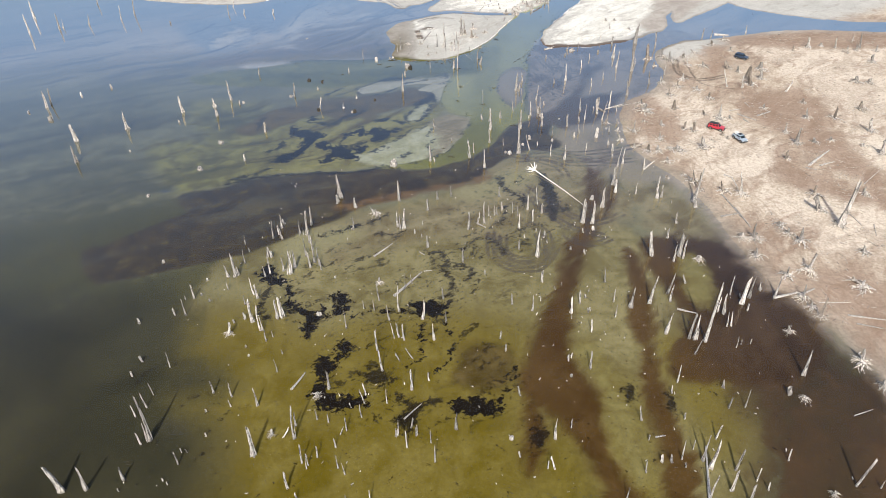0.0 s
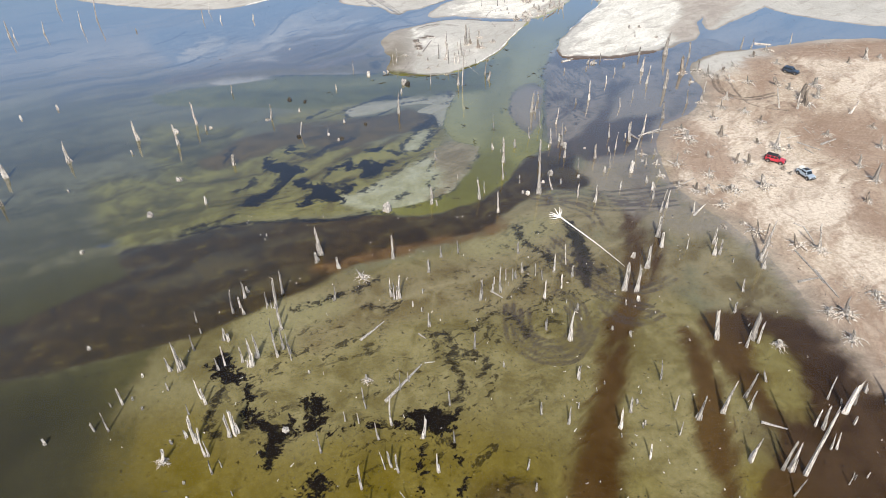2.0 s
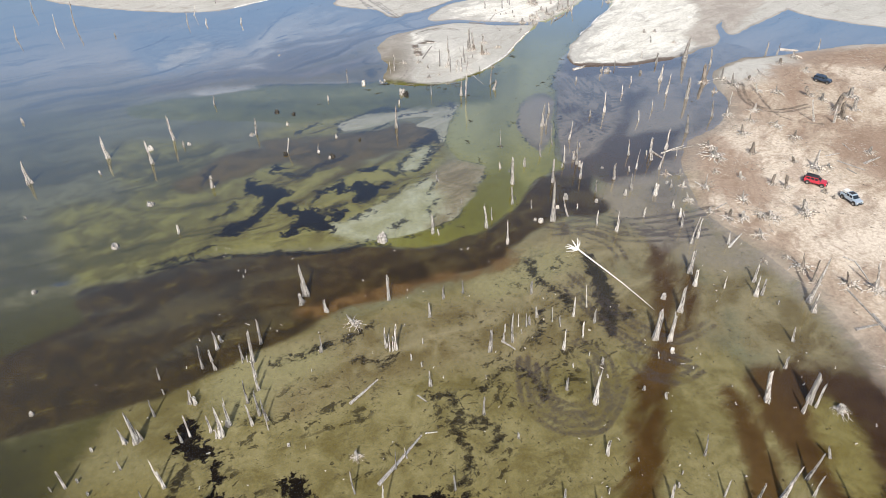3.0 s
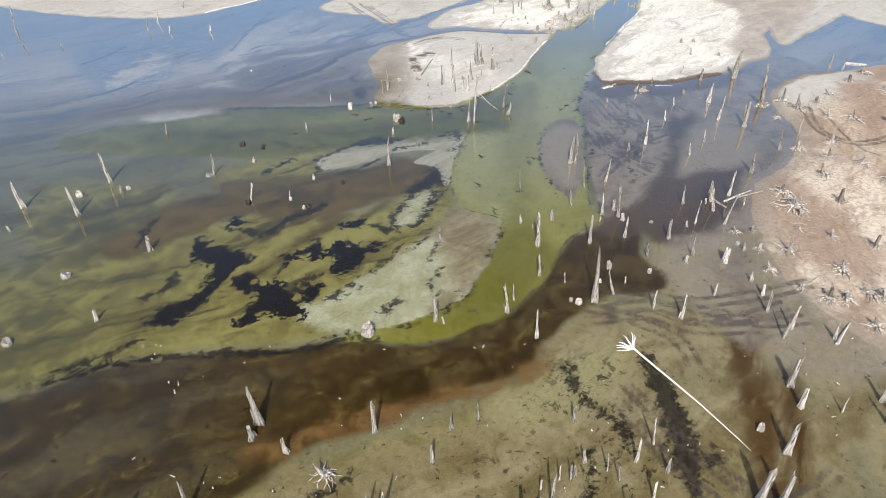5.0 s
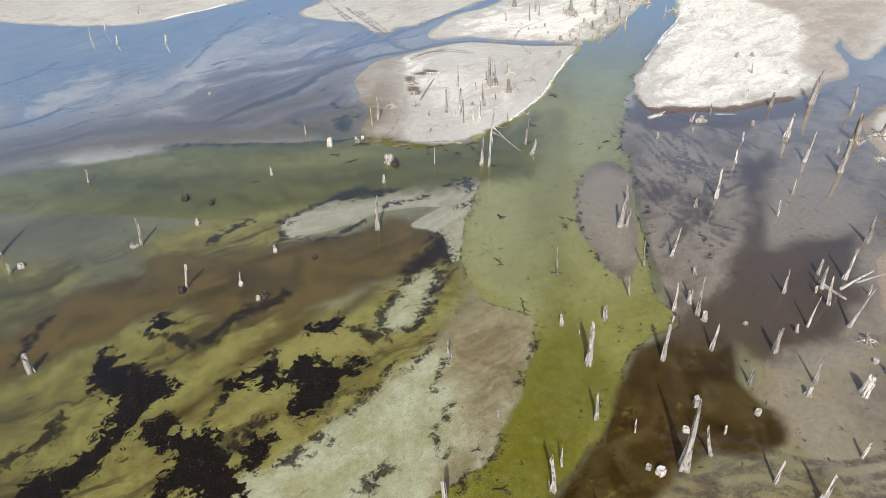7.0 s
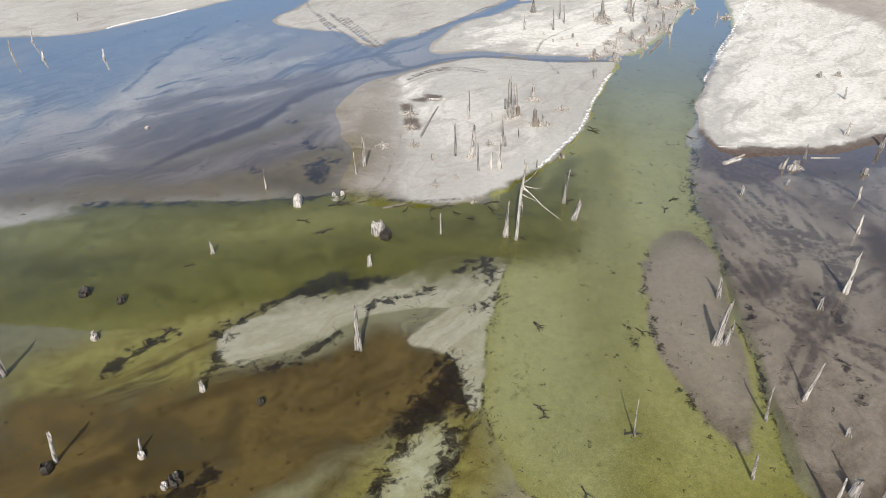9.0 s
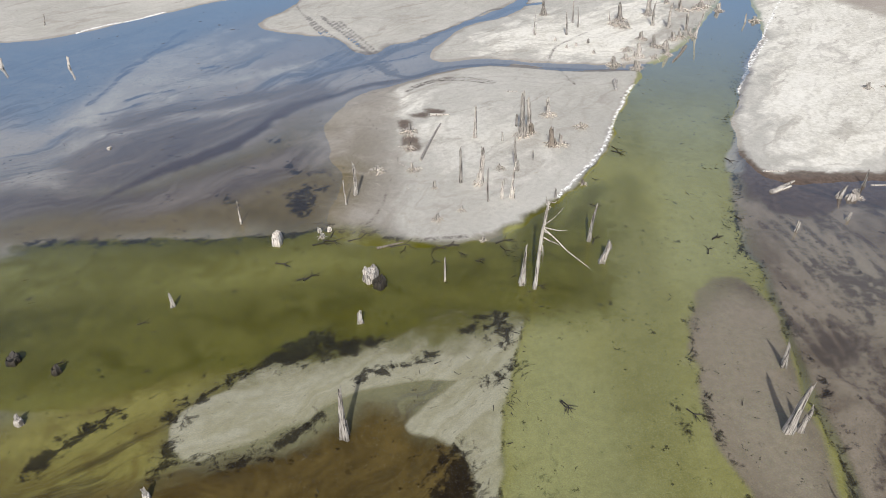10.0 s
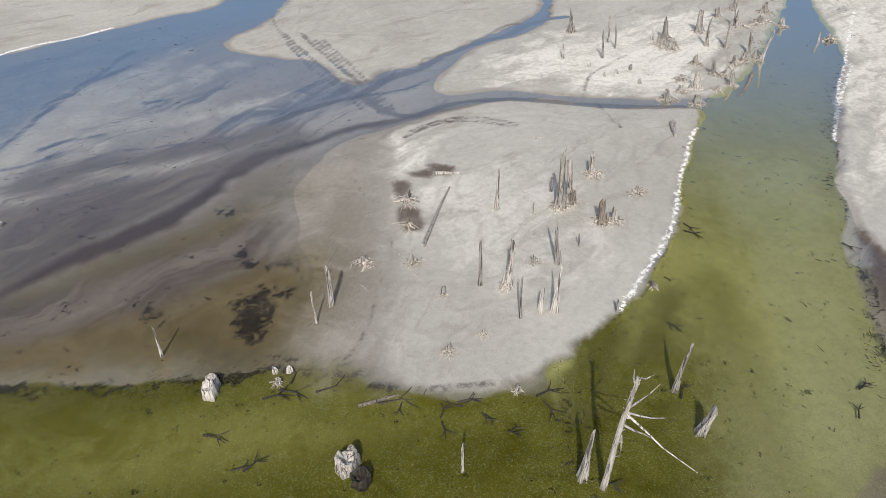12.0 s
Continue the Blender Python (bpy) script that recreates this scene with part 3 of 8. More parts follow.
zone("flecks", (-35.4, 113.3), (-11.6, 123.8), (15.6, 140.8), (29.6, 140.6), (26.4, 118.9), (15.2, 106.9), (9.2, 87.0), (13.8, 81.3), (11.6, 68.9), (-6.4, 64.6), (-21.2, 69.1), (-25.2, 81.6), (-36.2, 100.2))
zone("flecks", (13.0, 147.1), (18.8, 147.9), (27.3, 141.8), (27.4, 132.9), (12.5, 133.0), (9.3, 140.4))
zone("flecks", (-4.2, 198.6), (1.4, 198.5), (-1.4, 190.3), (-5.5, 182.7), (-11.8, 182.8), (-10.5, 190.5))
zone("fringe", (-26.5, 258.8), (-19.1, 267.5), (-10.5, 266.5), (-9.0, 233.7), (-12.5, 229.6), (-17.6, 231.3), (-17.5, 236.7), (-17.3, 243.0), (-22.7, 248.7))
zone("mudspot", (-11.9, 259.1), (-10.1, 258.2), (-10.5, 255.8), (-11.4, 256.0))
zone("mudspot", (-10.6, 253.9), (-8.5, 253.1), (-8.7, 249.8), (-10.1, 249.8))
zone("mudspot", (-7.8, 262.5), (-5.2, 261.5), (-5.6, 259.9), (-7.0, 260.5))
zone("mudspot", (-10.2, 260.2), (-7.7, 261.0), (-7.9, 259.5))
zone("mudspot", (36.7, 240.0), (42.6, 242.5), (52.8, 240.2), (65.7, 242.6), (76.5, 249.4), (65.2, 237.6), (48.9, 235.8), (38.5, 236.0))
zone("white", (-16.7, 264.1), (-14.7, 266.2), (-11.8, 266.8), (-11.2, 263.4), (-13.7, 262.1))
zone("grey", (24.9, 174.1), (27.7, 174.1), (27.3, 166.0), (24.8, 164.0), (23.6, 169.9))
zone("glow", (52.1, 113.2), (53.4, 106.4), (50.8, 97.5), (48.6, 99.4), (49.2, 106.4))
zone("shade", (48.3, 116.9), (56.6, 119.4), (65.2, 122.0), (72.3, 117.9), (73.9, 106.2), (62.5, 88.1), (48.5, 88.2), (50.8, 97.5), (53.9, 107.5), (51.2, 113.2))
zone("flat", (90.9, 190.8), (102.4, 196.9), (112.2, 196.7), (114.3, 182.8), (103.6, 164.7), (94.9, 164.8), (91.5, 175.0), (88.9, 183.3))
zone("flat", (57.1, 201.3), (65.2, 189.8), (67.0, 175.4), (65.9, 164.2), (59.6, 162.0), (55.4, 171.7), (52.8, 185.5))
zone("flat", (95.7, 237.4), (103.0, 235.0), (98.5, 220.7), (86.8, 206.5), (89.8, 220.9))
zone("flat", (106.9, 251.7), (168.4, 250.1), (194.7, 246.8), (186.4, 233.7), (160.5, 235.5), (112.5, 237.9))
zone("flat", (88.3, 157.4), (91.8, 148.1), (99.2, 139.6), (107.2, 136.8), (103.1, 129.3), (94.0, 134.4), (85.4, 139.8))
zone("flat", (94.1, 203.5), (104.9, 185.9), (109.6, 167.0), (108.6, 139.5), (100.5, 148.0), (96.8, 174.4))
zone("flat", (74.6, 106.2), (88.6, 102.4), (101.3, 98.8), (89.8, 80.6), (79.9, 86.3), (75.4, 95.7))
zone("grey", (25.0, 173.8), (27.3, 173.3), (26.7, 168.6), (24.8, 167.4), (23.9, 168.6))
zone("peat", (34.0, 239.9), (44.1, 243.6), (55.5, 243.3), (61.2, 240.5), (51.8, 233.2), (41.8, 235.9), (35.8, 233.6))
zone("moss", (0.2, 226.3), (4.2, 229.9), (9.3, 234.4), (14.0, 239.1), (14.3, 233.2), (12.6, 224.0), (9.2, 215.8), (-2.5, 216.0))
zone("lip", (-86.1, 215.5), (-74.5, 223.5), (-54.4, 229.0), (-41.3, 229.2), (-28.1, 229.5), (-19.4, 230.7), (-14.4, 231.2), (-11.0, 228.2), (-1.4, 227.4), (3.5, 230.9), (18.3, 249.8), (35.1, 261.2), (14.7, 207.8), (-72.2, 206.6))
zone("brown", (44.6, 169.7), (45.1, 164.1), (46.6, 158.1), (46.3, 153.6), (42.7, 150.3), (39.2, 145.7), (38.2, 140.3), (40.4, 139.0), (34.2, 139.0), (36.1, 145.8), (37.5, 150.3), (40.7, 154.5), (40.9, 161.1))
zone("grey", (42.6, 148.9), (53.5, 151.7), (59.6, 137.5), (62.6, 118.4), (64.6, 104.5), (67.4, 92.5), (54.6, 92.6), (50.2, 106.5), (46.2, 123.1))
zone("dark", (-108.1, 95.8), (-73.7, 99.1), (-60.9, 101.5), (-50.6, 94.1), (-49.8, 85.6), (-40.9, 74.6), (-87.7, 71.0))
zone("brown", (47.2, 116.0), (52.5, 117.4), (60.3, 117.3), (65.3, 111.7), (68.8, 106.6), (76.2, 99.5), (62.1, 77.2), (39.9, 77.3), (42.7, 86.1), (48.2, 93.5), (50.5, 100.9), (47.5, 106.8))
zone("glow", (49.4, 109.3), (54.2, 109.9), (54.2, 105.5), (50.8, 99.8), (50.3, 95.5), (48.2, 97.6), (47.9, 103.2))
zone("land", (81.2, 68.4), (76.9, 52.5), (64.4, 25.8), (133.7, 25.6), (223.8, 85.0), (137.1, 101.9), (93.3, 86.2))
zone("grey", (31.9, 180.5), (44.1, 187.0), (56.5, 189.2), (66.6, 189.0), (48.1, 160.1), (31.0, 160.3), (33.6, 167.7), (33.8, 174.6))
trace("salt", 0.2, (27.5, 272.5), (23.2, 263.5), (19.9, 255.3), (17.2, 249.3), (14.1, 244.1), (11.2, 239.9), (9.1, 236.5))
trace("salt", 0.2, (73.2, 320.6), (65.7, 308.0), (56.9, 292.4), (49.9, 279.9), (43.4, 268.1))
trace("salt", 0.3, (-79.8, 302.2), (-76.1, 306.4), (-71.0, 310.2), (-66.1, 315.5))
trace("salt", 0.15, (58.8, 293.9), (53.9, 285.4), (46.8, 274.8))
trace("wet", 0.7, (29.8, 279.0), (23.0, 278.8), (15.3, 279.6), (3.6, 282.0), (-4.6, 281.1), (-10.1, 277.5), (-13.3, 278.7), (-15.9, 282.2), (-17.7, 284.8))
trace("wet", 0.7, (17.7, 319.2), (10.9, 316.1), (6.1, 310.0), (-0.1, 305.0), (-6.0, 299.3), (-9.6, 294.0), (-13.9, 291.1), (-17.7, 284.8), (-23.8, 281.1), (-29.2, 275.8))
trace("wet", 0.3, (-34.2, 311.4), (-26.2, 297.4), (-19.5, 285.9), (-14.0, 278.0))
trace("wet", 0.3, (-31.2, 311.3), (-23.4, 297.3), (-17.0, 285.8), (-12.5, 278.7))
trace("wet", 0.22, (-40.9, 332.3), (-35.8, 314.5), (-28.0, 297.5), (-21.3, 287.0), (-17.3, 279.9))
trace("track", 0.18, (15.9, 280.9), (16.5, 276.3), (17.5, 272.0))
trace("track", 0.18, (14.0, 281.3), (16.3, 289.1), (19.8, 293.6), (24.5, 298.3))
trace("track", 0.25, (-11.0, 270.3), (-7.7, 273.5), (-2.4, 275.0), (3.5, 272.7))
trace("track", 0.25, (-10.5, 271.9), (-7.0, 274.8), (-1.6, 276.2), (3.9, 273.7))
ruts(0.8, (30.2, 212.3), (30.8, 207.3), (33.3, 204.5), (36.4, 203.6), (38.9, 206.2), (41.3, 212.1), (40.6, 217.7), (38.0, 221.4), (34.4, 221.5))
ruts(0.8, (31.8, 213.9), (31.9, 209.2), (34.4, 206.3), (36.8, 205.5), (38.8, 208.1), (40.5, 213.2), (39.3, 216.5), (37.2, 219.5))
ruts(0.8, (33.4, 231.2), (34.4, 225.4), (36.4, 217.8), (40.2, 215.4), (48.7, 216.3))
ruts(0.8, (36.1, 234.2), (37.2, 226.7), (38.8, 220.1), (42.6, 217.6), (49.7, 218.1))
ruts(0.8, (40.4, 231.0), (37.6, 218.9), (33.3, 208.2), (32.5, 202.8))
ruts(0.8, (37.5, 235.8), (40.3, 232.5), (42.6, 225.2), (42.1, 216.5))
ruts(0.7, (11.2, 120.2), (11.2, 113.6), (14.7, 109.5), (19.6, 110.4), (22.6, 115.6), (22.5, 121.3), (18.8, 125.0))
ruts(0.7, (12.8, 119.6), (12.6, 114.6), (15.4, 111.5), (19.2, 112.4), (21.2, 116.7), (20.7, 120.7))
ruts(0.7, (10.0, 121.4), (9.9, 112.5), (14.5, 108.0), (20.1, 108.9), (23.9, 115.6))
ruts(0.7, (20.7, 142.2), (25.8, 133.0), (30.1, 127.4), (34.8, 124.8), (41.4, 128.6))
ruts(0.7, (19.2, 139.0), (23.4, 130.2), (28.3, 123.6), (35.1, 119.9))
ruts(0.7, (26.3, 122.4), (28.5, 117.7), (32.4, 116.6), (36.4, 118.8))
ruts(0.9, (20.8, 156.8), (27.2, 157.8), (32.6, 155.6), (38.9, 154.5), (47.8, 157.5))
ruts(0.9, (18.8, 154.7), (26.6, 155.7), (33.0, 152.5), (41.8, 152.4))
ruts(0.7, (81.2, 225.1), (78.6, 213.7), (83.2, 206.6), (93.3, 209.8))
trace("track", 0.3, (83.6, 223.8), (83.2, 203.7), (92.5, 198.9))
trace("moss", 3.0, (-65.2, 214.1), (-53.1, 214.4), (-41.2, 215.1), (-29.1, 215.8), (-16.9, 217.5), (-6.8, 221.0), (2.7, 224.1), (10.3, 228.9))
trace("moss", 3.0, (7.7, 233.4), (4.8, 228.4), (2.4, 224.2), (1.8, 220.4))
trace("smear", 0.25, (-26.4, 245.9), (-24.3, 243.9))
trace("smear", 0.25, (-21.8, 245.3), (-20.7, 243.8))
trace("smear", 0.3, (-20.9, 240.2), (-22.4, 239.0), (-24.3, 238.3))
trace("smear", 0.25, (-30.5, 254.2), (-29.1, 253.5))
trace("smear", 0.25, (-33.5, 238.5), (-31.5, 236.9))
trace("track", 0.08, (-16.6, 260.5), (-15.3, 257.3), (-13.6, 254.9))
trace("track", 0.08, (-11.6, 247.5), (-11.2, 245.4))
trace("track", 0.08, (-12.4, 242.1), (-12.4, 238.1), (-13.3, 233.8), (-14.4, 231.2))
trace("bank", 1.6, (-62.0, 260.9), (-60.0, 264.6), (-55.7, 273.6), (-46.9, 276.2), (-36.5, 280.5), (-29.1, 283.8))
trace("bank", 1.3, (-57.2, 252.6), (-55.8, 256.8), (-49.0, 263.0), (-39.3, 264.4), (-34.2, 266.0))
trace("bank", 1.2, (-56.2, 278.3), (-50.9, 282.8), (-45.2, 291.0), (-39.0, 297.8))
trace("moss", 3.5, (8.8, 183.0), (7.2, 173.2), (4.7, 165.0), (1.1, 157.5))
ruts(0.8, (46.3, 212.0), (39.9, 208.1), (33.3, 202.0), (28.0, 195.1))
ruts(0.8, (41.2, 239.1), (45.6, 235.6), (49.8, 230.8), (52.8, 223.7))
ruts(0.9, (32.1, 219.5), (34.8, 211.9), (35.3, 202.0), (39.3, 198.9))
ruts(0.9, (29.2, 215.7), (31.5, 206.8), (34.0, 200.5), (37.5, 196.1))
trace("moss", 2.2, (-51.9, 209.8), (-43.1, 210.8), (-33.9, 211.5), (-24.6, 212.6), (-15.0, 214.5), (-7.0, 216.5), (-0.8, 217.1))
ruts(0.9, (18.6, 161.6), (26.5, 161.3), (32.6, 158.3), (41.4, 159.1), (53.4, 161.9))
ruts(0.9, (18.4, 157.5), (24.6, 154.7), (29.8, 150.4), (30.6, 145.8))
ruts(0.9, (49.3, 154.4), (43.0, 153.6), (38.4, 155.4), (32.3, 157.3))
trace("moss", 1.2, (-53.9, 228.3), (-40.9, 228.5), (-27.8, 228.7), (-19.2, 229.6), (-10.1, 227.4), (-0.2, 226.7))
trace("smear", 0.2, (-54.2, 228.8), (-41.2, 229.0), (-28.0, 229.3), (-21.6, 230.4), (-18.5, 231.0), (-14.4, 231.0), (-11.0, 228.3))
trace("moss", 2.6, (-51.1, 208.6), (-42.4, 209.4), (-33.3, 210.1), (-24.2, 211.2), (-14.8, 212.9), (-7.0, 215.0), (-1.9, 216.2))
trace("smear", 0.25, (-18.4, 230.1), (-16.6, 230.3), (-14.7, 229.5))
trace("bank", 1.6, (-54.0, 243.3), (-53.1, 251.0), (-52.1, 260.1), (-51.0, 268.7))
zone("green", (1.4, 229.3), (4.0, 231.5), (6.7, 233.4), (9.3, 236.1), (12.2, 239.9), (15.2, 245.0), (18.3, 250.8), (21.9, 260.1), (24.4, 265.8), (27.3, 271.9), (30.2, 278.8), (35.3, 286.6), (43.8, 298.0), (50.9, 308.8), (57.7, 321.5), (64.9, 334.6), (75.3, 334.2), (68.8, 314.4), (58.1, 295.1), (49.4, 280.2), (44.0, 269.9), (39.8, 259.9), (36.4, 251.7), (33.0, 243.9), (31.0, 237.3), (29.7, 233.1), (27.7, 228.1), (20.1, 218.4), (3.4, 218.7), (2.4, 224.3))
zone("green", (4.6, 221.3), (2.3, 212.7), (-0.3, 202.8), (-1.0, 194.2), (0.1, 187.3), (2.3, 183.8), (5.8, 182.1), (8.5, 179.3), (6.2, 173.3), (3.8, 167.4), (1.6, 162.5), (-0.5, 158.2), (-2.6, 155.6), (2.0, 155.6), (5.6, 155.8), (8.1, 158.4), (10.6, 161.4), (13.7, 164.9), (15.7, 168.8), (16.7, 172.2), (18.9, 175.1), (21.9, 177.5), (25.4, 178.7), (25.4, 181.2), (23.9, 185.1), (24.4, 191.2), (25.4, 199.3), (27.1, 208.7), (28.3, 219.7), (29.7, 230.4), (33.6, 242.8), (20.7, 240.4), (11.8, 230.8))
zone("green", (8.0, 180.1), (6.9, 173.3), (4.9, 167.9), (1.8, 162.3), (-1.2, 158.4), (-5.0, 155.8), (-9.3, 154.0), (-12.9, 153.0), (-16.8, 151.8), (-16.7, 150.5), (-12.7, 150.5), (-6.5, 150.4), (0.0, 152.3), (5.4, 155.9), (10.2, 160.7), (14.3, 167.1), (16.7, 173.2), (16.6, 179.1), (12.4, 182.4))
zone("chan", (-65.7, 137.6), (-58.5, 140.5), (-52.5, 144.1), (-46.8, 146.6), (-38.9, 148.0), (-30.6, 148.5), (-23.6, 149.3), (-16.7, 150.5), (-9.4, 149.9), (-3.7, 150.5), (0.8, 152.9), (5.4, 155.4), (9.7, 159.7), (13.2, 165.0), (15.2, 169.0), (17.4, 171.7), (21.0, 172.8), (24.1, 173.7), (25.5, 170.2), (26.0, 166.9), (29.7, 166.8), (32.0, 165.2), (31.9, 162.7), (28.9, 160.6), (25.1, 161.2), (22.6, 161.2), (19.7, 158.9), (17.6, 159.2), (16.1, 156.8), (12.6, 152.9), (9.6, 147.2), (5.8, 143.8), (1.6, 142.0), (-2.4, 140.1), (-6.3, 139.0), (-11.8, 136.1), (-17.1, 134.1), (-23.3, 132.0), (-34.0, 128.7), (-46.2, 124.8), (-55.3, 122.2))
zone("chan", (-79.2, 114.8), (-74.0, 118.5), (-69.2, 123.8), (-63.7, 128.8), (-57.0, 134.9), (-50.9, 141.7), (-42.2, 145.7), (-31.6, 148.6), (-18.2, 149.6), (-4.6, 150.4), (3.5, 154.3), (9.5, 157.0), (16.2, 165.2), (19.7, 162.8), (18.1, 158.1), (15.2, 155.2), (8.8, 147.2), (4.3, 145.4), (-1.3, 141.8), (-10.7, 136.8), (-18.6, 133.3), (-24.9, 127.5), (-30.9, 123.3), (-37.2, 118.3), (-42.4, 114.6), (-48.6, 111.8), (-56.0, 108.9), (-66.9, 105.4), (-73.1, 104.6))
zone("chan", (9.6, 158.7), (12.8, 163.5), (15.8, 168.8), (17.1, 171.8), (19.5, 174.9), (23.2, 177.2), (26.8, 177.7), (30.6, 176.6), (29.6, 172.0), (30.2, 168.6), (30.9, 166.8), (32.5, 165.4), (32.0, 163.6), (30.4, 161.4), (27.7, 160.5), (24.3, 160.6), (22.6, 162.6), (20.7, 161.2), (18.8, 159.6), (17.2, 159.9), (15.7, 158.6), (13.9, 155.4), (7.9, 155.5))
zone("bloom", (-69.6, 169.2), (-66.6, 174.4), (-58.5, 178.0), (-50.6, 176.0), (-45.3, 179.8), (-39.4, 183.4), (-30.2, 181.7), (-26.7, 182.1), (-20.4, 183.1), (-13.3, 186.4), (-7.4, 191.1), (-4.3, 190.4), (-2.9, 181.2), (-5.7, 175.3), (-9.5, 170.0), (-15.2, 164.6), (-20.3, 159.7), (-22.6, 154.8), (-29.0, 151.5), (-43.3, 149.6), (-55.9, 149.8))
zone("bloom", (-48.2, 199.3), (-45.9, 200.5), (-42.0, 203.2), (-40.0, 206.2), (-35.5, 207.6), (-30.3, 209.2), (-24.9, 210.8), (-22.0, 210.7), (-22.8, 209.0), (-26.5, 205.5), (-28.4, 202.6), (-28.5, 200.2), (-27.3, 198.0), (-28.9, 195.9), (-34.3, 194.8), (-39.9, 194.6), (-45.3, 194.1))
zone("bloom", (-82.9, 163.0), (-74.4, 167.9), (-62.9, 165.2), (-55.1, 170.2), (-46.1, 174.2), (-36.5, 178.5), (-27.4, 178.4), (-19.5, 173.8), (-14.9, 162.0), (-15.5, 153.3), (-23.8, 150.3), (-37.7, 148.8), (-47.6, 147.1), (-56.1, 143.3), (-67.2, 139.9))
zone("bloom", (-82.4, 193.1), (-72.7, 195.5), (-61.2, 193.7), (-55.3, 192.6), (-53.8, 190.3), (-54.5, 185.9), (-56.0, 181.5), (-58.5, 178.0), (-63.2, 174.3), (-72.7, 173.6))
zone("bloom", (-10.3, 185.7), (-5.9, 191.7), (-2.7, 193.6), (-0.8, 195.6), (-0.5, 187.9), (-2.9, 181.2), (-5.7, 176.2), (-8.3, 173.5), (-10.6, 177.3))
zone("umber", (-60.5, 174.3), (-57.1, 178.0), (-54.9, 182.1), (-53.1, 186.2), (-49.2, 189.7), (-45.1, 191.1), (-39.6, 192.6), (-31.9, 195.3), (-22.7, 198.8), (-14.5, 201.6), (-8.9, 201.2), (-4.9, 199.3), (-3.3, 195.6), (-3.8, 192.7), (-7.3, 192.0), (-11.2, 188.7), (-16.2, 186.8), (-21.6, 184.2), (-26.7, 182.1), (-32.4, 181.7), (-37.2, 183.4), (-42.5, 181.9), (-46.3, 178.8), (-50.4, 175.5), (-53.8, 174.2), (-55.4, 169.9))
zone("umber", (-46.0, 193.8), (-42.5, 194.3), (-37.9, 194.4), (-31.4, 194.8), (-28.3, 195.4), (-27.0, 196.9), (-23.5, 197.5), (-19.9, 199.3), (-17.0, 200.6), (-14.1, 202.4), (-12.3, 203.8), (-8.8, 201.6), (-7.8, 200.4), (-4.6, 199.5), (-3.7, 198.4), (-3.3, 195.9), (-3.5, 193.7), (-4.8, 195.8), (-7.5, 194.2), (-9.4, 192.6), (-11.5, 190.6), (-13.5, 188.7), (-21.6, 186.1), (-38.4, 186.4), (-41.7, 186.4))
zone("umber", (-35.7, 165.0), (-34.1, 167.0), (-32.3, 169.5), (-30.8, 171.4), (-28.4, 174.2), (-25.8, 177.5), (-23.0, 181.3), (-19.7, 183.6), (-21.0, 179.9), (-22.8, 176.5), (-25.0, 173.7), (-27.2, 172.0), (-28.5, 169.5), (-30.0, 168.3), (-31.3, 165.9), (-33.1, 164.1))
zone("umber", (-6.4, 158.6), (-6.0, 161.6), (-5.0, 165.2), (-3.1, 167.8), (-1.7, 167.0), (-2.5, 164.8), (-3.2, 162.6), (-3.6, 158.9), (-4.9, 157.5))
zone("umber", (-18.1, 182.3), (-15.8, 185.3), (-12.5, 187.8), (-13.2, 184.6), (-16.5, 182.2))
zone("umber", (-24.7, 181.6), (-23.0, 184.8), (-21.7, 183.1), (-23.5, 180.9))
zone("umber", (-6.8, 161.9), (-5.3, 166.8), (-2.0, 167.4), (-1.6, 164.8), (-3.6, 161.8), (-6.0, 159.6))
zone("umber", (1.6, 80.1), (2.1, 84.0), (5.0, 86.4), (9.1, 85.3), (11.5, 83.5), (11.6, 78.7), (9.5, 76.2), (5.1, 75.2), (2.3, 76.8))
zone("khaki", (-22.5, 154.5), (-21.5, 157.2), (-20.7, 160.1), (-19.0, 162.1), (-16.3, 163.7), (-13.0, 166.7), (-10.8, 169.7), (-8.2, 173.3), (-4.2, 177.0), (-2.6, 179.6), (-0.6, 182.4), (2.4, 183.9), (5.8, 182.1), (8.3, 179.3), (6.5, 174.9), (4.9, 169.6), (3.0, 164.9), (1.1, 160.8), (-1.0, 157.6), (-3.4, 154.3), (-11.7, 152.4))
zone("khaki", (8.0, 180.1), (6.8, 174.5), (4.7, 168.6), (1.7, 163.2), (-0.9, 158.9), (-5.2, 156.0), (-9.6, 153.8), (-13.2, 152.4), (-16.9, 152.3), (-21.4, 153.4), (-24.5, 156.0), (-23.9, 158.7), (-20.8, 158.7), (-16.3, 160.9), (-11.9, 165.6), (-8.0, 172.2), (-3.6, 177.2), (1.0, 180.2), (4.8, 181.2))
zone("fawn", (-2.9, 179.6), (-0.6, 182.2), (2.4, 183.7), (5.8, 181.9), (8.2, 179.2), (6.4, 174.9), (4.8, 169.6), (2.8, 164.9), (1.0, 160.9), (-1.1, 157.7), (-3.4, 155.2), (-5.0, 155.8), (-3.3, 158.9), (-2.3, 162.9), (-1.3, 167.5), (-3.1, 171.6), (-3.7, 176.2))
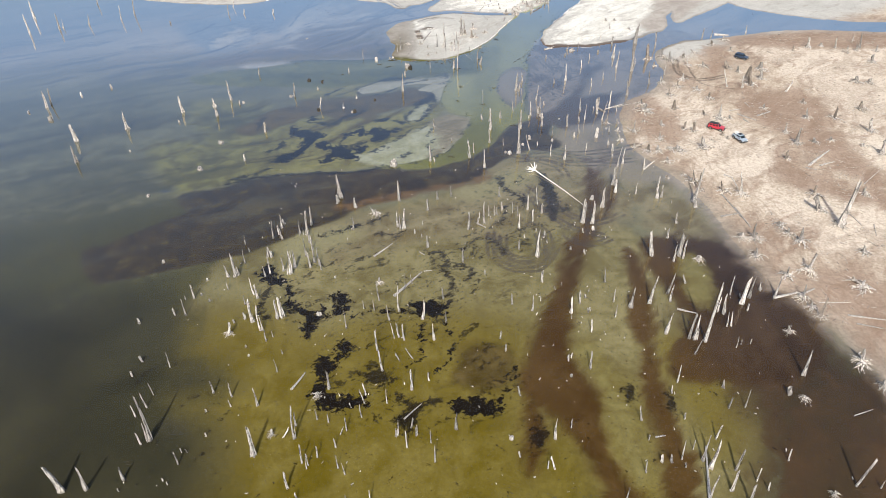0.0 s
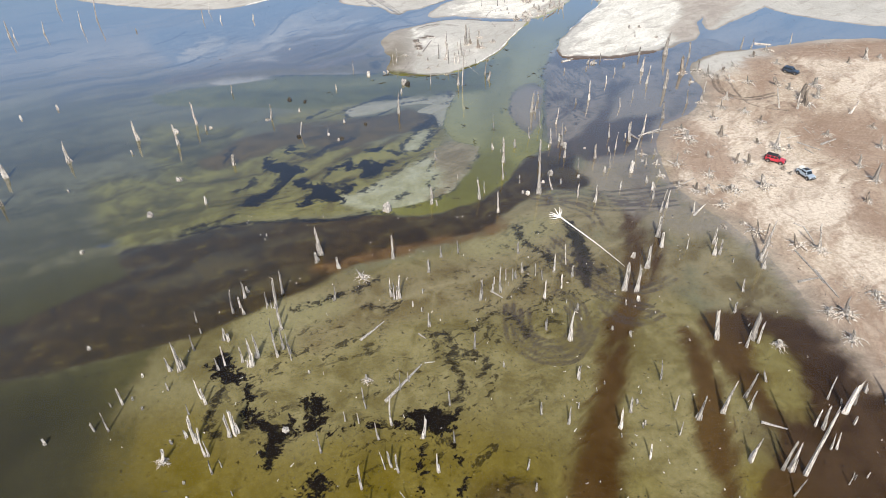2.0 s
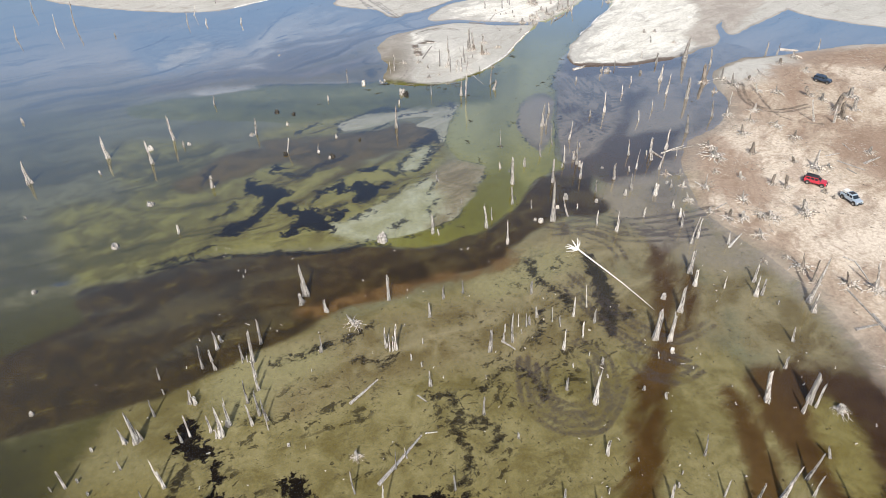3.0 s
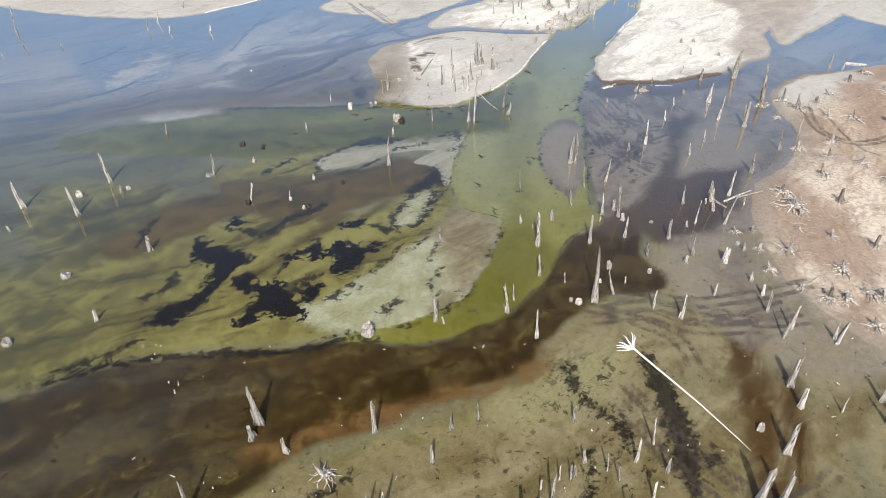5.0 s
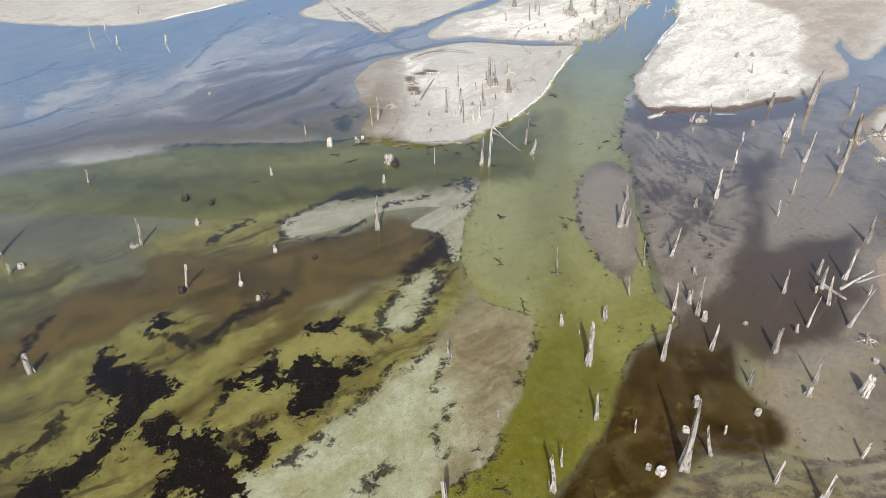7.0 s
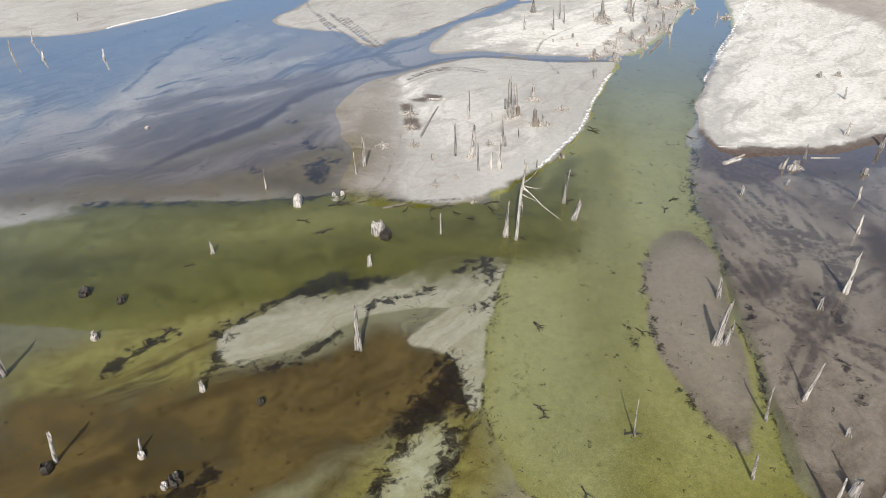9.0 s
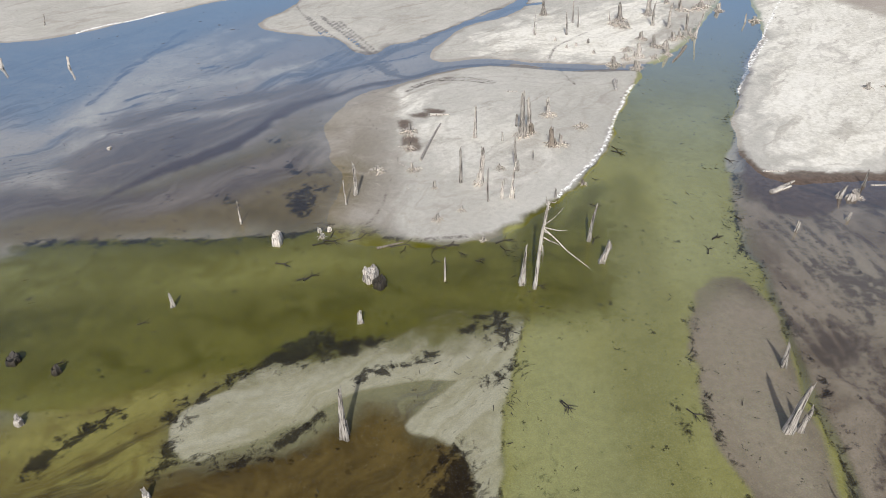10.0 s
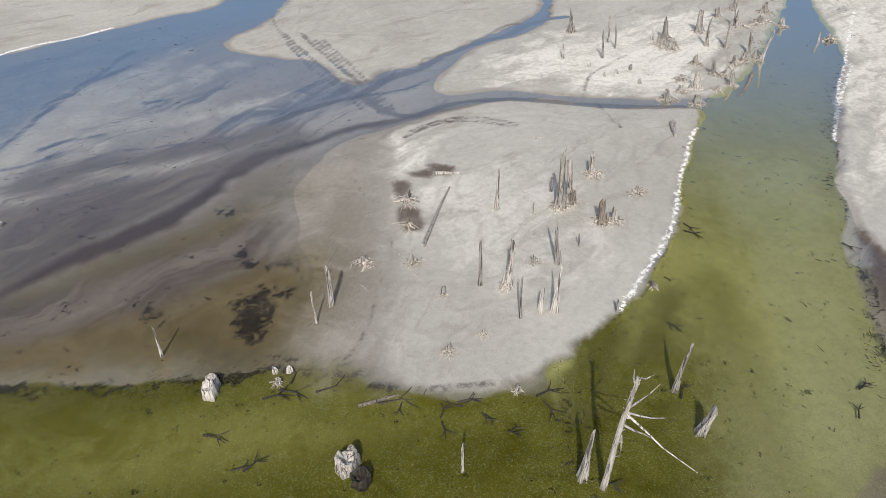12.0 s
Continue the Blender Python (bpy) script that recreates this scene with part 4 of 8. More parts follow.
zone("pale", (-28.1, 200.6), (-28.4, 202.0), (-27.7, 203.5), (-26.4, 205.0), (-24.6, 206.6), (-22.7, 208.4), (-20.9, 209.4), (-18.3, 209.4), (-14.8, 209.9), (-11.5, 211.8), (-7.9, 213.8), (-4.2, 215.9), (-1.1, 216.5), (2.0, 216.1), (3.4, 214.7), (3.3, 211.8), (2.1, 208.4), (0.7, 205.2), (-0.5, 201.6), (-1.1, 198.3), (-1.0, 195.7), (-1.5, 193.7), (-2.4, 192.7), (-3.0, 193.8), (-3.1, 196.1), (-3.6, 198.5), (-4.7, 199.7), (-6.2, 200.5), (-7.9, 200.8), (-8.7, 201.8), (-7.3, 203.5), (-5.0, 206.1), (-4.4, 206.9), (-6.8, 206.9), (-10.0, 206.2), (-12.7, 205.5), (-15.8, 204.1), (-17.3, 203.0), (-20.2, 201.3), (-23.0, 199.7), (-24.8, 198.9), (-26.4, 198.8), (-27.5, 199.4))
zone("smear", (-23.2, 208.2), (-22.1, 210.0), (-20.3, 211.5), (-18.2, 213.1), (-16.3, 213.6), (-15.2, 212.3), (-13.3, 211.9), (-10.8, 212.8), (-12.2, 211.4), (-14.9, 210.6), (-17.8, 209.9), (-20.0, 209.5), (-21.7, 209.0))
zone("smear", (-0.0, 215.8), (1.1, 215.9), (0.9, 212.0), (0.1, 210.3), (-0.3, 211.6))
zone("smear", (-9.3, 191.7), (-8.5, 193.3), (-6.6, 195.5), (-4.6, 199.2), (-3.3, 198.4), (-3.2, 195.4), (-2.6, 193.4), (-3.8, 192.6), (-4.7, 193.2), (-6.6, 191.1), (-8.3, 189.5), (-9.7, 189.5))
trace("smear", 0.35, (-24.9, 198.2), (-22.3, 198.7), (-19.0, 200.1), (-16.7, 201.9), (-15.3, 203.5))
trace("smear", 0.3, (-28.5, 203.0), (-26.9, 205.0), (-24.7, 207.3), (-23.1, 208.9))
trace("smear", 0.35, (-28.0, 197.7), (-28.0, 200.2), (-27.8, 202.3))
trace("smear", 0.2, (-12.9, 207.2), (-10.7, 208.4), (-8.4, 208.9), (-6.1, 210.2))
trace("smear", 0.2, (-1.7, 206.8), (0.1, 207.6), (1.6, 208.6))
trace("smear", 0.2, (-2.8, 213.5), (-1.5, 215.0), (-0.7, 214.6), (-1.9, 213.0), (-2.7, 213.4))
trace("smear", 0.6, (-38.3, 198.5), (-36.3, 201.0), (-34.0, 203.4))
trace("smear", 0.5, (-6.3, 192.0), (-9.2, 188.1), (-11.1, 183.5), (-12.0, 180.1), (-10.6, 178.3), (-8.0, 179.2))
trace("smear", 0.5, (-7.3, 179.7), (-5.8, 183.4), (-4.9, 187.4), (-4.4, 190.4))
zone("smear", (-5.2, 195.7), (-3.8, 198.4), (-2.8, 195.6), (-2.2, 192.7), (-3.5, 192.3))
zone("smear", (-12.6, 176.8), (-14.2, 179.8), (-12.2, 179.5), (-10.6, 178.3), (-11.2, 177.3))
trace("smear", 0.4, (-14.2, 179.3), (-17.1, 179.9), (-19.1, 179.4))
trace("smear", 0.1, (-9.7, 173.5), (-10.9, 171.3), (-12.6, 169.2), (-14.2, 166.1), (-16.4, 164.6))
trace("smear", 0.0, (-5.7, 176.2), (-7.4, 173.5), (-9.3, 172.2))
trace("smear", 0.5, (-16.5, 163.1), (-18.4, 161.8), (-19.6, 160.4))
trace("smear", 0.0, (-3.4, 174.8), (-4.4, 172.5), (-5.3, 169.1))
trace("smear", 0.1, (-4.4, 160.9), (-5.0, 163.7), (-3.2, 167.3))
trace("smear", -0.2, (-3.9, 155.8), (-2.2, 157.0), (-0.5, 158.8))
trace("smear", 0.5, (-25.7, 161.9), (-24.7, 164.0), (-22.7, 165.8))
trace("smear", 0.5, (-41.1, 178.9), (-37.8, 178.5), (-35.2, 176.7), (-34.1, 177.6))
trace("smear", 0.7, (-32.7, 177.6), (-30.2, 181.7), (-27.1, 183.8), (-25.3, 186.0))
trace("smear", 0.5, (-48.9, 160.1), (-46.5, 162.1), (-45.4, 166.1))
trace("smear", 0.4, (-12.1, 156.2), (-10.6, 158.3), (-9.5, 159.0))
trace("smear", 0.25, (-30.4, 164.1), (-29.5, 166.3), (-29.2, 168.3))
trace("smear", -0.2, (3.4, 168.2), (5.0, 171.5), (6.9, 176.0), (8.1, 178.0))
trace("smear", -0.2, (-1.7, 156.9), (0.2, 159.8), (2.3, 162.5))
trace("smear", 0.3, (-54.6, 173.3), (-54.8, 179.0), (-54.1, 182.0))
trace("smear", 0.5, (-56.2, 143.6), (-49.3, 146.2), (-41.0, 147.9), (-30.6, 148.5), (-22.2, 149.1), (-16.7, 151.3), (-13.1, 151.1))
trace("smear", 0.4, (-55.2, 145.4), (-50.2, 148.0), (-46.5, 151.2))
trace("smear", -0.2, (-12.5, 153.2), (-6.6, 154.0), (-2.1, 157.3), (2.0, 162.3))
zone("black", (-45.1, 173.9), (-44.7, 175.4), (-42.9, 174.4), (-42.7, 173.1), (-40.0, 173.1), (-36.9, 171.8), (-35.3, 171.3), (-35.4, 169.6), (-36.4, 167.8), (-36.9, 166.2), (-37.6, 164.0), (-38.8, 161.9), (-40.0, 159.2), (-41.6, 156.7), (-43.4, 154.8), (-46.1, 154.8), (-44.5, 158.1), (-42.0, 159.9), (-41.1, 161.9), (-40.0, 164.8), (-39.4, 167.1), (-39.4, 168.6), (-41.2, 169.5), (-43.5, 170.4))
zone("black", (-36.3, 164.0), (-34.1, 165.2), (-31.5, 163.2), (-28.7, 163.3), (-27.2, 161.2), (-25.9, 159.2), (-24.7, 158.1), (-24.7, 156.6), (-25.2, 156.2), (-28.0, 156.9), (-30.2, 157.2), (-30.8, 154.6), (-33.0, 154.6), (-31.2, 157.8), (-31.2, 159.9), (-33.0, 162.0))
zone("black", (-21.1, 173.5), (-20.2, 175.0), (-18.8, 173.6), (-16.0, 171.1), (-16.9, 168.3), (-17.7, 167.2), (-19.6, 166.2), (-20.5, 167.3), (-20.2, 169.4), (-21.3, 171.5))
zone("black", (-16.3, 172.5), (-14.0, 173.9), (-14.8, 172.2), (-15.9, 171.8))
zone("black", (-23.6, 159.9), (-23.2, 162.1), (-21.7, 163.1), (-22.2, 161.0), (-22.9, 159.7))
zone("black", (-20.0, 179.7), (-17.1, 181.4), (-17.0, 179.5), (-19.2, 178.8))
zone("black", (-24.1, 170.9), (-24.4, 173.7), (-23.7, 174.5), (-22.9, 170.9))
trace("black", 0.4, (-28.7, 170.0), (-26.5, 171.6), (-24.2, 173.0))
zone("black", (-41.0, 181.1), (-39.6, 181.8), (-38.2, 180.1), (-39.6, 179.7))
zone("black", (-39.2, 105.7), (-37.1, 109.9), (-33.7, 105.7), (-30.4, 102.9), (-30.0, 98.5), (-25.4, 94.8), (-24.5, 97.1), (-23.8, 93.5), (-24.8, 89.6), (-25.3, 87.1), (-27.6, 89.5), (-28.5, 93.6), (-31.1, 96.0), (-32.5, 98.5), (-32.6, 101.7), (-35.6, 102.8))
zone("black", (-23.7, 99.8), (-21.1, 101.6), (-18.4, 98.4), (-19.6, 95.4), (-18.4, 94.1), (-21.7, 93.2), (-25.3, 92.9), (-22.7, 95.9))
zone("black", (-20.4, 86.5), (-17.8, 87.5), (-17.2, 84.7), (-18.6, 82.3), (-20.3, 81.4), (-21.9, 82.2), (-19.5, 84.4))
zone("black", (-24.2, 74.9), (-23.2, 78.2), (-24.2, 81.7), (-21.5, 83.7), (-19.0, 81.6), (-20.6, 79.0), (-20.8, 76.4), (-19.2, 74.5), (-16.3, 74.0), (-13.3, 74.6), (-12.8, 73.1), (-15.0, 70.7), (-17.7, 70.2), (-21.5, 71.1), (-23.0, 73.2))
zone("black", (-7.4, 97.6), (-3.4, 98.4), (0.7, 96.5), (-1.0, 93.1), (-5.0, 93.2))
trace("black", 0.45, (-18.5, 93.5), (-15.4, 94.7), (-9.9, 95.0), (-5.6, 95.3))
trace("black", 0.5, (-4.9, 93.3), (-4.5, 87.2), (-5.6, 82.6), (-7.1, 80.2))
trace("black", 0.4, (-0.3, 91.7), (0.9, 87.1), (0.1, 81.5), (-2.1, 79.5))
zone("black", (-0.4, 73.0), (3.6, 73.7), (7.3, 73.1), (8.8, 74.9), (10.6, 78.5), (12.5, 81.7), (12.2, 78.1), (9.9, 74.6), (9.3, 71.0), (7.1, 69.3), (3.5, 69.9), (0.5, 70.3))
zone("smear", (-15.3, 78.7), (-12.2, 80.0), (-9.7, 77.6), (-11.9, 75.8))
zone("smear", (-8.4, 69.1), (-6.3, 72.0), (-3.9, 72.6), (-4.8, 69.6), (-6.9, 66.3))
trace("smear", 0.5, (-8.7, 73.8), (-4.9, 72.0), (-1.1, 72.8))
trace("smear", 0.5, (-35.9, 103.9), (-36.6, 96.9), (-34.8, 93.6))
trace("smear", 0.4, (3.7, 115.1), (7.6, 119.2), (11.2, 117.1), (12.8, 112.9))
trace("smear", 0.5, (-1.2, 109.1), (1.1, 103.5), (0.5, 98.2))
zone("smear", (29.8, 74.7), (31.4, 75.7), (31.4, 73.5), (29.9, 72.9))
zone("smear", (36.6, 73.5), (37.6, 72.3), (36.8, 69.3), (36.2, 70.5))
zone("smear", (13.1, 65.6), (14.8, 68.9), (15.3, 65.6), (13.6, 62.4))
zone("smear", (24.1, 148.9), (26.1, 144.0), (27.1, 137.9), (27.3, 133.0), (25.0, 126.1), (24.1, 128.4), (24.0, 132.2), (23.9, 138.0))
zone("smear", (27.5, 131.7), (28.9, 132.6), (28.9, 130.7), (27.6, 130.1))
trace("smear", 0.6, (13.6, 145.3), (14.7, 139.8), (18.0, 136.7), (19.0, 133.1))
trace("smear", 0.4, (13.8, 131.6), (13.3, 127.0), (12.0, 124.2))
trace("smear", 0.5, (-4.1, 113.9), (-0.6, 112.7), (0.2, 108.1))
trace("smear", 0.5, (1.9, 109.2), (5.3, 108.1), (4.3, 104.9))
trace("smear", 0.4, (-23.2, 123.2), (-19.6, 124.6), (-16.0, 126.7), (-14.2, 128.9))
trace("smear", 0.4, (-15.5, 121.7), (-10.7, 120.3), (-9.9, 122.4))
trace("smear", 0.3, (-28.4, 120.6), (-25.9, 121.9), (-23.9, 121.6))
zone("mauve", (22.1, 219.6), (20.3, 217.3), (19.0, 214.4), (18.1, 211.1), (17.9, 207.3), (17.2, 202.9), (16.9, 198.8), (17.7, 195.1), (18.8, 192.2), (19.6, 189.9), (20.2, 188.0), (21.2, 188.0), (22.0, 190.1), (23.2, 193.3), (24.4, 197.9), (25.5, 202.6), (27.0, 209.6), (27.6, 216.0), (27.0, 219.5), (24.9, 221.1))
zone("peat", (26.2, 176.3), (23.3, 177.5), (27.9, 181.5), (34.1, 187.1), (37.3, 193.3), (41.4, 200.2), (44.7, 208.0), (46.7, 217.0), (49.9, 222.9), (50.7, 216.9), (49.7, 209.6), (44.2, 200.1), (41.7, 194.8), (46.5, 196.1), (54.3, 198.5), (55.7, 194.5), (50.7, 188.0), (44.1, 183.5), (39.8, 180.3), (36.3, 180.4), (31.9, 176.4))
zone("peat", (38.7, 194.8), (42.8, 203.5), (46.4, 211.8), (49.7, 219.3), (55.3, 223.2), (50.3, 213.5), (46.4, 203.5), (42.3, 194.8))
zone("peat", (40.3, 168.5), (44.1, 170.9), (47.4, 172.6), (46.7, 167.6), (42.9, 163.0), (41.3, 164.5))
zone("fawn", (32.9, 172.9), (34.9, 171.9), (34.7, 168.5), (36.1, 166.0), (34.1, 163.0), (32.3, 163.8), (30.9, 166.8), (31.5, 170.1))
zone("grey", (23.9, 173.7), (26.0, 173.0), (26.4, 169.5), (26.4, 167.5), (24.0, 166.7), (23.0, 168.7))
trace("smear", -0.1, (34.2, 198.4), (34.5, 194.9), (32.9, 192.0))
trace("smear", 0.3, (37.0, 208.7), (37.1, 206.3), (36.7, 203.2))
trace("smear", -0.2, (34.2, 242.3), (31.7, 236.8), (29.2, 228.6), (29.1, 223.7))
trace("smear", -0.2, (28.5, 218.2), (28.3, 211.5), (28.5, 206.4), (27.2, 202.0), (25.5, 196.7), (24.5, 191.6))
trace("smear", -0.2, (17.3, 203.6), (17.2, 197.5), (18.0, 193.9), (19.1, 190.7))
trace("smear", -0.2, (19.7, 216.4), (17.8, 209.9), (17.5, 205.1))
trace("smear", -0.2, (14.7, 202.9), (14.7, 200.1))
zone("brown", (26.6, 116.9), (22.5, 103.2), (17.6, 91.5), (14.0, 82.7), (12.6, 74.9), (15.6, 71.2), (18.6, 66.4), (21.4, 62.2), (23.7, 52.5), (27.2, 52.4), (26.7, 58.4), (25.3, 63.4), (24.9, 68.8), (25.5, 74.8), (23.5, 79.9), (22.7, 86.9), (24.7, 96.3), (26.7, 106.9), (28.1, 116.9))
zone("brown", (13.4, 73.6), (15.3, 68.9), (16.0, 65.6), (14.7, 62.2), (12.3, 58.3), (11.4, 62.3), (12.5, 67.8))
zone("brown", (38.0, 114.6), (37.8, 103.1), (34.6, 93.0), (34.4, 84.0), (33.4, 76.0), (32.6, 68.8), (32.7, 62.3), (31.6, 52.4), (36.0, 52.4), (37.1, 62.3), (36.4, 68.8), (36.5, 75.9), (37.4, 83.9), (39.7, 92.9), (41.2, 103.0), (41.2, 112.6))
zone("glow", (48.5, 108.5), (52.0, 106.6), (52.8, 99.4), (51.0, 95.2), (49.0, 96.9), (48.4, 102.1))
zone("glow", (26.7, 73.5), (29.3, 74.7), (30.2, 71.1), (30.1, 64.4), (29.5, 58.4), (28.0, 57.4), (26.6, 62.4), (25.8, 67.7))
zone("glow", (22.4, 85.5), (25.8, 86.9), (28.5, 81.2), (28.4, 77.0), (26.0, 76.0), (24.0, 79.9))
zone("mauve", (33.8, 242.8), (30.3, 230.4), (29.0, 219.7), (28.1, 208.7), (26.5, 199.3), (25.7, 191.1), (25.5, 184.0), (25.6, 179.2), (29.0, 180.2), (33.5, 182.7), (34.3, 176.6), (33.3, 172.9), (36.2, 172.1), (41.7, 172.7), (49.5, 176.3), (60.9, 180.2), (86.1, 199.6), (104.1, 231.0), (97.6, 246.6), (88.9, 259.1), (68.1, 246.0), (54.2, 239.6), (43.0, 239.9))
zone("verdure", (9.1, 191.4), (11.3, 187.7), (12.2, 181.0), (13.6, 176.9), (16.1, 173.1), (15.8, 168.8), (12.5, 164.2), (8.0, 158.6), (5.1, 154.2), (-2.3, 154.3), (1.4, 161.4), (4.4, 168.0), (6.9, 174.9), (9.3, 178.4), (8.8, 184.3))
zone("verdure", (16.9, 240.3), (20.8, 240.2), (18.3, 223.9), (16.0, 210.0), (13.8, 199.5), (13.1, 193.5), (13.3, 188.1), (3.8, 188.2), (5.8, 194.7), (8.4, 203.8), (11.7, 217.5))
zone("drab", (-139.4, 121.0), (-102.5, 123.9), (-79.5, 131.5), (-54.1, 137.5), (-32.2, 139.8), (-23.5, 137.5), (-30.5, 128.9), (-39.7, 122.0), (-51.0, 116.5), (-63.7, 107.1), (-75.3, 99.0), (-84.9, 91.7), (-106.3, 77.1))
zone("land", (-14.8, 230.8), (-12.9, 229.6), (-10.6, 228.4), (-7.5, 228.0), (-4.4, 228.1), (-1.4, 228.1), (1.4, 229.4), (4.0, 231.5), (6.7, 233.4), (9.3, 236.1), (12.2, 239.9), (15.2, 245.0), (18.3, 250.8), (21.9, 260.1), (24.4, 265.8), (27.3, 271.9), (29.7, 278.5), (19.2, 279.5), (8.4, 281.7), (1.9, 281.5), (-4.6, 278.9), (-10.8, 273.8), (-15.2, 268.0), (-16.8, 258.7), (-16.4, 250.7), (-15.3, 243.1), (-14.9, 236.7), (-15.2, 232.6))
trace("rust", 1.2, (-25.1, 132.3), (-19.6, 134.4), (-14.9, 136.1), (-8.8, 138.3), (-2.4, 140.0), (2.9, 141.8), (7.8, 143.9), (10.8, 148.1))
zone("brown", (30.9, 124.5), (34.8, 136.7), (38.8, 149.1), (38.1, 138.0), (33.2, 123.4), (28.1, 112.7), (25.5, 112.8))
zone("brown", (42.1, 144.8), (37.4, 132.8), (32.0, 123.9), (28.4, 116.0), (24.6, 106.8), (20.7, 96.9), (24.5, 96.9), (27.9, 106.7), (30.9, 116.0), (34.5, 123.9), (39.8, 132.8), (43.4, 143.0))
zone("khaki", (-11.4, 180.1), (-11.0, 182.6), (-9.9, 185.7), (-7.5, 189.2), (-5.1, 189.7), (-5.5, 185.6), (-6.9, 181.7), (-8.8, 179.4), (-10.4, 179.1))
zone("deep", (-49.7, 239.3), (-48.0, 241.9), (-46.1, 244.5), (-42.7, 248.1), (-38.4, 252.2), (-35.1, 257.2), (-32.1, 263.0), (-27.7, 268.3), (-22.5, 271.6), (-16.9, 275.6), (-10.9, 277.2), (-4.6, 279.8), (0.3, 280.8), (0.2, 279.7), (-4.6, 278.3), (-12.3, 275.5), (-18.2, 273.1), (-23.6, 269.1), (-27.7, 264.8), (-30.3, 261.0), (-31.8, 256.7), (-34.9, 250.6), (-39.3, 246.8), (-43.5, 243.5), (-47.2, 240.4), (-49.1, 238.1))
trace("inky", 0.35, (-62.8, 267.3), (-62.0, 275.7), (-61.5, 282.9), (-60.2, 289.5), (-56.3, 297.4))
trace("inky", 0.35, (-57.3, 269.1), (-55.3, 270.9), (-50.3, 273.2))
trace("inky", 0.3, (-50.3, 266.0), (-47.4, 267.6), (-41.0, 269.7), (-35.4, 270.4))
trace("inky", 0.35, (-54.0, 251.1), (-51.1, 254.8), (-47.2, 258.8), (-43.2, 261.9))
trace("inky", 0.45, (-44.5, 248.3), (-43.0, 251.6), (-41.5, 253.9), (-39.6, 255.7))
trace("inky", 0.25, (-59.5, 263.7), (-56.7, 265.0), (-54.6, 267.8))
trace("inky", 0.5, (-48.9, 283.0), (-46.7, 283.7))
trace("inky", 0.3, (-28.2, 278.6), (-23.7, 280.3), (-19.3, 283.7), (-12.8, 285.9), (-7.8, 290.1))
trace("inky", 0.5, (-89.9, 236.8), (-84.8, 240.0), (-81.8, 245.7))
trace("inky", 0.4, (-53.6, 226.8), (-51.1, 228.7), (-46.5, 231.1))
trace("inky", 0.4, (-44.9, 251.9), (-40.9, 255.7))
trace("inky", 0.5, (-101.1, 258.0), (-96.8, 264.3), (-94.8, 271.3))
trace("inky", 0.4, (-63.1, 281.8), (-60.2, 292.4), (-58.5, 304.1))
trace("inky", 0.3, (-62.5, 220.7), (-56.2, 222.4), (-50.1, 225.6))
zone("inky", (-71.6, 139.7), (-69.2, 142.8), (-67.8, 147.5), (-64.4, 151.9), (-60.7, 152.7), (-62.7, 148.7), (-65.9, 145.5), (-66.8, 141.0))
zone("inky", (-44.3, 172.5), (-39.0, 175.0), (-35.4, 169.8), (-36.2, 163.8), (-39.3, 158.2), (-42.6, 152.0), (-46.4, 149.1), (-42.4, 156.1), (-40.5, 163.9))
zone("dun", (48.5, 210.9), (57.6, 217.1), (62.9, 212.4), (61.3, 203.2), (54.5, 199.1), (46.9, 196.9), (43.3, 196.1))
zone("dun", (35.2, 231.4), (41.8, 226.8), (44.3, 216.5), (41.3, 206.8), (38.0, 210.2), (33.6, 217.7))
zone("dun", (19.7, 213.5), (23.7, 217.3), (26.1, 215.2), (24.6, 206.5), (22.9, 198.0), (21.5, 192.2), (20.1, 194.5), (18.3, 200.7), (18.2, 206.6))
zone("tan", (-52.3, 236.0), (-47.0, 240.0), (-41.1, 244.4), (-34.3, 248.7), (-31.3, 255.0), (-28.3, 261.1), (-22.8, 263.9), (-18.0, 258.1), (-15.9, 248.7), (-15.0, 236.7), (-14.9, 231.3), (-20.3, 230.9), (-28.4, 230.5), (-37.3, 230.1), (-47.8, 228.9))
trace("inky", 0.3, (-53.8, 260.3), (-49.9, 263.4), (-43.8, 265.4))
trace("inky", 0.35, (-40.7, 268.7), (-35.6, 271.2), (-30.7, 272.2))
zone("land", (-43.3, 307.3), (-38.5, 317.5), (-37.3, 327.9), (-35.3, 344.2), (-16.0, 354.9), (10.2, 353.8), (14.5, 327.5), (6.5, 314.0), (-1.1, 304.8), (-9.7, 296.2), (-14.9, 292.6), (-18.0, 288.2), (-21.7, 290.5), (-26.1, 297.2), (-31.9, 298.9), (-39.1, 301.9))
trace("wet", 0.25, (16.1, 326.7), (13.0, 316.3), (6.6, 314.9), (1.0, 307.5), (-5.1, 299.6), (-8.8, 298.4), (-9.6, 293.6), (-13.9, 290.3), (-17.9, 286.1), (-20.9, 283.1))
trace("wet", 0.2, (-27.5, 307.0), (-22.5, 297.6), (-16.9, 285.0), (-13.3, 279.1))
trace("wet", 0.2, (-26.1, 307.0), (-20.6, 296.3), (-15.8, 286.0), (-12.5, 280.0))
zone("dusk", (-54.9, 240.2), (-57.6, 249.1), (-54.7, 254.7), (-50.5, 258.8), (-45.2, 261.9), (-37.3, 264.5), (-29.9, 268.4), (-25.6, 272.3), (-22.5, 271.6), (-27.3, 266.2), (-31.7, 261.4), (-34.7, 256.0), (-38.0, 251.1), (-43.9, 244.5), (-47.6, 241.2))
zone("dusk", (-57.3, 259.5), (-53.2, 264.8), (-44.3, 268.8), (-34.4, 272.1), (-25.9, 274.3), (-33.3, 267.9), (-45.7, 263.2), (-52.5, 257.6))
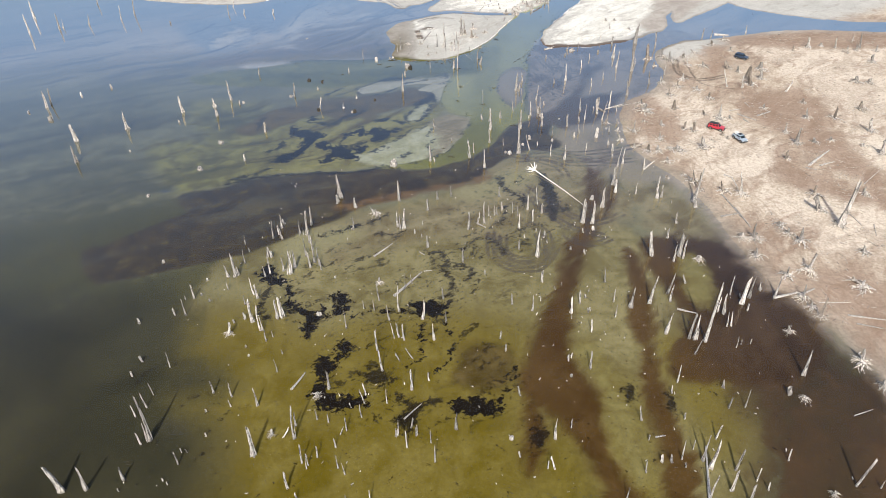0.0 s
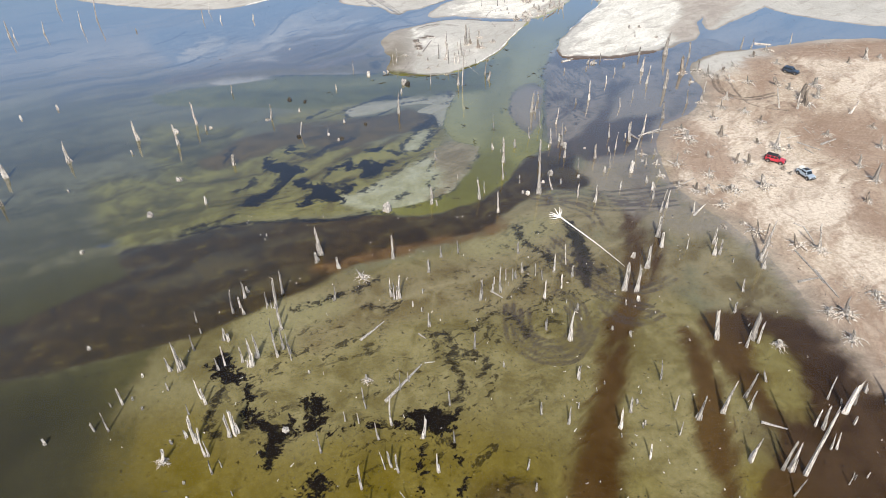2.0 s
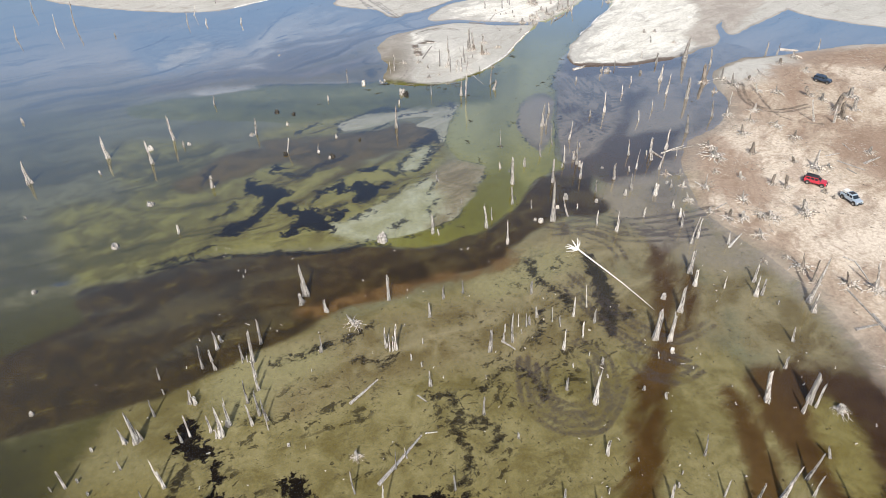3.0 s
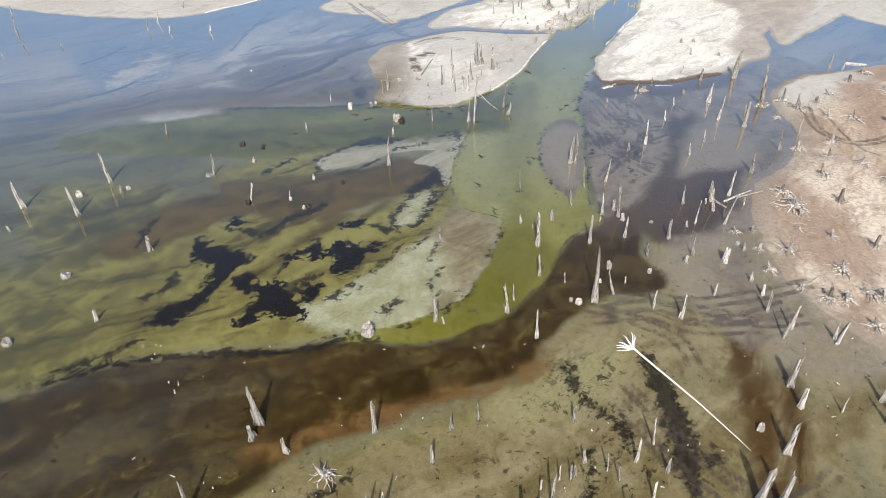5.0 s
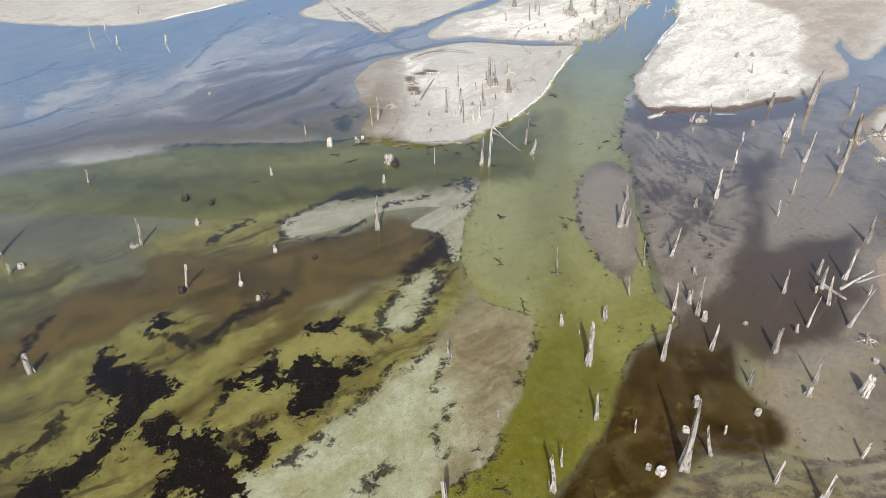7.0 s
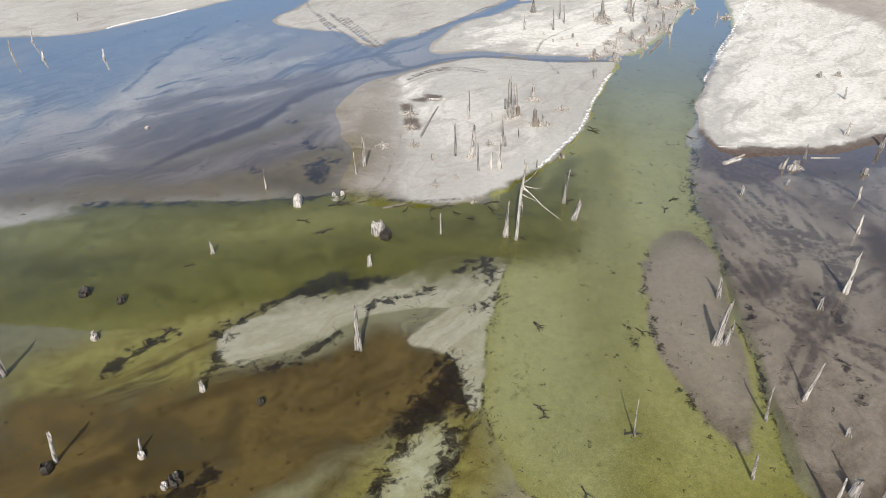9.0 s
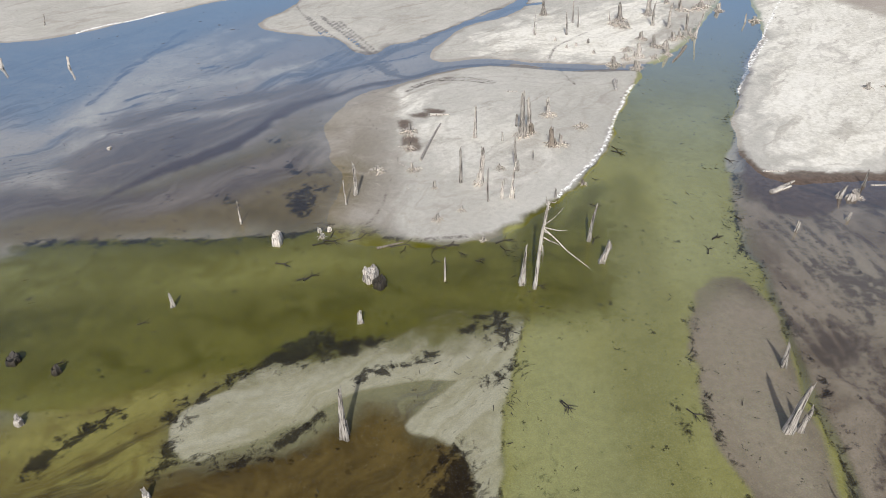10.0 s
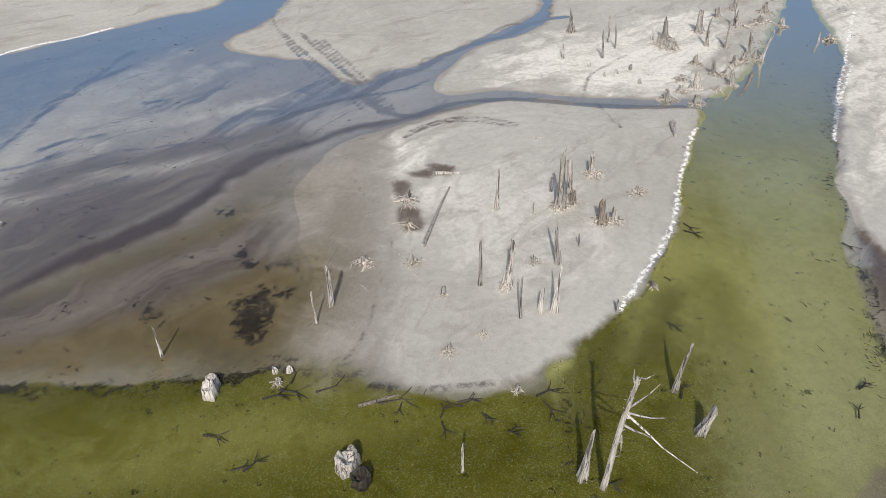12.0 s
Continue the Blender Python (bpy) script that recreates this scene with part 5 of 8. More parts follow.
zone("dusk", (-85.2, 228.2), (-77.6, 234.1), (-64.0, 241.3), (-46.9, 240.8), (-36.1, 243.2), (-21.2, 255.8), (-14.2, 262.0), (-20.7, 249.8), (-30.9, 239.1), (-43.4, 235.7), (-56.1, 234.3), (-70.6, 230.5), (-82.6, 223.2))
zone("muddy", (83.6, 320.7), (91.1, 299.0), (86.9, 281.2), (77.5, 266.2), (80.8, 255.5), (89.5, 262.4), (105.0, 284.8), (123.4, 313.5), (117.1, 338.3), (99.3, 339.0))
zone("land", (104.7, 338.8), (99.3, 303.7), (93.4, 273.1), (94.0, 266.5), (104.1, 275.9), (130.0, 302.6), (151.4, 351.2))
zone("mudspot", (36.2, 248.8), (38.0, 242.1), (47.0, 241.9), (56.5, 243.0), (67.3, 246.9), (68.6, 241.9), (57.3, 236.2), (47.1, 235.2), (38.6, 232.1), (34.5, 237.0))
zone("peat", (24.4, 176.7), (31.0, 175.8), (33.1, 173.6), (36.8, 173.5), (42.9, 176.6), (47.0, 180.6), (51.7, 187.0), (50.5, 190.7), (43.7, 189.6), (38.2, 187.2), (32.8, 182.8), (27.4, 179.7))
trace("smear", -0.4, (-45.5, 70.5), (-42.0, 74.1), (-37.2, 74.0))
trace("smear", -0.3, (-39.4, 59.8), (-37.7, 62.8), (-34.5, 63.8))
trace("smear", -0.3, (-38.0, 67.0), (-36.2, 70.4), (-32.8, 71.6))
trace("smear", -0.3, (-53.9, 75.4), (-51.9, 80.6), (-46.3, 81.9))
zone("drab", (-74.5, 104.1), (-62.5, 106.4), (-53.4, 108.7), (-46.5, 108.6), (-40.7, 101.3), (-41.9, 94.8), (-43.6, 88.6), (-65.1, 88.8))
zone("dun", (34.3, 172.3), (42.2, 175.5), (49.4, 173.3), (48.1, 158.9), (52.4, 150.5), (55.3, 145.0), (47.1, 141.5), (40.5, 147.1), (35.6, 154.8), (32.6, 163.3))
zone("milk", (27.5, 260.5), (37.7, 260.2), (30.8, 235.4), (28.1, 226.1), (23.7, 221.5), (20.0, 217.9), (19.8, 223.9), (22.4, 237.0))
zone("milk", (3.3, 212.7), (7.7, 210.0), (9.7, 196.8), (9.1, 185.4), (7.8, 181.0), (3.8, 183.8), (0.7, 187.9), (-0.4, 195.6))
zone("pallid", (-36.8, 116.8), (-34.2, 121.3), (-28.8, 122.6), (-23.3, 123.9), (-19.3, 121.8), (-22.4, 117.9), (-27.2, 114.2), (-31.2, 108.4), (-33.7, 108.5))
zone("pallid", (2.0, 141.8), (11.0, 147.2), (18.2, 151.0), (21.9, 145.1), (13.4, 138.1), (5.9, 134.9))
trace("salt", -0.3, (-16.5, 264.5), (-14.3, 265.2), (-11.9, 265.3))
trace("salt", -0.45, (14.2, 259.0), (17.6, 258.4), (20.1, 256.9))
trace("salt", -0.5, (0.0, 257.1), (3.3, 258.3), (5.9, 255.8))
trace("track", 0.25, (-8.6, 228.1), (-5.8, 228.4), (-2.7, 228.6))
trace("smear", -0.62, (-16.8, 259.0), (-15.9, 256.0), (-13.5, 254.2), (-11.8, 250.6), (-11.0, 246.6))
trace("smear", -0.62, (-12.3, 242.2), (-12.8, 236.7), (-13.3, 233.9), (-14.3, 230.7))
# ---- the currents that drew out the silt: a stream function whose level lines follow them ----
CURRENTS = []


def current(*pts):
    """A line along which the water once ran, from west and south to east and north."""
    for (ax, ay), (bx, by) in zip(pts, pts[1:]):
        d = math.hypot(bx - ax, by - ay)
        for t in (0.2, 0.5, 0.8):
            CURRENTS.append((ax + t * (bx - ax), ay + t * (by - ay), (bx - ax) / d, (by - ay) / d))


current((-51.5, 248.5), (-44.8, 253.0), (-37.5, 258.6))
current((-61.9, 271.1), (-59.6, 282.3), (-53.6, 294.9))
current((-56.1, 257.2), (-51.4, 260.8), (-45.2, 262.0))
current((-37.3, 249.2), (-31.1, 259.1), (-21.8, 267.0))
current((-20.0, 275.7), (-8.6, 279.0), (3.6, 282.4), (27.6, 280.8))
current((-42.0, 240.3), (-33.5, 246.2), (-23.5, 253.0))
current((-12.3, 233.9), (-5.4, 242.9), (6.3, 248.2))
current((9.4, 227.3), (24.2, 249.8), (49.0, 292.9))
current((-95.2, 212.1), (-77.4, 213.5), (-63.2, 213.2), (-49.4, 213.8), (-31.3, 218.1), (-12.1, 221.6))
current((-80.9, 220.2), (-62.3, 222.8), (-44.7, 232.2), (-23.8, 236.5))
current((-86.7, 230.9), (-68.6, 238.8), (-47.6, 243.5), (-26.5, 259.1))
current((-86.0, 247.2), (-82.2, 257.4), (-77.3, 278.3))
current((-67.3, 268.7), (-63.9, 279.8), (-58.3, 296.9))
current((-64.3, 176.2), (-59.6, 180.0), (-55.2, 184.2), (-49.8, 191.2))
current((-43.6, 156.3), (-38.9, 162.0), (-36.4, 172.1))
current((-34.0, 164.8), (-29.3, 172.5), (-23.0, 181.5))
current((-20.3, 159.7), (-14.3, 166.9), (-7.0, 174.4))
current((-25.1, 177.5), (-18.8, 182.0), (-11.2, 188.1), (-4.3, 197.0))
current((-51.4, 185.9), (-38.2, 191.6), (-22.5, 197.4), (-10.9, 198.6))
current((-26.2, 200.0), (-16.7, 207.1), (-0.4, 214.6))
current((-12.0, 155.9), (-6.8, 162.3), (-3.1, 169.9))
current((-0.1, 156.9), (3.6, 166.6), (8.3, 179.0))
current((5.4, 156.9), (11.0, 166.5), (14.2, 180.9), (13.2, 198.1), (22.6, 226.1), (46.7, 286.7))
current((1.7, 185.5), (1.6, 198.3), (7.5, 218.2))
current((31.3, 176.6), (36.6, 187.3), (42.5, 200.5), (50.0, 221.3))
current((22.1, 180.8), (23.2, 197.9), (24.9, 217.8))
current((37.4, 167.7), (45.4, 180.4), (58.5, 200.2))
current((-64.2, 135.4), (-54.6, 140.5), (-43.1, 144.4), (-29.6, 144.7), (-16.0, 144.9), (-2.3, 145.6), (8.1, 152.9), (18.0, 166.4))
current((-76.7, 107.8), (-70.4, 111.7), (-59.6, 117.0), (-48.6, 124.9), (-36.1, 133.8))
current((-53.6, 103.4), (-40.6, 114.3), (-19.6, 124.6), (4.8, 133.3), (19.7, 145.2))
current((17.9, 90.1), (26.1, 106.8), (32.9, 123.9), (41.1, 143.0))
current((35.6, 91.6), (37.7, 106.6), (40.5, 123.8), (43.2, 143.0))
current((48.7, 91.5), (49.3, 106.5), (49.0, 123.7), (48.1, 144.7))
current((-80.7, 67.3), (-73.6, 82.1), (-63.4, 97.2), (-47.7, 113.6))
current((-41.0, 56.9), (-34.1, 69.3), (-23.2, 81.7), (-5.6, 96.6))
current((-16.0, 56.7), (-6.6, 69.1), (2.9, 81.5), (12.0, 96.4))
current((11.9, 54.7), (14.0, 73.6), (20.4, 93.1), (27.0, 114.8))
current((31.4, 54.6), (32.8, 73.5), (34.4, 93.0), (35.6, 114.7))
current((45.2, 54.5), (45.9, 73.4), (45.1, 92.9), (44.7, 116.7))
current((58.9, 54.5), (57.8, 66.4), (55.6, 83.8), (51.5, 102.9))
current((68.2, 99.2), (69.3, 122.9), (69.3, 154.7), (72.1, 190.9))
current((112.1, 148.0), (111.7, 181.9), (109.0, 218.2))
current((-157.0, 224.2), (-126.1, 246.5), (-88.1, 265.3))
current((-112.7, 142.9), (-82.2, 157.1), (-47.2, 173.5))


def stream_function(cell=5.0, lo=(-420.0, -40.0), shape=(150, 168)):
    """Level lines that run with the currents, spaced a metre apart where they can."""
    x, y = np.meshgrid(lo[0] + cell * np.arange(shape[1]), lo[1] + cell * np.arange(shape[0]))
    u, v, total = np.zeros(x.shape), np.zeros(x.shape), np.zeros(x.shape)
    for cx, cy, dx, dy in CURRENTS:
        w = 1.0 / (40.0 + (x - cx) ** 2 + (y - cy) ** 2) ** 2
        u, v, total = u + w * dx, v + w * dy, total + w
    d = np.hypot(u, v) + 1e-12
    nx, ny = -v / d, u / d
    div = np.gradient(nx, cell, axis=1) + np.gradient(ny, cell, axis=0)
    psi = -0.6 * x + 0.8 * y
    for _ in range(2500):
        q = np.pad(psi, 1, mode="edge")
        q[1:-1, 0], q[1:-1, -1] = psi[:, 0] - cell * nx[:, 0], psi[:, -1] + cell * nx[:, -1]
        q[0, 1:-1], q[-1, 1:-1] = psi[0] - cell * ny[0], psi[-1] + cell * ny[-1]
        psi = (q[1:-1, :-2] + q[1:-1, 2:] + q[:-2, 1:-1] + q[2:, 1:-1] - cell * cell * div) / 4
    i = np.clip((GY - lo[1]) / cell, 0, shape[0] - 1.001)
    j = np.clip((GX - lo[0]) / cell, 0, shape[1] - 1.001)
    a, b = np.floor(i).astype(int), np.floor(j).astype(int)
    s, t = i - a, j - b
    return (psi[a, b] * (1 - s) + psi[a + 1, b] * s) * (1 - t) + (psi[a, b + 1] * (1 - s) + psi[a + 1, b + 1] * s) * t


FIELDS["stream"] = stream_function()
# the whole near half is stained green, the far half greyed with painted sky sheen
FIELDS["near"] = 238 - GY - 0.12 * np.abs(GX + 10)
FIELDS["west"] = np.clip(-GX - 30, -40, 40)
FIELDS["upstream"] = np.clip(GY - 282, -120, 60)
# the far banks are ash-grey, the shore of the cars warm
FIELDS["ashy"] = np.clip(GY - 205 - 0.55 * (GX - 40), -40, 40)


def step(v, lo, hi):
    t = np.clip((v - lo) / (hi - lo), 0, 1)
    return t * t * (3 - 2 * t)


land = FIELDS["land"]
shelf = step(FIELDS["fringe"], -6, 2)
GZ = -0.30 + 0.42 * step(land, -3 - 7 * shelf, 1.2 - 4.5 * shelf) + 0.30 * step(land, 1, 12) + 0.10 * step(FIELDS["pale"], -2, 3) + 0.14 * step(FIELDS["mauve"], -2, 3)
GZ += (0.04 + 0.05 * step(land, 4, 12)) * lattice(GX, GY, 5, 7) + 0.03 * lattice(GX, GY, 1.7, 8) * step(land, -1, 3)
GZ -= 0.06 * step(FIELDS["track"], -0.3, 0.3) + 0.18 * step(FIELDS["wet"], -0.8, 0.6) * step(land, -1, 2)


def ground_at(x, y):
    i, j = np.searchsorted(YS, y) - 1, np.searchsorted(XS, x) - 1
    u, v = (x - XS[j]) / (XS[j + 1] - XS[j]), (y - YS[i]) / (YS[i + 1] - YS[i])
    return float((GZ[i, j] * (1 - u) + GZ[i, j + 1] * u) * (1 - v) + (GZ[i + 1, j] * (1 - u) + GZ[i + 1, j + 1] * u) * v)


def sheet(name, x, y, z, material):
    """A grid mesh over the arrays."""
    rows, cols = x.shape
    ids = np.arange(rows * cols).reshape(rows, cols)
    quads = np.stack([ids[:-1, :-1], ids[:-1, 1:], ids[1:, 1:], ids[1:, :-1]], -1).reshape(-1, 4)
    me = bpy.data.meshes.new(name)
    me.vertices.add(rows * cols)
    me.vertices.foreach_set("co", np.stack([x, y, z], -1).ravel())
    me.loops.add(quads.size)
    me.loops.foreach_set("vertex_index", quads.ravel())
    me.polygons.add(len(quads))
    me.polygons.foreach_set("loop_start", np.arange(len(quads)) * 4)
    me.polygons.foreach_set("loop_total", np.full(len(quads), 4))
    me.polygons.foreach_set("use_smooth", np.ones(len(quads), bool))
    me.update(calc_edges=True)
    me.materials.append(material)
    return new(name, me)


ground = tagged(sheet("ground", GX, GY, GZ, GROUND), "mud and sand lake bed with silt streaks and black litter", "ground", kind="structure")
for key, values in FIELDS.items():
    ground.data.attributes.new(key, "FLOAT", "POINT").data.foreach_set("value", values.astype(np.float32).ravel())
wx, wy = np.meshgrid(np.linspace(-3400, 3400, 9), np.linspace(-3400, 3400, 9))
tagged(sheet("water", wx, wy, wx * 0, WATER), "still shallow water, brown and green, mirroring the sky", "water", kind="structure")


# ---- dead timber ----
def part(name, bm, material, parent, label=""):
    me = bpy.data.meshes.new(name)
    bm.to_mesh(me)
    bm.free()
    for f in me.polygons:
        f.use_smooth = False
    me.materials.append(material)
    ob = new(name, me)
    ob.parent = parent
    if label:
        ob["label"] = label
    return ob


def tube(bm, path, radii, sides, rng, rough=0.12, cap=True, flute=0.0):
    """A rough limb along a path of points, closed at its end."""
    rings, bias = [], [1 + rough * rng.uniform(-1, 1) - (flute if i % 2 else 0) for i in range(sides)]
    for k, (p, r) in enumerate(zip(path, radii)):
        p = Vector(p)
        ahead = (Vector(path[min(k + 1, len(path) - 1)]) - Vector(path[max(k - 1, 0)])).normalized()
        side = ahead.orthogonal().normalized() if abs(ahead.z) < 0.8 else Vector((1, 0, 0))
        side = (side - ahead * side.dot(ahead)).normalized()
        up = ahead.cross(side)
        rings.append([bm.verts.new(p + (side * math.cos(w) + up * math.sin(w)) * r * b * (1 + rough * 0.4 * rng.uniform(-1, 1)))
                      for w, b in ((2 * math.pi * i / sides, bias[i]) for i in range(sides))])
    for a, b in zip(rings, rings[1:]):
        for i in range(sides):
            bm.faces.new((a[i], a[(i + 1) % sides], b[(i + 1) % sides], b[i]))
    if cap:
        bm.faces.new(rings[-1])
    bm.faces.new(rings[0][::-1])
    return rings


def trunk_mesh(h, lean, r, rng, flare=1.0):
    """A broken standing trunk: tapering, fluted by weather, its top torn off askew."""
    bm = bmesh.new()
    sides = 10 if r > 0.28 else 8 if r > 0.16 else 6
    n = 6 if h > 2.5 else 4
    top = rng.choice((0.3, 0.45, 0.55, 0.68, 0.8)) if h > 1.6 else rng.uniform(0.7, 0.95)
    sway = rng.uniform(-0.03, 0.03) * h
    path, radii = [], []
    for k in range(n):
        t = k / (n - 1)
        path.append((lean * t + sway * math.sin(math.pi * t), 0.5 * sway * math.sin(2.4 * t), -0.45 + (h + 0.45) * t))
        radii.append(r * ((1 - t) + top * t) * (1 + 0.35 * flare * max(0, 0.3 - t) / 0.3) * (1 + 0.06 * rng.uniform(-1, 1)))
    rings = tube(bm, path, radii, sides, rng, 0.18, False, 0.2 if r > 0.18 else 0.08)
    phase, tear = rng.uniform(0, 6.28), min(0.22 * h, 2.2 * r + 0.15)
    for i, v in enumerate(rings[-1]):
        v.co.z += tear * (0.6 * math.cos(2 * math.pi * i / sides + phase) + 0.8 * rng.uniform(-0.6, 0.6))
    c = sum((v.co for v in rings[-1]), Vector()) / sides
    mid = bm.verts.new((c.x, c.y, min(v.co.z for v in rings[-1]) - 0.3 * r))
    for i in range(sides):
        bm.faces.new((rings[-1][i], rings[-1][(i + 1) % sides], mid))
    if r > 0.2:
        # slabs of split wood clinging to the foot
        for k in range(rng.choice((2, 3, 4))):
            w, up = rng.uniform(0, 6.28), h * rng.uniform(0.12, 0.5)
            x, y = math.cos(w), math.sin(w)
            tube(bm, [(1.25 * r * x, 1.25 * r * y, -0.4), (r * x + 0.15 * lean, r * y, 0.4 * up), (0.9 * r * x + lean * up / h, 0.9 * r * y, up)],
                 [0.42 * r, 0.34 * r, 0.10 * r], 5, rng, 0.3)
    return bm


COUNT = [0]


def posts(label, rows, group="dead trunks standing in the lake", wood=None):
    """Standing trunks: x, y, height, lean to the east, radius at the foot."""
    for x, y, h, lean, r in rows:
        COUNT[0] += 1
        rng = random.Random(COUNT[0])
        short = h < 1.3
        me = bpy.data.meshes.new("trunk")
        bm = trunk_mesh(h, lean, 1.12 * r, rng)
        bm.to_mesh(me)
        bm.free()
        me.materials.append(wood or rng.choice((SILVER, SILVER, PALE)))
        ob = new("tree_stump" if short else "dead_tree", me)
        ob.location = (x, y, max(ground_at(x, y), -0.3))
        kind = "short broken" if short else "slender" if r < 0.15 else "thick weathered" if r > 0.3 else "tall" if h > 4.2 else "broken"
        tagged(ob, f"{kind} grey dead {'stump' if short else 'trunk'} {label}", "tree stump" if short else "dead tree", group)


posts("in still green water", [(51.8, 150.2, 2.6, -0.4, 0.27), (44.7, 150.5, 5.6, 0.5, 0.20), (10.1, 151.0, 5.0, -0.2, 0.20), (46.5, 152.2, 4.2, 0.0, 0.22), (-2.9, 154.1, 1.3, -0.2, 0.16), (-4.1, 154.7, 4.1, -0.1, 0.25), (31.6, 154.8, 4.3, -0.0, 0.25), (-99.0, 155.3, 4.7, 0.1, 0.38), (-53.9, 155.6, 1.9, 0.1, 0.30), (44.7, 155.9, 3.5, -0.3, 0.21), (6.5, 156.4, 5.1, -0.7, 0.21), (6.1, 156.4, 1.5, -0.2, 0.09), (28.2, 157.0, 3.1, -0.1, 0.17), (19.8, 158.8, 9.8, -0.5, 0.42), (7.7, 159.2, 2.8, -0.2, 0.13), (45.5, 159.7, 1.9, -0.3, 0.26), (38.1, 159.8, 2.2, 0.1, 0.17), (23.1, 160.3, 4.4, -1.4, 0.17)])
posts("in still green water", [(-86.7, 160.9, 0.7, 0.0, 0.23), (25.3, 162.9, 1.1, -0.1, 0.13), (44.9, 163.0, 1.7, -0.2, 0.26), (16.0, 163.2, 1.9, -0.2, 0.13), (12.2, 165.0, 3.9, -0.3, 0.22), (1.8, 165.4, 0.9, -0.1, 0.13), (13.1, 166.4, 1.0, -0.2, 0.09), (23.7, 166.7, 1.1, -0.2, 0.41), (-104.5, 167.9, 4.4, -0.6, 0.48), (36.2, 167.9, 1.4, -0.0, 0.32), (42.6, 168.1, 2.3, 0.1, 0.46), (30.4, 169.5, 2.5, -0.2, 0.18), (37.9, 169.7, 4.0, -0.4, 0.18), (46.8, 171.1, 1.7, -0.2, 0.28), (-52.0, 172.6, 2.5, 0.1, 0.33), (13.0, 173.0, 5.9, -0.3, 0.33), (21.8, 173.5, 5.1, -0.2, 0.24), (-3.3, 174.1, 2.8, -0.2, 0.19)])
posts("in still green water", [(35.4, 174.5, 3.5, -0.4, 0.29), (28.0, 175.0, 3.8, -0.0, 0.19), (-92.9, 175.2, 4.5, -0.3, 0.50), (39.3, 177.8, 1.2, -0.2, 0.20), (12.7, 178.0, 0.7, -0.1, 0.10), (46.2, 178.6, 5.8, 0.9, 0.25), (41.1, 178.7, 4.4, 0.1, 0.15), (-78.8, 178.7, 1.1, -0.1, 0.25), (10.7, 179.6, 1.5, -0.1, 0.25), (24.7, 179.9, 1.0, -0.0, 0.15), (28.8, 180.1, 1.3, -0.2, 0.35), (16.4, 180.5, 2.0, -0.2, 0.25), (28.3, 181.2, 5.9, -0.5, 0.25), (-118.3, 181.3, 1.3, -0.0, 0.59), (25.5, 182.0, 4.1, -0.3, 0.20), (45.7, 182.7, 4.2, -1.0, 0.20), (28.0, 183.4, 2.2, -0.3, 0.31), (-69.0, 183.8, 5.0, -0.4, 0.36)])
posts("in still green water", [(51.7, 184.5, 1.5, -0.1, 0.15), (45.0, 185.0, 1.2, -0.2, 0.15), (40.9, 185.1, 3.8, -0.4, 0.21), (20.6, 185.2, 3.1, -0.5, 0.14), (46.2, 185.9, 3.3, -0.4, 0.31), (-80.2, 186.2, 4.7, -0.3, 0.36), (-127.6, 186.3, 0.9, 0.2, 0.26), (-38.6, 187.7, 3.6, 0.8, 0.17), (50.2, 187.8, 4.8, 0.0, 0.26), (-31.6, 188.7, 1.9, 0.3, 0.12), (47.1, 188.9, 2.4, -0.0, 0.21), (30.5, 189.2, 1.2, -0.3, 0.21), (11.8, 189.6, 4.9, -0.5, 0.09), (-124.0, 190.3, 4.5, 0.3, 0.35), (24.1, 191.1, 4.5, -0.7, 0.15), (-64.1, 191.2, 1.5, 0.1, 0.21), (-123.6, 192.4, 5.2, 0.7, 0.27), (28.4, 193.4, 4.2, 0.4, 0.21)])
posts("in still green water", [(-67.7, 195.3, 5.8, -0.4, 0.33), (-28.1, 195.6, 1.1, -0.1, 0.17), (-48.3, 197.8, 4.0, 0.4, 0.22), (-117.1, 199.2, 1.2, 0.0, 0.27), (23.7, 200.8, 2.8, 0.3, 0.28), (22.9, 200.8, 5.4, 0.1, 0.40), (-13.8, 200.9, 5.7, 0.2, 0.34), (-41.6, 202.9, 1.0, 0.1, 0.23), (47.5, 203.1, 2.6, -0.3, 0.17), (-110.0, 205.5, 1.4, -0.1, 0.28), (35.8, 205.8, 1.7, -0.2, 0.23), (25.5, 208.0, 2.9, -0.3, 0.24), (40.0, 208.5, 5.2, -0.4, 0.25), (52.6, 209.2, 2.9, -0.4, 0.18), (-13.7, 214.7, 1.4, -0.0, 0.25), (-63.7, 215.6, 2.4, 0.4, 0.19), (-33.1, 217.4, 1.6, -0.0, 0.19), (47.2, 219.7, 2.3, -0.4, 0.18)])
posts("in still green water", [(2.9, 220.3, 4.8, 0.2, 0.29), (-5.2, 221.0, 2.9, -0.0, 0.12), (12.1, 223.9, 2.5, 0.7, 0.33), (51.6, 227.8, 1.8, -0.5, 0.15), (36.1, 229.1, 1.4, -0.1, 0.20), (43.0, 231.2, 1.0, 0.2, 0.20), (-29.7, 232.4, 3.1, 0.1, 0.14), (142.0, 235.4, 3.5, -0.8, 0.31), (-17.3, 235.7, 3.4, -0.1, 0.10), (44.6, 236.2, 1.7, 0.3, 0.35), (-16.4, 237.9, 4.4, 0.1, 0.20), (49.1, 238.9, 2.1, -0.2, 0.21), (78.0, 240.6, 5.1, -0.6, 0.28), (151.1, 241.7, 2.5, -0.1, 0.21), (62.3, 242.1, 2.8, -0.1, 0.28), (71.1, 243.7, 6.9, 0.4, 0.50), (58.5, 245.6, 2.2, -0.0, 0.22), (100.9, 248.0, 3.4, 0.1, 0.21)])
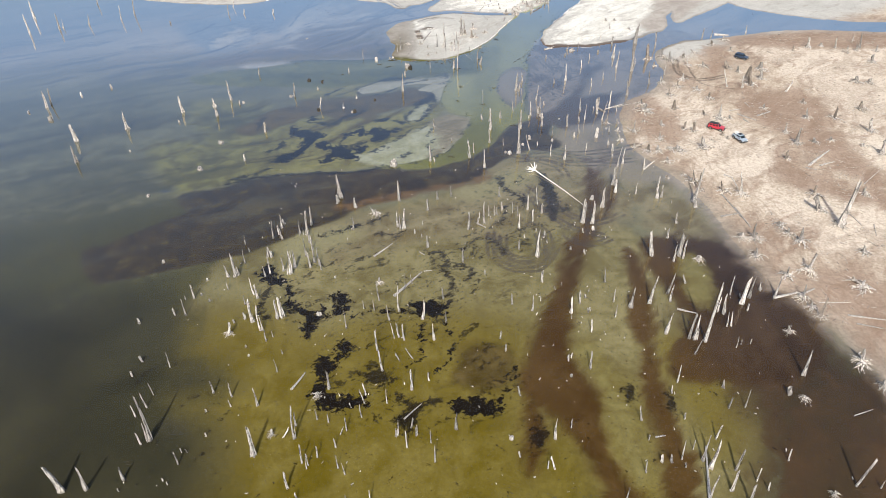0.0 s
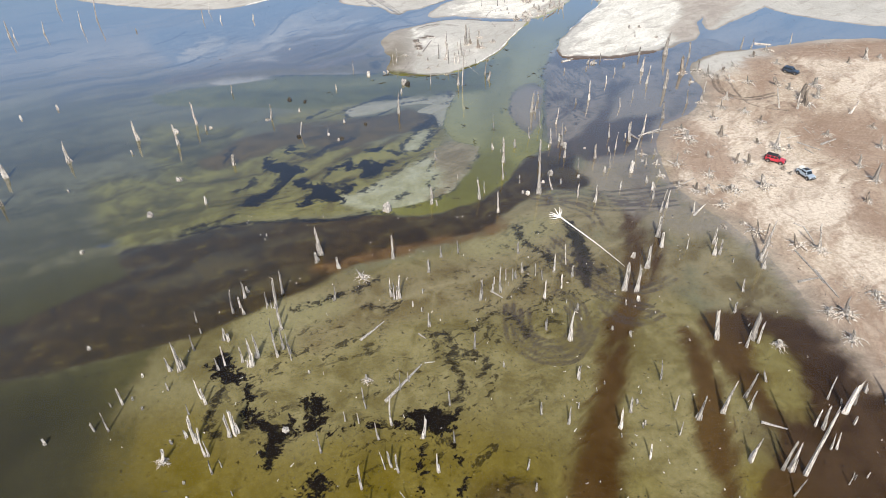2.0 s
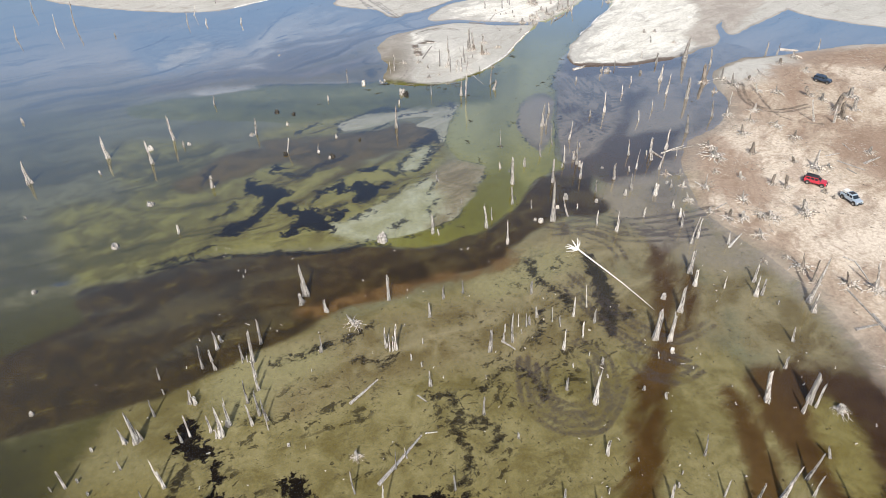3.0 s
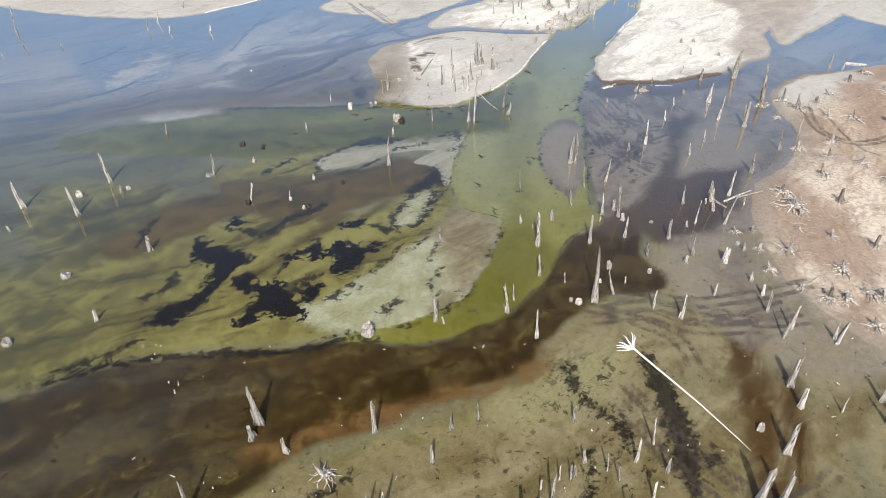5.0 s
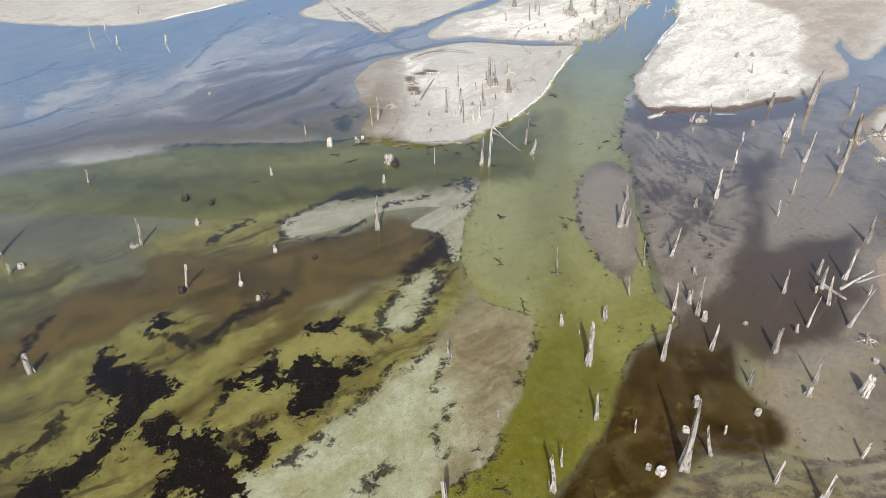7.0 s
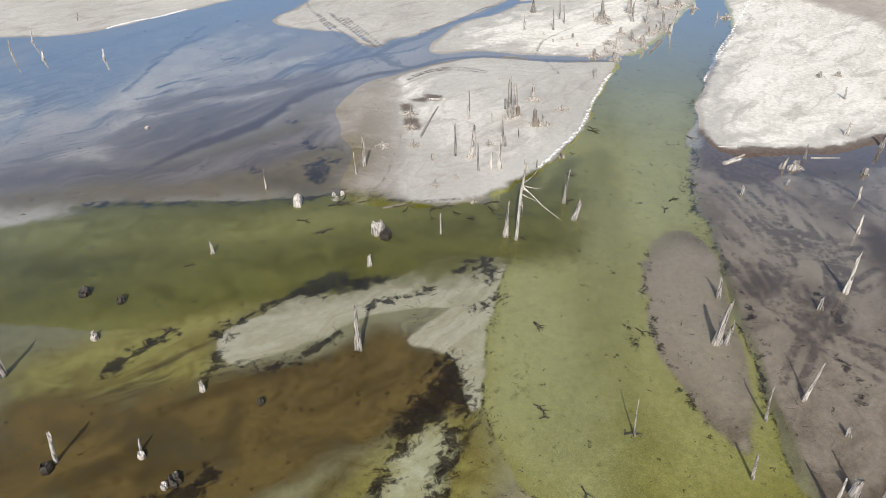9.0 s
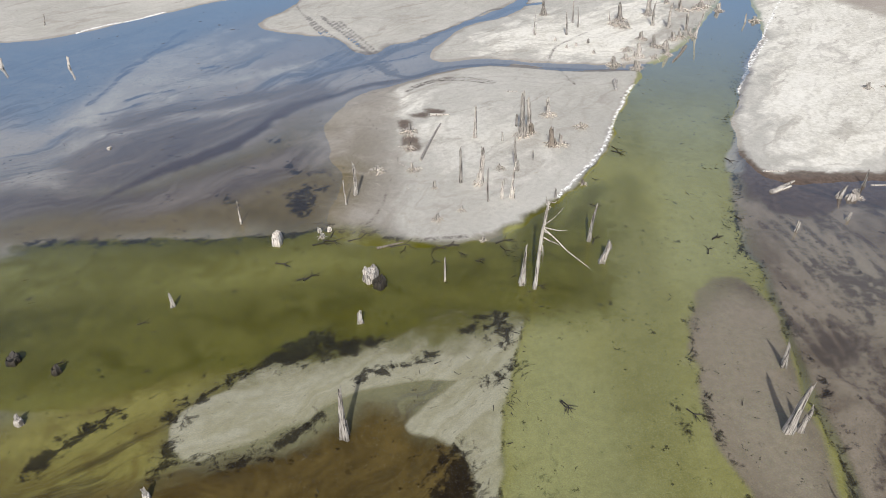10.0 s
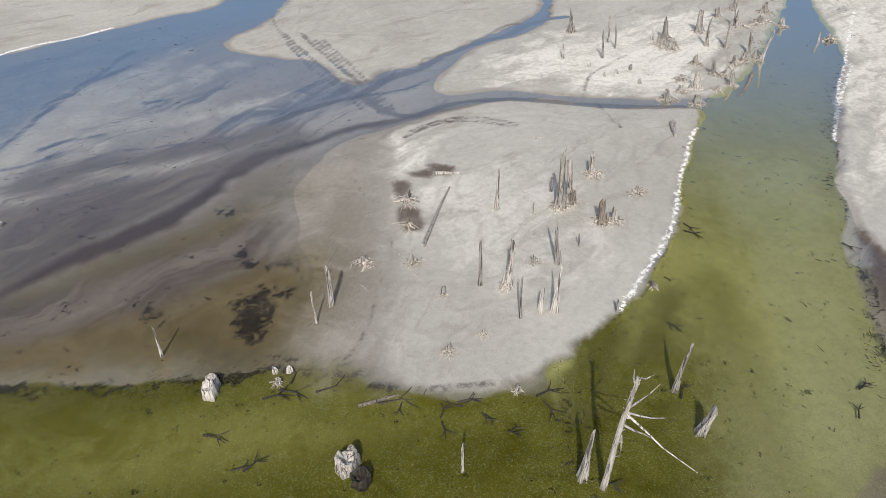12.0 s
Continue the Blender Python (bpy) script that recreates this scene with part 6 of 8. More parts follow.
posts("in still green water", [(98.4, 250.0, 3.2, 0.1, 0.32), (116.0, 252.8, 3.0, -0.4, 0.22), (64.8, 258.7, 2.0, -0.4, 0.23), (-165.5, 261.5, 6.7, -0.1, 0.34), (-154.4, 266.8, 3.6, 0.4, 0.23), (-156.0, 266.8, 5.6, 0.2, 0.34), (-145.3, 270.1, 4.5, 0.8, 0.23), (-112.4, 271.4, 1.4, -0.1, 0.23), (-134.9, 277.1, 5.7, 0.6, 0.24), (-173.0, 280.5, 6.9, 0.1, 0.36)])
posts("on the grey sand spit", [(11.5, 227.9, 4.8, 0.3, 0.20), (0.4, 235.8, 4.5, -0.2, 0.12), (3.4, 236.6, 4.9, 0.2, 0.22), (2.2, 236.6, 2.4, 0.0, 0.22), (9.0, 236.7, 1.3, -0.1, 0.15), (-2.9, 240.2, 5.0, -0.1, 0.18), (4.8, 243.3, 5.1, -0.6, 0.22), (7.3, 246.1, 1.4, -0.2, 0.09), (3.5, 251.7, 1.4, -0.1, 0.15), (-0.4, 252.9, 4.6, -0.0, 0.24), (5.9, 256.2, 1.8, 0.0, 0.16)])
posts("by the far bank", [(-72.9, 283.0, 2.3, 0.5, 0.23), (-85.3, 283.4, 2.1, 0.5, 0.29), (-132.3, 284.7, 7.7, 1.0, 0.24), (-92.4, 285.2, 3.5, 0.3, 0.17), (23.5, 286.7, 0.7, -0.1, 0.25), (18.9, 289.5, 0.6, -0.1, 0.26), (20.9, 290.5, 0.6, -0.1, 0.26), (23.4, 291.8, 0.7, -0.1, 0.26), (17.3, 293.2, 0.6, -0.1, 0.27), (-92.7, 293.6, 3.6, 1.0, 0.18), (13.7, 296.7, 4.4, -0.2, 0.18), (20.0, 296.7, 4.1, -0.4, 0.18), (44.6, 299.0, 3.5, -0.3, 0.28), (-154.4, 299.2, 4.8, 0.6, 0.25), (41.6, 300.9, 4.5, -0.2, 0.33), (23.0, 301.0, 3.9, -0.4, 0.14), (38.6, 301.8, 4.2, -0.3, 0.33), (22.4, 303.7, 4.3, -0.3, 0.14)])
posts("by the far bank", [(58.6, 303.9, 1.9, -0.4, 0.19), (30.4, 304.8, 1.9, -0.4, 0.24), (-88.5, 306.7, 2.3, 0.7, 0.13)])
posts("on the bare mud shore", [(43.1, 53.8, 4.1, -0.3, 0.20), (41.2, 55.7, 4.5, -0.2, 0.20), (46.6, 55.8, 1.8, -0.3, 0.12), (62.9, 56.0, 1.7, -0.1, 0.12), (59.5, 56.4, 6.2, 0.7, 0.16), (45.4, 57.3, 3.0, -0.1, 0.12), (43.0, 59.2, 4.5, 0.2, 0.17), (39.3, 59.6, 6.2, 0.2, 0.30), (51.6, 60.8, 2.7, -0.4, 0.13), (38.6, 60.9, 5.4, -0.1, 0.21), (41.9, 64.8, 3.1, 0.2, 0.13), (38.2, 68.7, 1.4, -0.2, 0.14), (46.0, 70.9, 2.5, 0.1, 0.14), (48.7, 71.0, 4.0, -0.1, 0.14), (57.2, 73.8, 1.5, -0.4, 0.38), (46.7, 75.3, 1.7, -0.3, 0.24), (39.2, 76.5, 4.1, -0.1, 0.14), (61.4, 78.0, 5.2, -0.3, 0.29)])
posts("on the bare mud shore", [(44.2, 83.1, 3.5, 0.6, 0.15), (52.2, 84.7, 2.5, -0.1, 0.10), (53.3, 85.4, 1.1, -0.1, 0.10), (55.1, 85.7, 1.1, -0.0, 0.10), (47.1, 86.3, 13.2, -0.0, 0.26), (45.4, 86.9, 5.3, -0.2, 0.31), (44.4, 87.1, 5.8, 0.2, 0.21), (40.6, 88.5, 4.5, 0.3, 0.31), (53.3, 90.3, 3.1, -0.6, 0.16), (52.4, 90.3, 3.1, -0.3, 0.16), (53.1, 93.8, 4.4, -0.6, 0.27), (52.1, 94.3, 3.3, -0.1, 0.16), (57.8, 94.5, 1.7, -0.1, 0.16), (57.6, 96.7, 5.7, 0.0, 0.39), (39.7, 96.9, 6.1, 0.4, 0.33), (43.8, 97.3, 4.2, -0.1, 0.17), (59.6, 98.3, 5.3, -0.1, 0.22), (57.9, 98.4, 1.0, -0.3, 0.17)])
posts("on the bare mud shore", [(64.8, 98.8, 4.3, 0.1, 0.22), (56.2, 99.2, 4.6, -0.3, 0.17), (43.9, 99.7, 4.7, 0.6, 0.22), (62.7, 100.6, 1.8, -0.4, 0.28), (48.5, 102.8, 2.1, -1.0, 0.17), (48.1, 110.4, 3.6, -0.0, 0.24), (50.4, 111.3, 4.4, -0.1, 0.18), (49.9, 112.3, 5.2, -0.0, 0.42), (44.0, 112.4, 5.9, -1.2, 0.36), (49.1, 118.6, 2.3, -0.2, 0.19), (52.8, 124.3, 2.6, -0.5, 0.19), (59.0, 131.1, 3.7, -0.3, 0.37), (54.0, 133.0, 0.9, -0.1, 0.14), (59.2, 133.6, 8.3, 0.8, 0.38), (51.1, 135.2, 4.0, -0.4, 0.29), (52.3, 135.5, 3.1, -0.2, 0.24), (46.5, 137.4, 2.5, -0.1, 0.15), (41.6, 138.2, 3.5, -0.1, 0.29)])
posts("on the bare mud shore", [(52.2, 139.0, 3.6, -0.0, 0.25), (103.2, 140.1, 4.4, 2.9, 0.09), (41.8, 141.8, 4.6, -0.0, 0.40), (57.5, 196.0, 4.7, -0.5, 0.28), (107.6, 196.4, 3.2, 1.2, 0.27), (95.2, 199.8, 4.5, -0.6, 0.21), (90.6, 200.5, 5.5, -2.2, 0.21), (66.8, 205.1, 3.9, -0.6, 0.23), (73.4, 211.4, 3.7, -0.1, 0.18), (63.6, 216.2, 5.5, -0.2, 0.37), (59.2, 220.0, 5.4, 0.3, 0.32), (66.3, 222.8, 2.1, -0.2, 0.19), (60.0, 229.2, 4.2, 0.1, 0.40), (143.6, 229.6, 2.5, -0.9, 0.30), (55.7, 234.2, 1.0, -0.2, 0.41), (150.4, 234.6, 5.4, -1.2, 0.31)])
posts("in the olive shallows", [(-11.2, 54.3, 2.5, 0.0, 0.12), (-14.7, 54.3, 1.7, 0.0, 0.12), (25.6, 54.4, 2.6, 0.1, 0.09), (-21.7, 54.7, 1.4, -0.3, 0.12), (37.8, 54.8, 4.8, 0.1, 0.16), (-48.2, 56.1, 0.7, 0.0, 0.09), (-56.6, 56.2, 5.3, -0.6, 0.37), (-53.1, 56.4, 5.2, 0.3, 0.21), (-23.5, 56.5, 3.6, 0.0, 0.17), (-41.4, 57.2, 0.7, 0.0, 0.09), (-42.3, 57.8, 0.7, 0.0, 0.09), (-48.2, 58.1, 2.6, -0.0, 0.21), (-15.4, 58.8, 2.5, -0.2, 0.13), (29.6, 58.8, 2.9, -0.4, 0.13), (16.1, 59.5, 3.0, -0.9, 0.13), (15.0, 59.6, 1.7, 0.0, 0.13), (35.7, 59.7, 1.2, -0.2, 0.13), (-21.3, 59.8, 3.6, 0.3, 0.09)])
posts("in the olive shallows", [(-16.5, 59.9, 2.9, -0.1, 0.13), (-21.1, 60.4, 2.6, 0.0, 0.09), (-41.0, 60.7, 2.6, -0.0, 0.13), (33.9, 60.7, 1.5, -0.3, 0.21), (32.5, 60.7, 1.4, -0.3, 0.21), (-22.2, 60.8, 4.5, 0.2, 0.13), (-1.9, 60.9, 3.7, -0.0, 0.13), (35.5, 61.1, 4.5, -0.3, 0.13), (11.2, 61.7, 1.3, -0.4, 0.13), (-20.0, 61.8, 2.5, 0.1, 0.13), (-29.9, 62.3, 6.1, 0.2, 0.35), (-40.2, 62.8, 0.8, -0.2, 0.09), (-41.1, 62.8, 1.1, 0.0, 0.09), (37.8, 62.9, 2.1, -0.1, 0.09), (-6.3, 63.5, 3.8, -0.1, 0.13), (-17.4, 63.6, 2.1, -0.1, 0.13), (-2.6, 64.4, 3.3, -0.1, 0.09), (-48.0, 64.4, 2.5, -0.1, 0.13)])
posts("in the olive shallows", [(31.4, 64.7, 1.2, -0.0, 0.13), (16.8, 65.0, 4.5, -0.1, 0.18), (-46.8, 65.2, 9.4, 0.2, 0.36), (-24.1, 65.3, 7.6, 0.5, 0.18), (-26.2, 65.5, 2.2, 1.4, 0.13), (-5.0, 65.7, 2.1, -0.0, 0.09), (-8.1, 65.7, 1.7, -0.0, 0.18), (-38.3, 65.8, 0.7, 0.1, 0.13), (-4.8, 65.9, 2.2, -0.0, 0.09), (-7.9, 65.9, 3.4, 0.2, 0.13), (-17.1, 66.0, 1.9, 0.8, 0.09), (-16.1, 66.8, 3.0, 0.0, 0.13), (1.3, 67.0, 3.7, 0.1, 0.18), (19.7, 67.1, 2.1, -0.1, 0.13), (-5.9, 67.3, 2.1, 0.4, 0.14), (-24.4, 67.8, 3.0, 0.1, 0.14), (-19.2, 68.4, 2.2, -0.0, 0.14), (31.3, 68.5, 3.0, -0.8, 0.18)])
posts("in the olive shallows", [(-21.1, 69.0, 2.4, -0.1, 0.14), (-13.9, 69.4, 3.0, -0.2, 0.09), (-51.0, 69.9, 2.6, -0.1, 0.14), (-39.7, 70.7, 0.7, 0.1, 0.14), (-15.8, 71.4, 1.1, -0.3, 0.09), (-49.7, 71.7, 3.1, -0.3, 0.14), (-35.8, 71.8, 1.7, -0.2, 0.14), (-31.5, 72.0, 4.1, -0.1, 0.19), (-10.0, 72.3, 3.7, 0.0, 0.09), (-13.7, 72.3, 3.1, -0.7, 0.14), (12.3, 73.8, 2.2, -0.6, 0.14), (-36.2, 73.9, 3.1, -0.0, 0.14), (37.7, 74.1, 1.7, -0.3, 0.14), (-13.7, 74.1, 2.6, -0.4, 0.14), (-49.6, 74.4, 2.4, -0.2, 0.10), (-39.6, 74.7, 2.9, -0.0, 0.14), (-6.0, 75.2, 4.5, -0.1, 0.19), (-20.2, 75.3, 4.5, 0.1, 0.14)])
posts("in the olive shallows", [(-20.0, 75.7, 3.5, 0.0, 0.10), (-3.1, 77.2, 2.0, -0.2, 0.15), (-54.7, 78.6, 1.1, -0.1, 0.15), (-29.7, 79.4, 3.1, -0.2, 0.10), (-11.3, 79.6, 4.7, -0.4, 0.15), (25.0, 79.8, 4.2, -0.2, 0.20), (-48.9, 80.7, 3.4, 0.1, 0.10), (21.5, 81.6, 1.6, -0.2, 0.15), (-8.3, 81.9, 1.8, -0.8, 0.10), (-54.3, 82.1, 1.3, -0.2, 0.20), (22.0, 82.3, 1.1, 0.1, 0.10), (-5.9, 82.4, 2.5, -1.4, 0.10), (-29.6, 83.7, 1.0, -0.1, 0.10), (10.5, 84.1, 1.7, 0.0, 0.15), (-12.6, 84.6, 5.0, -0.1, 0.15), (-33.3, 87.1, 3.1, 0.1, 0.16), (-2.4, 87.1, 3.9, -0.2, 0.21), (-7.8, 87.1, 3.5, -0.3, 0.16)])
posts("in the olive shallows", [(9.8, 87.4, 1.8, 0.1, 0.16), (-9.7, 87.6, 3.8, -0.6, 0.10), (-8.8, 87.9, 3.3, -0.4, 0.16), (-32.2, 88.1, 1.6, -0.1, 0.10), (26.9, 89.0, 3.0, -0.3, 0.16), (-34.6, 89.9, 3.3, -0.1, 0.16), (-35.0, 89.9, 6.0, 0.2, 0.16), (-18.9, 90.4, 4.1, -0.1, 0.16), (-0.2, 91.9, 2.3, -0.1, 0.16), (-40.4, 92.0, 0.7, -0.1, 0.21), (-58.5, 92.1, 1.2, -0.1, 0.21), (-37.0, 92.3, 5.1, -0.0, 0.27), (-10.9, 92.5, 3.6, -0.4, 0.16), (23.8, 92.6, 0.9, -0.2, 0.11), (-4.7, 92.7, 4.4, 0.5, 0.22), (32.1, 92.9, 2.9, 0.0, 0.16), (-38.7, 93.1, 1.4, -0.0, 0.22), (-32.4, 93.2, 4.3, -0.1, 0.22)])
posts("in the olive shallows", [(-31.7, 93.8, 4.7, -0.1, 0.38), (27.3, 94.2, 1.2, -0.3, 0.11), (23.9, 94.2, 3.6, -0.2, 0.22), (-50.4, 94.3, 3.7, 0.0, 0.16), (-52.4, 94.3, 1.5, -0.2, 0.16), (27.7, 94.7, 0.9, -0.2, 0.11), (-9.2, 95.0, 6.2, -0.0, 0.16), (16.6, 95.1, 3.2, -0.1, 0.22), (-14.1, 95.4, 2.2, -0.1, 0.11), (35.6, 95.7, 4.8, 0.2, 0.33), (-16.2, 95.8, 1.9, 0.0, 0.11), (12.8, 96.8, 2.5, -0.2, 0.17), (26.1, 97.0, 3.3, -0.3, 0.17), (-39.6, 97.3, 2.2, -0.0, 0.17), (32.7, 97.4, 3.2, -0.0, 0.17), (18.5, 97.9, 1.2, -0.1, 0.11), (-46.9, 98.2, 0.7, 0.1, 0.17), (-13.3, 98.2, 4.3, -0.3, 0.11)])
posts("in the olive shallows", [(-0.7, 98.6, 2.8, -0.2, 0.17), (27.4, 98.7, 0.9, -0.1, 0.17), (-51.8, 98.8, 1.0, -0.1, 0.11), (-37.7, 99.2, 3.2, -0.1, 0.22), (-50.3, 99.3, 3.2, -0.0, 0.17), (-49.1, 100.1, 0.7, 0.1, 0.17), (-38.5, 100.2, 4.1, -0.3, 0.17), (28.4, 100.6, 0.7, 0.0, 0.11), (21.9, 101.2, 0.7, -0.2, 0.11), (-8.4, 101.7, 3.9, 0.1, 0.11), (-44.3, 101.9, 1.5, -0.0, 0.17), (23.4, 102.6, 0.6, -0.2, 0.11), (32.2, 103.4, 4.1, -0.5, 0.17), (-7.0, 103.4, 2.2, -0.3, 0.12), (19.5, 103.7, 2.8, -0.1, 0.23), (-49.3, 104.8, 0.7, 0.1, 0.17), (-37.7, 106.2, 2.4, -0.1, 0.18), (-45.2, 106.2, 2.5, -0.4, 0.29)])
posts("in the olive shallows", [(7.9, 106.4, 1.0, -0.0, 0.18), (-43.7, 106.4, 5.4, -0.2, 0.47), (-32.6, 107.0, 5.1, 0.2, 0.41), (-36.8, 107.1, 4.0, -0.0, 0.12), (-34.2, 107.8, 3.0, -0.0, 0.18), (-26.3, 108.1, 2.7, -0.1, 0.12), (-28.7, 108.9, 4.0, -0.2, 0.18), (-31.9, 108.9, 4.3, 0.0, 0.30), (-26.8, 109.7, 4.5, -0.2, 0.18), (3.5, 110.5, 3.3, -0.0, 0.18), (-42.9, 110.6, 3.3, 0.0, 0.18), (-28.0, 110.6, 4.6, -0.1, 0.18), (-60.4, 111.0, 0.6, 0.0, 0.24), (19.4, 112.3, 6.5, 0.1, 0.30), (-33.5, 112.5, 1.7, 0.0, 0.12), (-37.7, 112.7, 1.5, 0.0, 0.24), (-38.5, 112.8, 2.3, 0.3, 0.24), (-30.3, 112.9, 4.6, 0.1, 0.18)])
posts("in the olive shallows", [(29.9, 113.0, 1.2, -0.4, 0.18), (-42.9, 114.6, 1.1, -0.0, 0.12), (27.0, 114.6, 0.9, -0.1, 0.18), (15.8, 114.8, 2.4, -0.1, 0.18), (-29.2, 115.3, 3.3, -0.1, 0.19), (-4.1, 115.8, 3.0, -0.1, 0.19), (22.3, 117.2, 0.6, -0.2, 0.12), (-44.5, 117.4, 2.3, 0.1, 0.12), (-30.3, 117.8, 3.4, 0.1, 0.19)])
posts("beside the brown channel", [(17.5, 119.2, 0.9, -0.2, 0.13), (-36.7, 119.4, 2.5, -0.2, 0.19), (-38.7, 119.7, 4.6, 0.2, 0.19), (-5.4, 119.7, 0.9, -0.1, 0.13), (21.9, 119.8, 1.5, -0.0, 0.19), (-32.9, 120.7, 1.9, 0.1, 0.13), (-31.3, 120.9, 6.2, 0.2, 0.25), (-32.2, 120.9, 1.7, 0.1, 0.13), (30.9, 121.0, 1.1, -0.3, 0.13), (-7.1, 121.0, 1.1, 0.0, 0.13), (-37.7, 121.2, 2.3, -0.1, 0.19), (-33.1, 121.4, 3.1, 0.0, 0.19), (20.3, 121.6, 0.9, -0.1, 0.13), (33.2, 122.3, 0.9, -0.1, 0.32), (5.0, 122.7, 4.4, 0.1, 0.26), (-21.2, 122.8, 3.4, 0.2, 0.19), (-10.0, 122.9, 2.9, 0.1, 0.13), (-10.5, 122.9, 3.7, 0.0, 0.13)])
posts("beside the brown channel", [(16.6, 123.0, 4.0, -0.1, 0.19), (-9.5, 123.3, 4.9, 0.1, 0.26), (-37.7, 123.7, 3.4, 0.1, 0.26), (-11.1, 123.8, 3.9, -0.1, 0.19), (-5.4, 124.6, 0.9, 0.0, 0.13), (8.7, 124.7, 5.7, -0.2, 0.19), (7.2, 124.7, 1.7, 0.1, 0.19), (33.4, 124.8, 5.4, 0.1, 0.32), (-31.0, 125.0, 4.6, 0.1, 0.26), (31.3, 125.1, 5.5, 0.1, 0.39), (-37.4, 125.3, 1.1, -0.2, 0.26), (20.0, 125.7, 3.1, -0.2, 0.13), (10.5, 126.7, 0.6, -0.2, 0.13), (7.7, 127.0, 1.6, -0.0, 0.13), (16.8, 128.1, 2.2, -0.3, 0.13), (11.3, 128.2, 2.4, -0.1, 0.13), (10.0, 128.2, 2.5, -0.1, 0.13), (11.8, 128.6, 1.6, -0.1, 0.20)])
posts("beside the brown channel", [(22.5, 129.0, 2.4, -0.2, 0.20), (15.6, 129.3, 2.8, -0.2, 0.13), (19.3, 130.5, 3.9, -0.1, 0.20), (13.2, 130.5, 2.2, -0.2, 0.20), (-4.4, 130.8, 2.8, -0.1, 0.20), (37.2, 131.5, 4.7, -0.2, 0.40), (-21.7, 132.3, 2.4, -0.2, 0.34), (21.9, 132.9, 4.7, -0.6, 0.14), (-26.1, 134.3, 1.9, -0.2, 0.41), (-11.4, 135.1, 4.9, -0.0, 0.27), (-2.1, 135.3, 2.4, -0.1, 0.21), (13.0, 136.4, 2.7, -0.1, 0.21), (-25.7, 136.6, 6.2, -0.6, 0.48), (1.2, 136.8, 2.4, -0.1, 0.21)])

ROOTS = []
for seed in range(8):
    rng, bm = random.Random(900 + seed), bmesh.new()
    bend, rise, n = rng.uniform(-0.35, 0.35), rng.uniform(0.10, 0.26), 6
    path = [(0.12 + 0.95 * t, bend * t * t + 0.05 * math.sin(9 * t + seed), 0.28 * (1 - t) ** 2 + 0.7 * rise * math.sin(math.pi * t) * (1 - 0.4 * t) - 0.10 * t * t) for t in (k / (n - 1) for k in range(n))]
    tube(bm, path, [0.05 * (1 - 0.82 * k / (n - 1)) for k in range(n)], 5, rng, 0.2)
    if seed % 2:
        path2 = [(0.55 + 0.4 * t, bend * 0.3 + (0.3 if bend < 0 else -0.3) * t, 0.05 + rise * (1 - t) - 0.08 * t) for t in (0, 0.35, 0.7, 1)]
        tube(bm, path2, [0.036, 0.03, 0.02, 0.008], 5, rng, 0.2)
    me = bpy.data.meshes.new("root")
    bm.to_mesh(me)
    bm.free()
    me.materials.append(ROOTY if seed % 3 else PALE)
    ROOTS.append(me)


def root_stumps(label, rows, group="stumps with bared roots"):
    """Stumps washed clear of soil: x, y, height, lean, radius, reach of the roots."""
    for x, y, h, lean, r, reach in rows:
        COUNT[0] += 1
        rng = random.Random(COUNT[0])
        thing = new("root_stump")
        thing.location = (x, y, max(ground_at(x, y), -0.15))
        kind = "tall" if h > 3 else "low" if h < 1 else "broken"
        tagged(thing, f"{kind} weathered stump with spreading bared roots {label}", "tree stump", group)
        part("trunk", trunk_mesh(h, lean, 1.3 * r, rng, 3.0), DUSKY if rng.random() < 0.22 else SILVER, thing)
        n = 20 + int(rng.random() * 8)
        for k in range(n):
            root = new("root", ROOTS[rng.randrange(8)])
            root.parent = thing
            s = (1.0 if "shore" in label else 0.85) * reach * rng.uniform(0.6, 1.5)
            root.matrix_basis = pose(0, 0, 0, rng.uniform(-8, 8), rng.uniform(-6, 12), 360 * k / n + rng.uniform(-16, 16)) @ Matrix.Diagonal((s, s, min(s, 0.8 + 0.35 * s) * rng.uniform(0.8, 1.5), 1))


root_stumps("on the grey sand spit", [(-0.7, 227.9, 0.5, -0.0, 0.17, 0.6), (-5.9, 232.0, 0.8, 0.0, 0.14, 0.9), (-3.0, 233.8, 0.7, 0.0, 0.12, 0.7), (-6.3, 238.9, 1.1, 0.0, 0.15, 0.6), (-0.5, 240.0, 4.9, 0.4, 0.29, 1.2), (13.0, 240.1, 0.7, -0.1, 0.18, 0.7), (2.5, 243.5, 0.8, -0.1, 0.14, 0.8), (-9.2, 243.6, 1.2, -0.1, 0.19, 1.2), (-13.9, 243.8, 0.8, -0.1, 0.16, 1.3), (-10.0, 249.9, 1.1, 0.2, 0.18, 1.3), (10.4, 250.2, 2.7, -0.3, 0.38, 1.4), (11.7, 250.5, 1.6, -0.1, 0.27, 1.3), (6.4, 252.9, 6.4, -0.3, 0.34, 1.6), (7.9, 253.8, 1.5, -0.2, 0.28, 1.0), (7.5, 254.2, 5.2, -0.4, 0.28, 0.7)])
root_stumps("on the grey sand spit", [(-10.1, 254.6, 1.5, 0.2, 0.19, 1.7), (15.5, 255.9, 0.9, -0.0, 0.30, 1.4), (11.2, 259.8, 2.6, -0.3, 0.36, 1.4), (29.4, 279.0, 1.7, -0.2, 0.36, 1.3), (26.0, 281.0, 1.4, -0.3, 0.36, 1.6)])
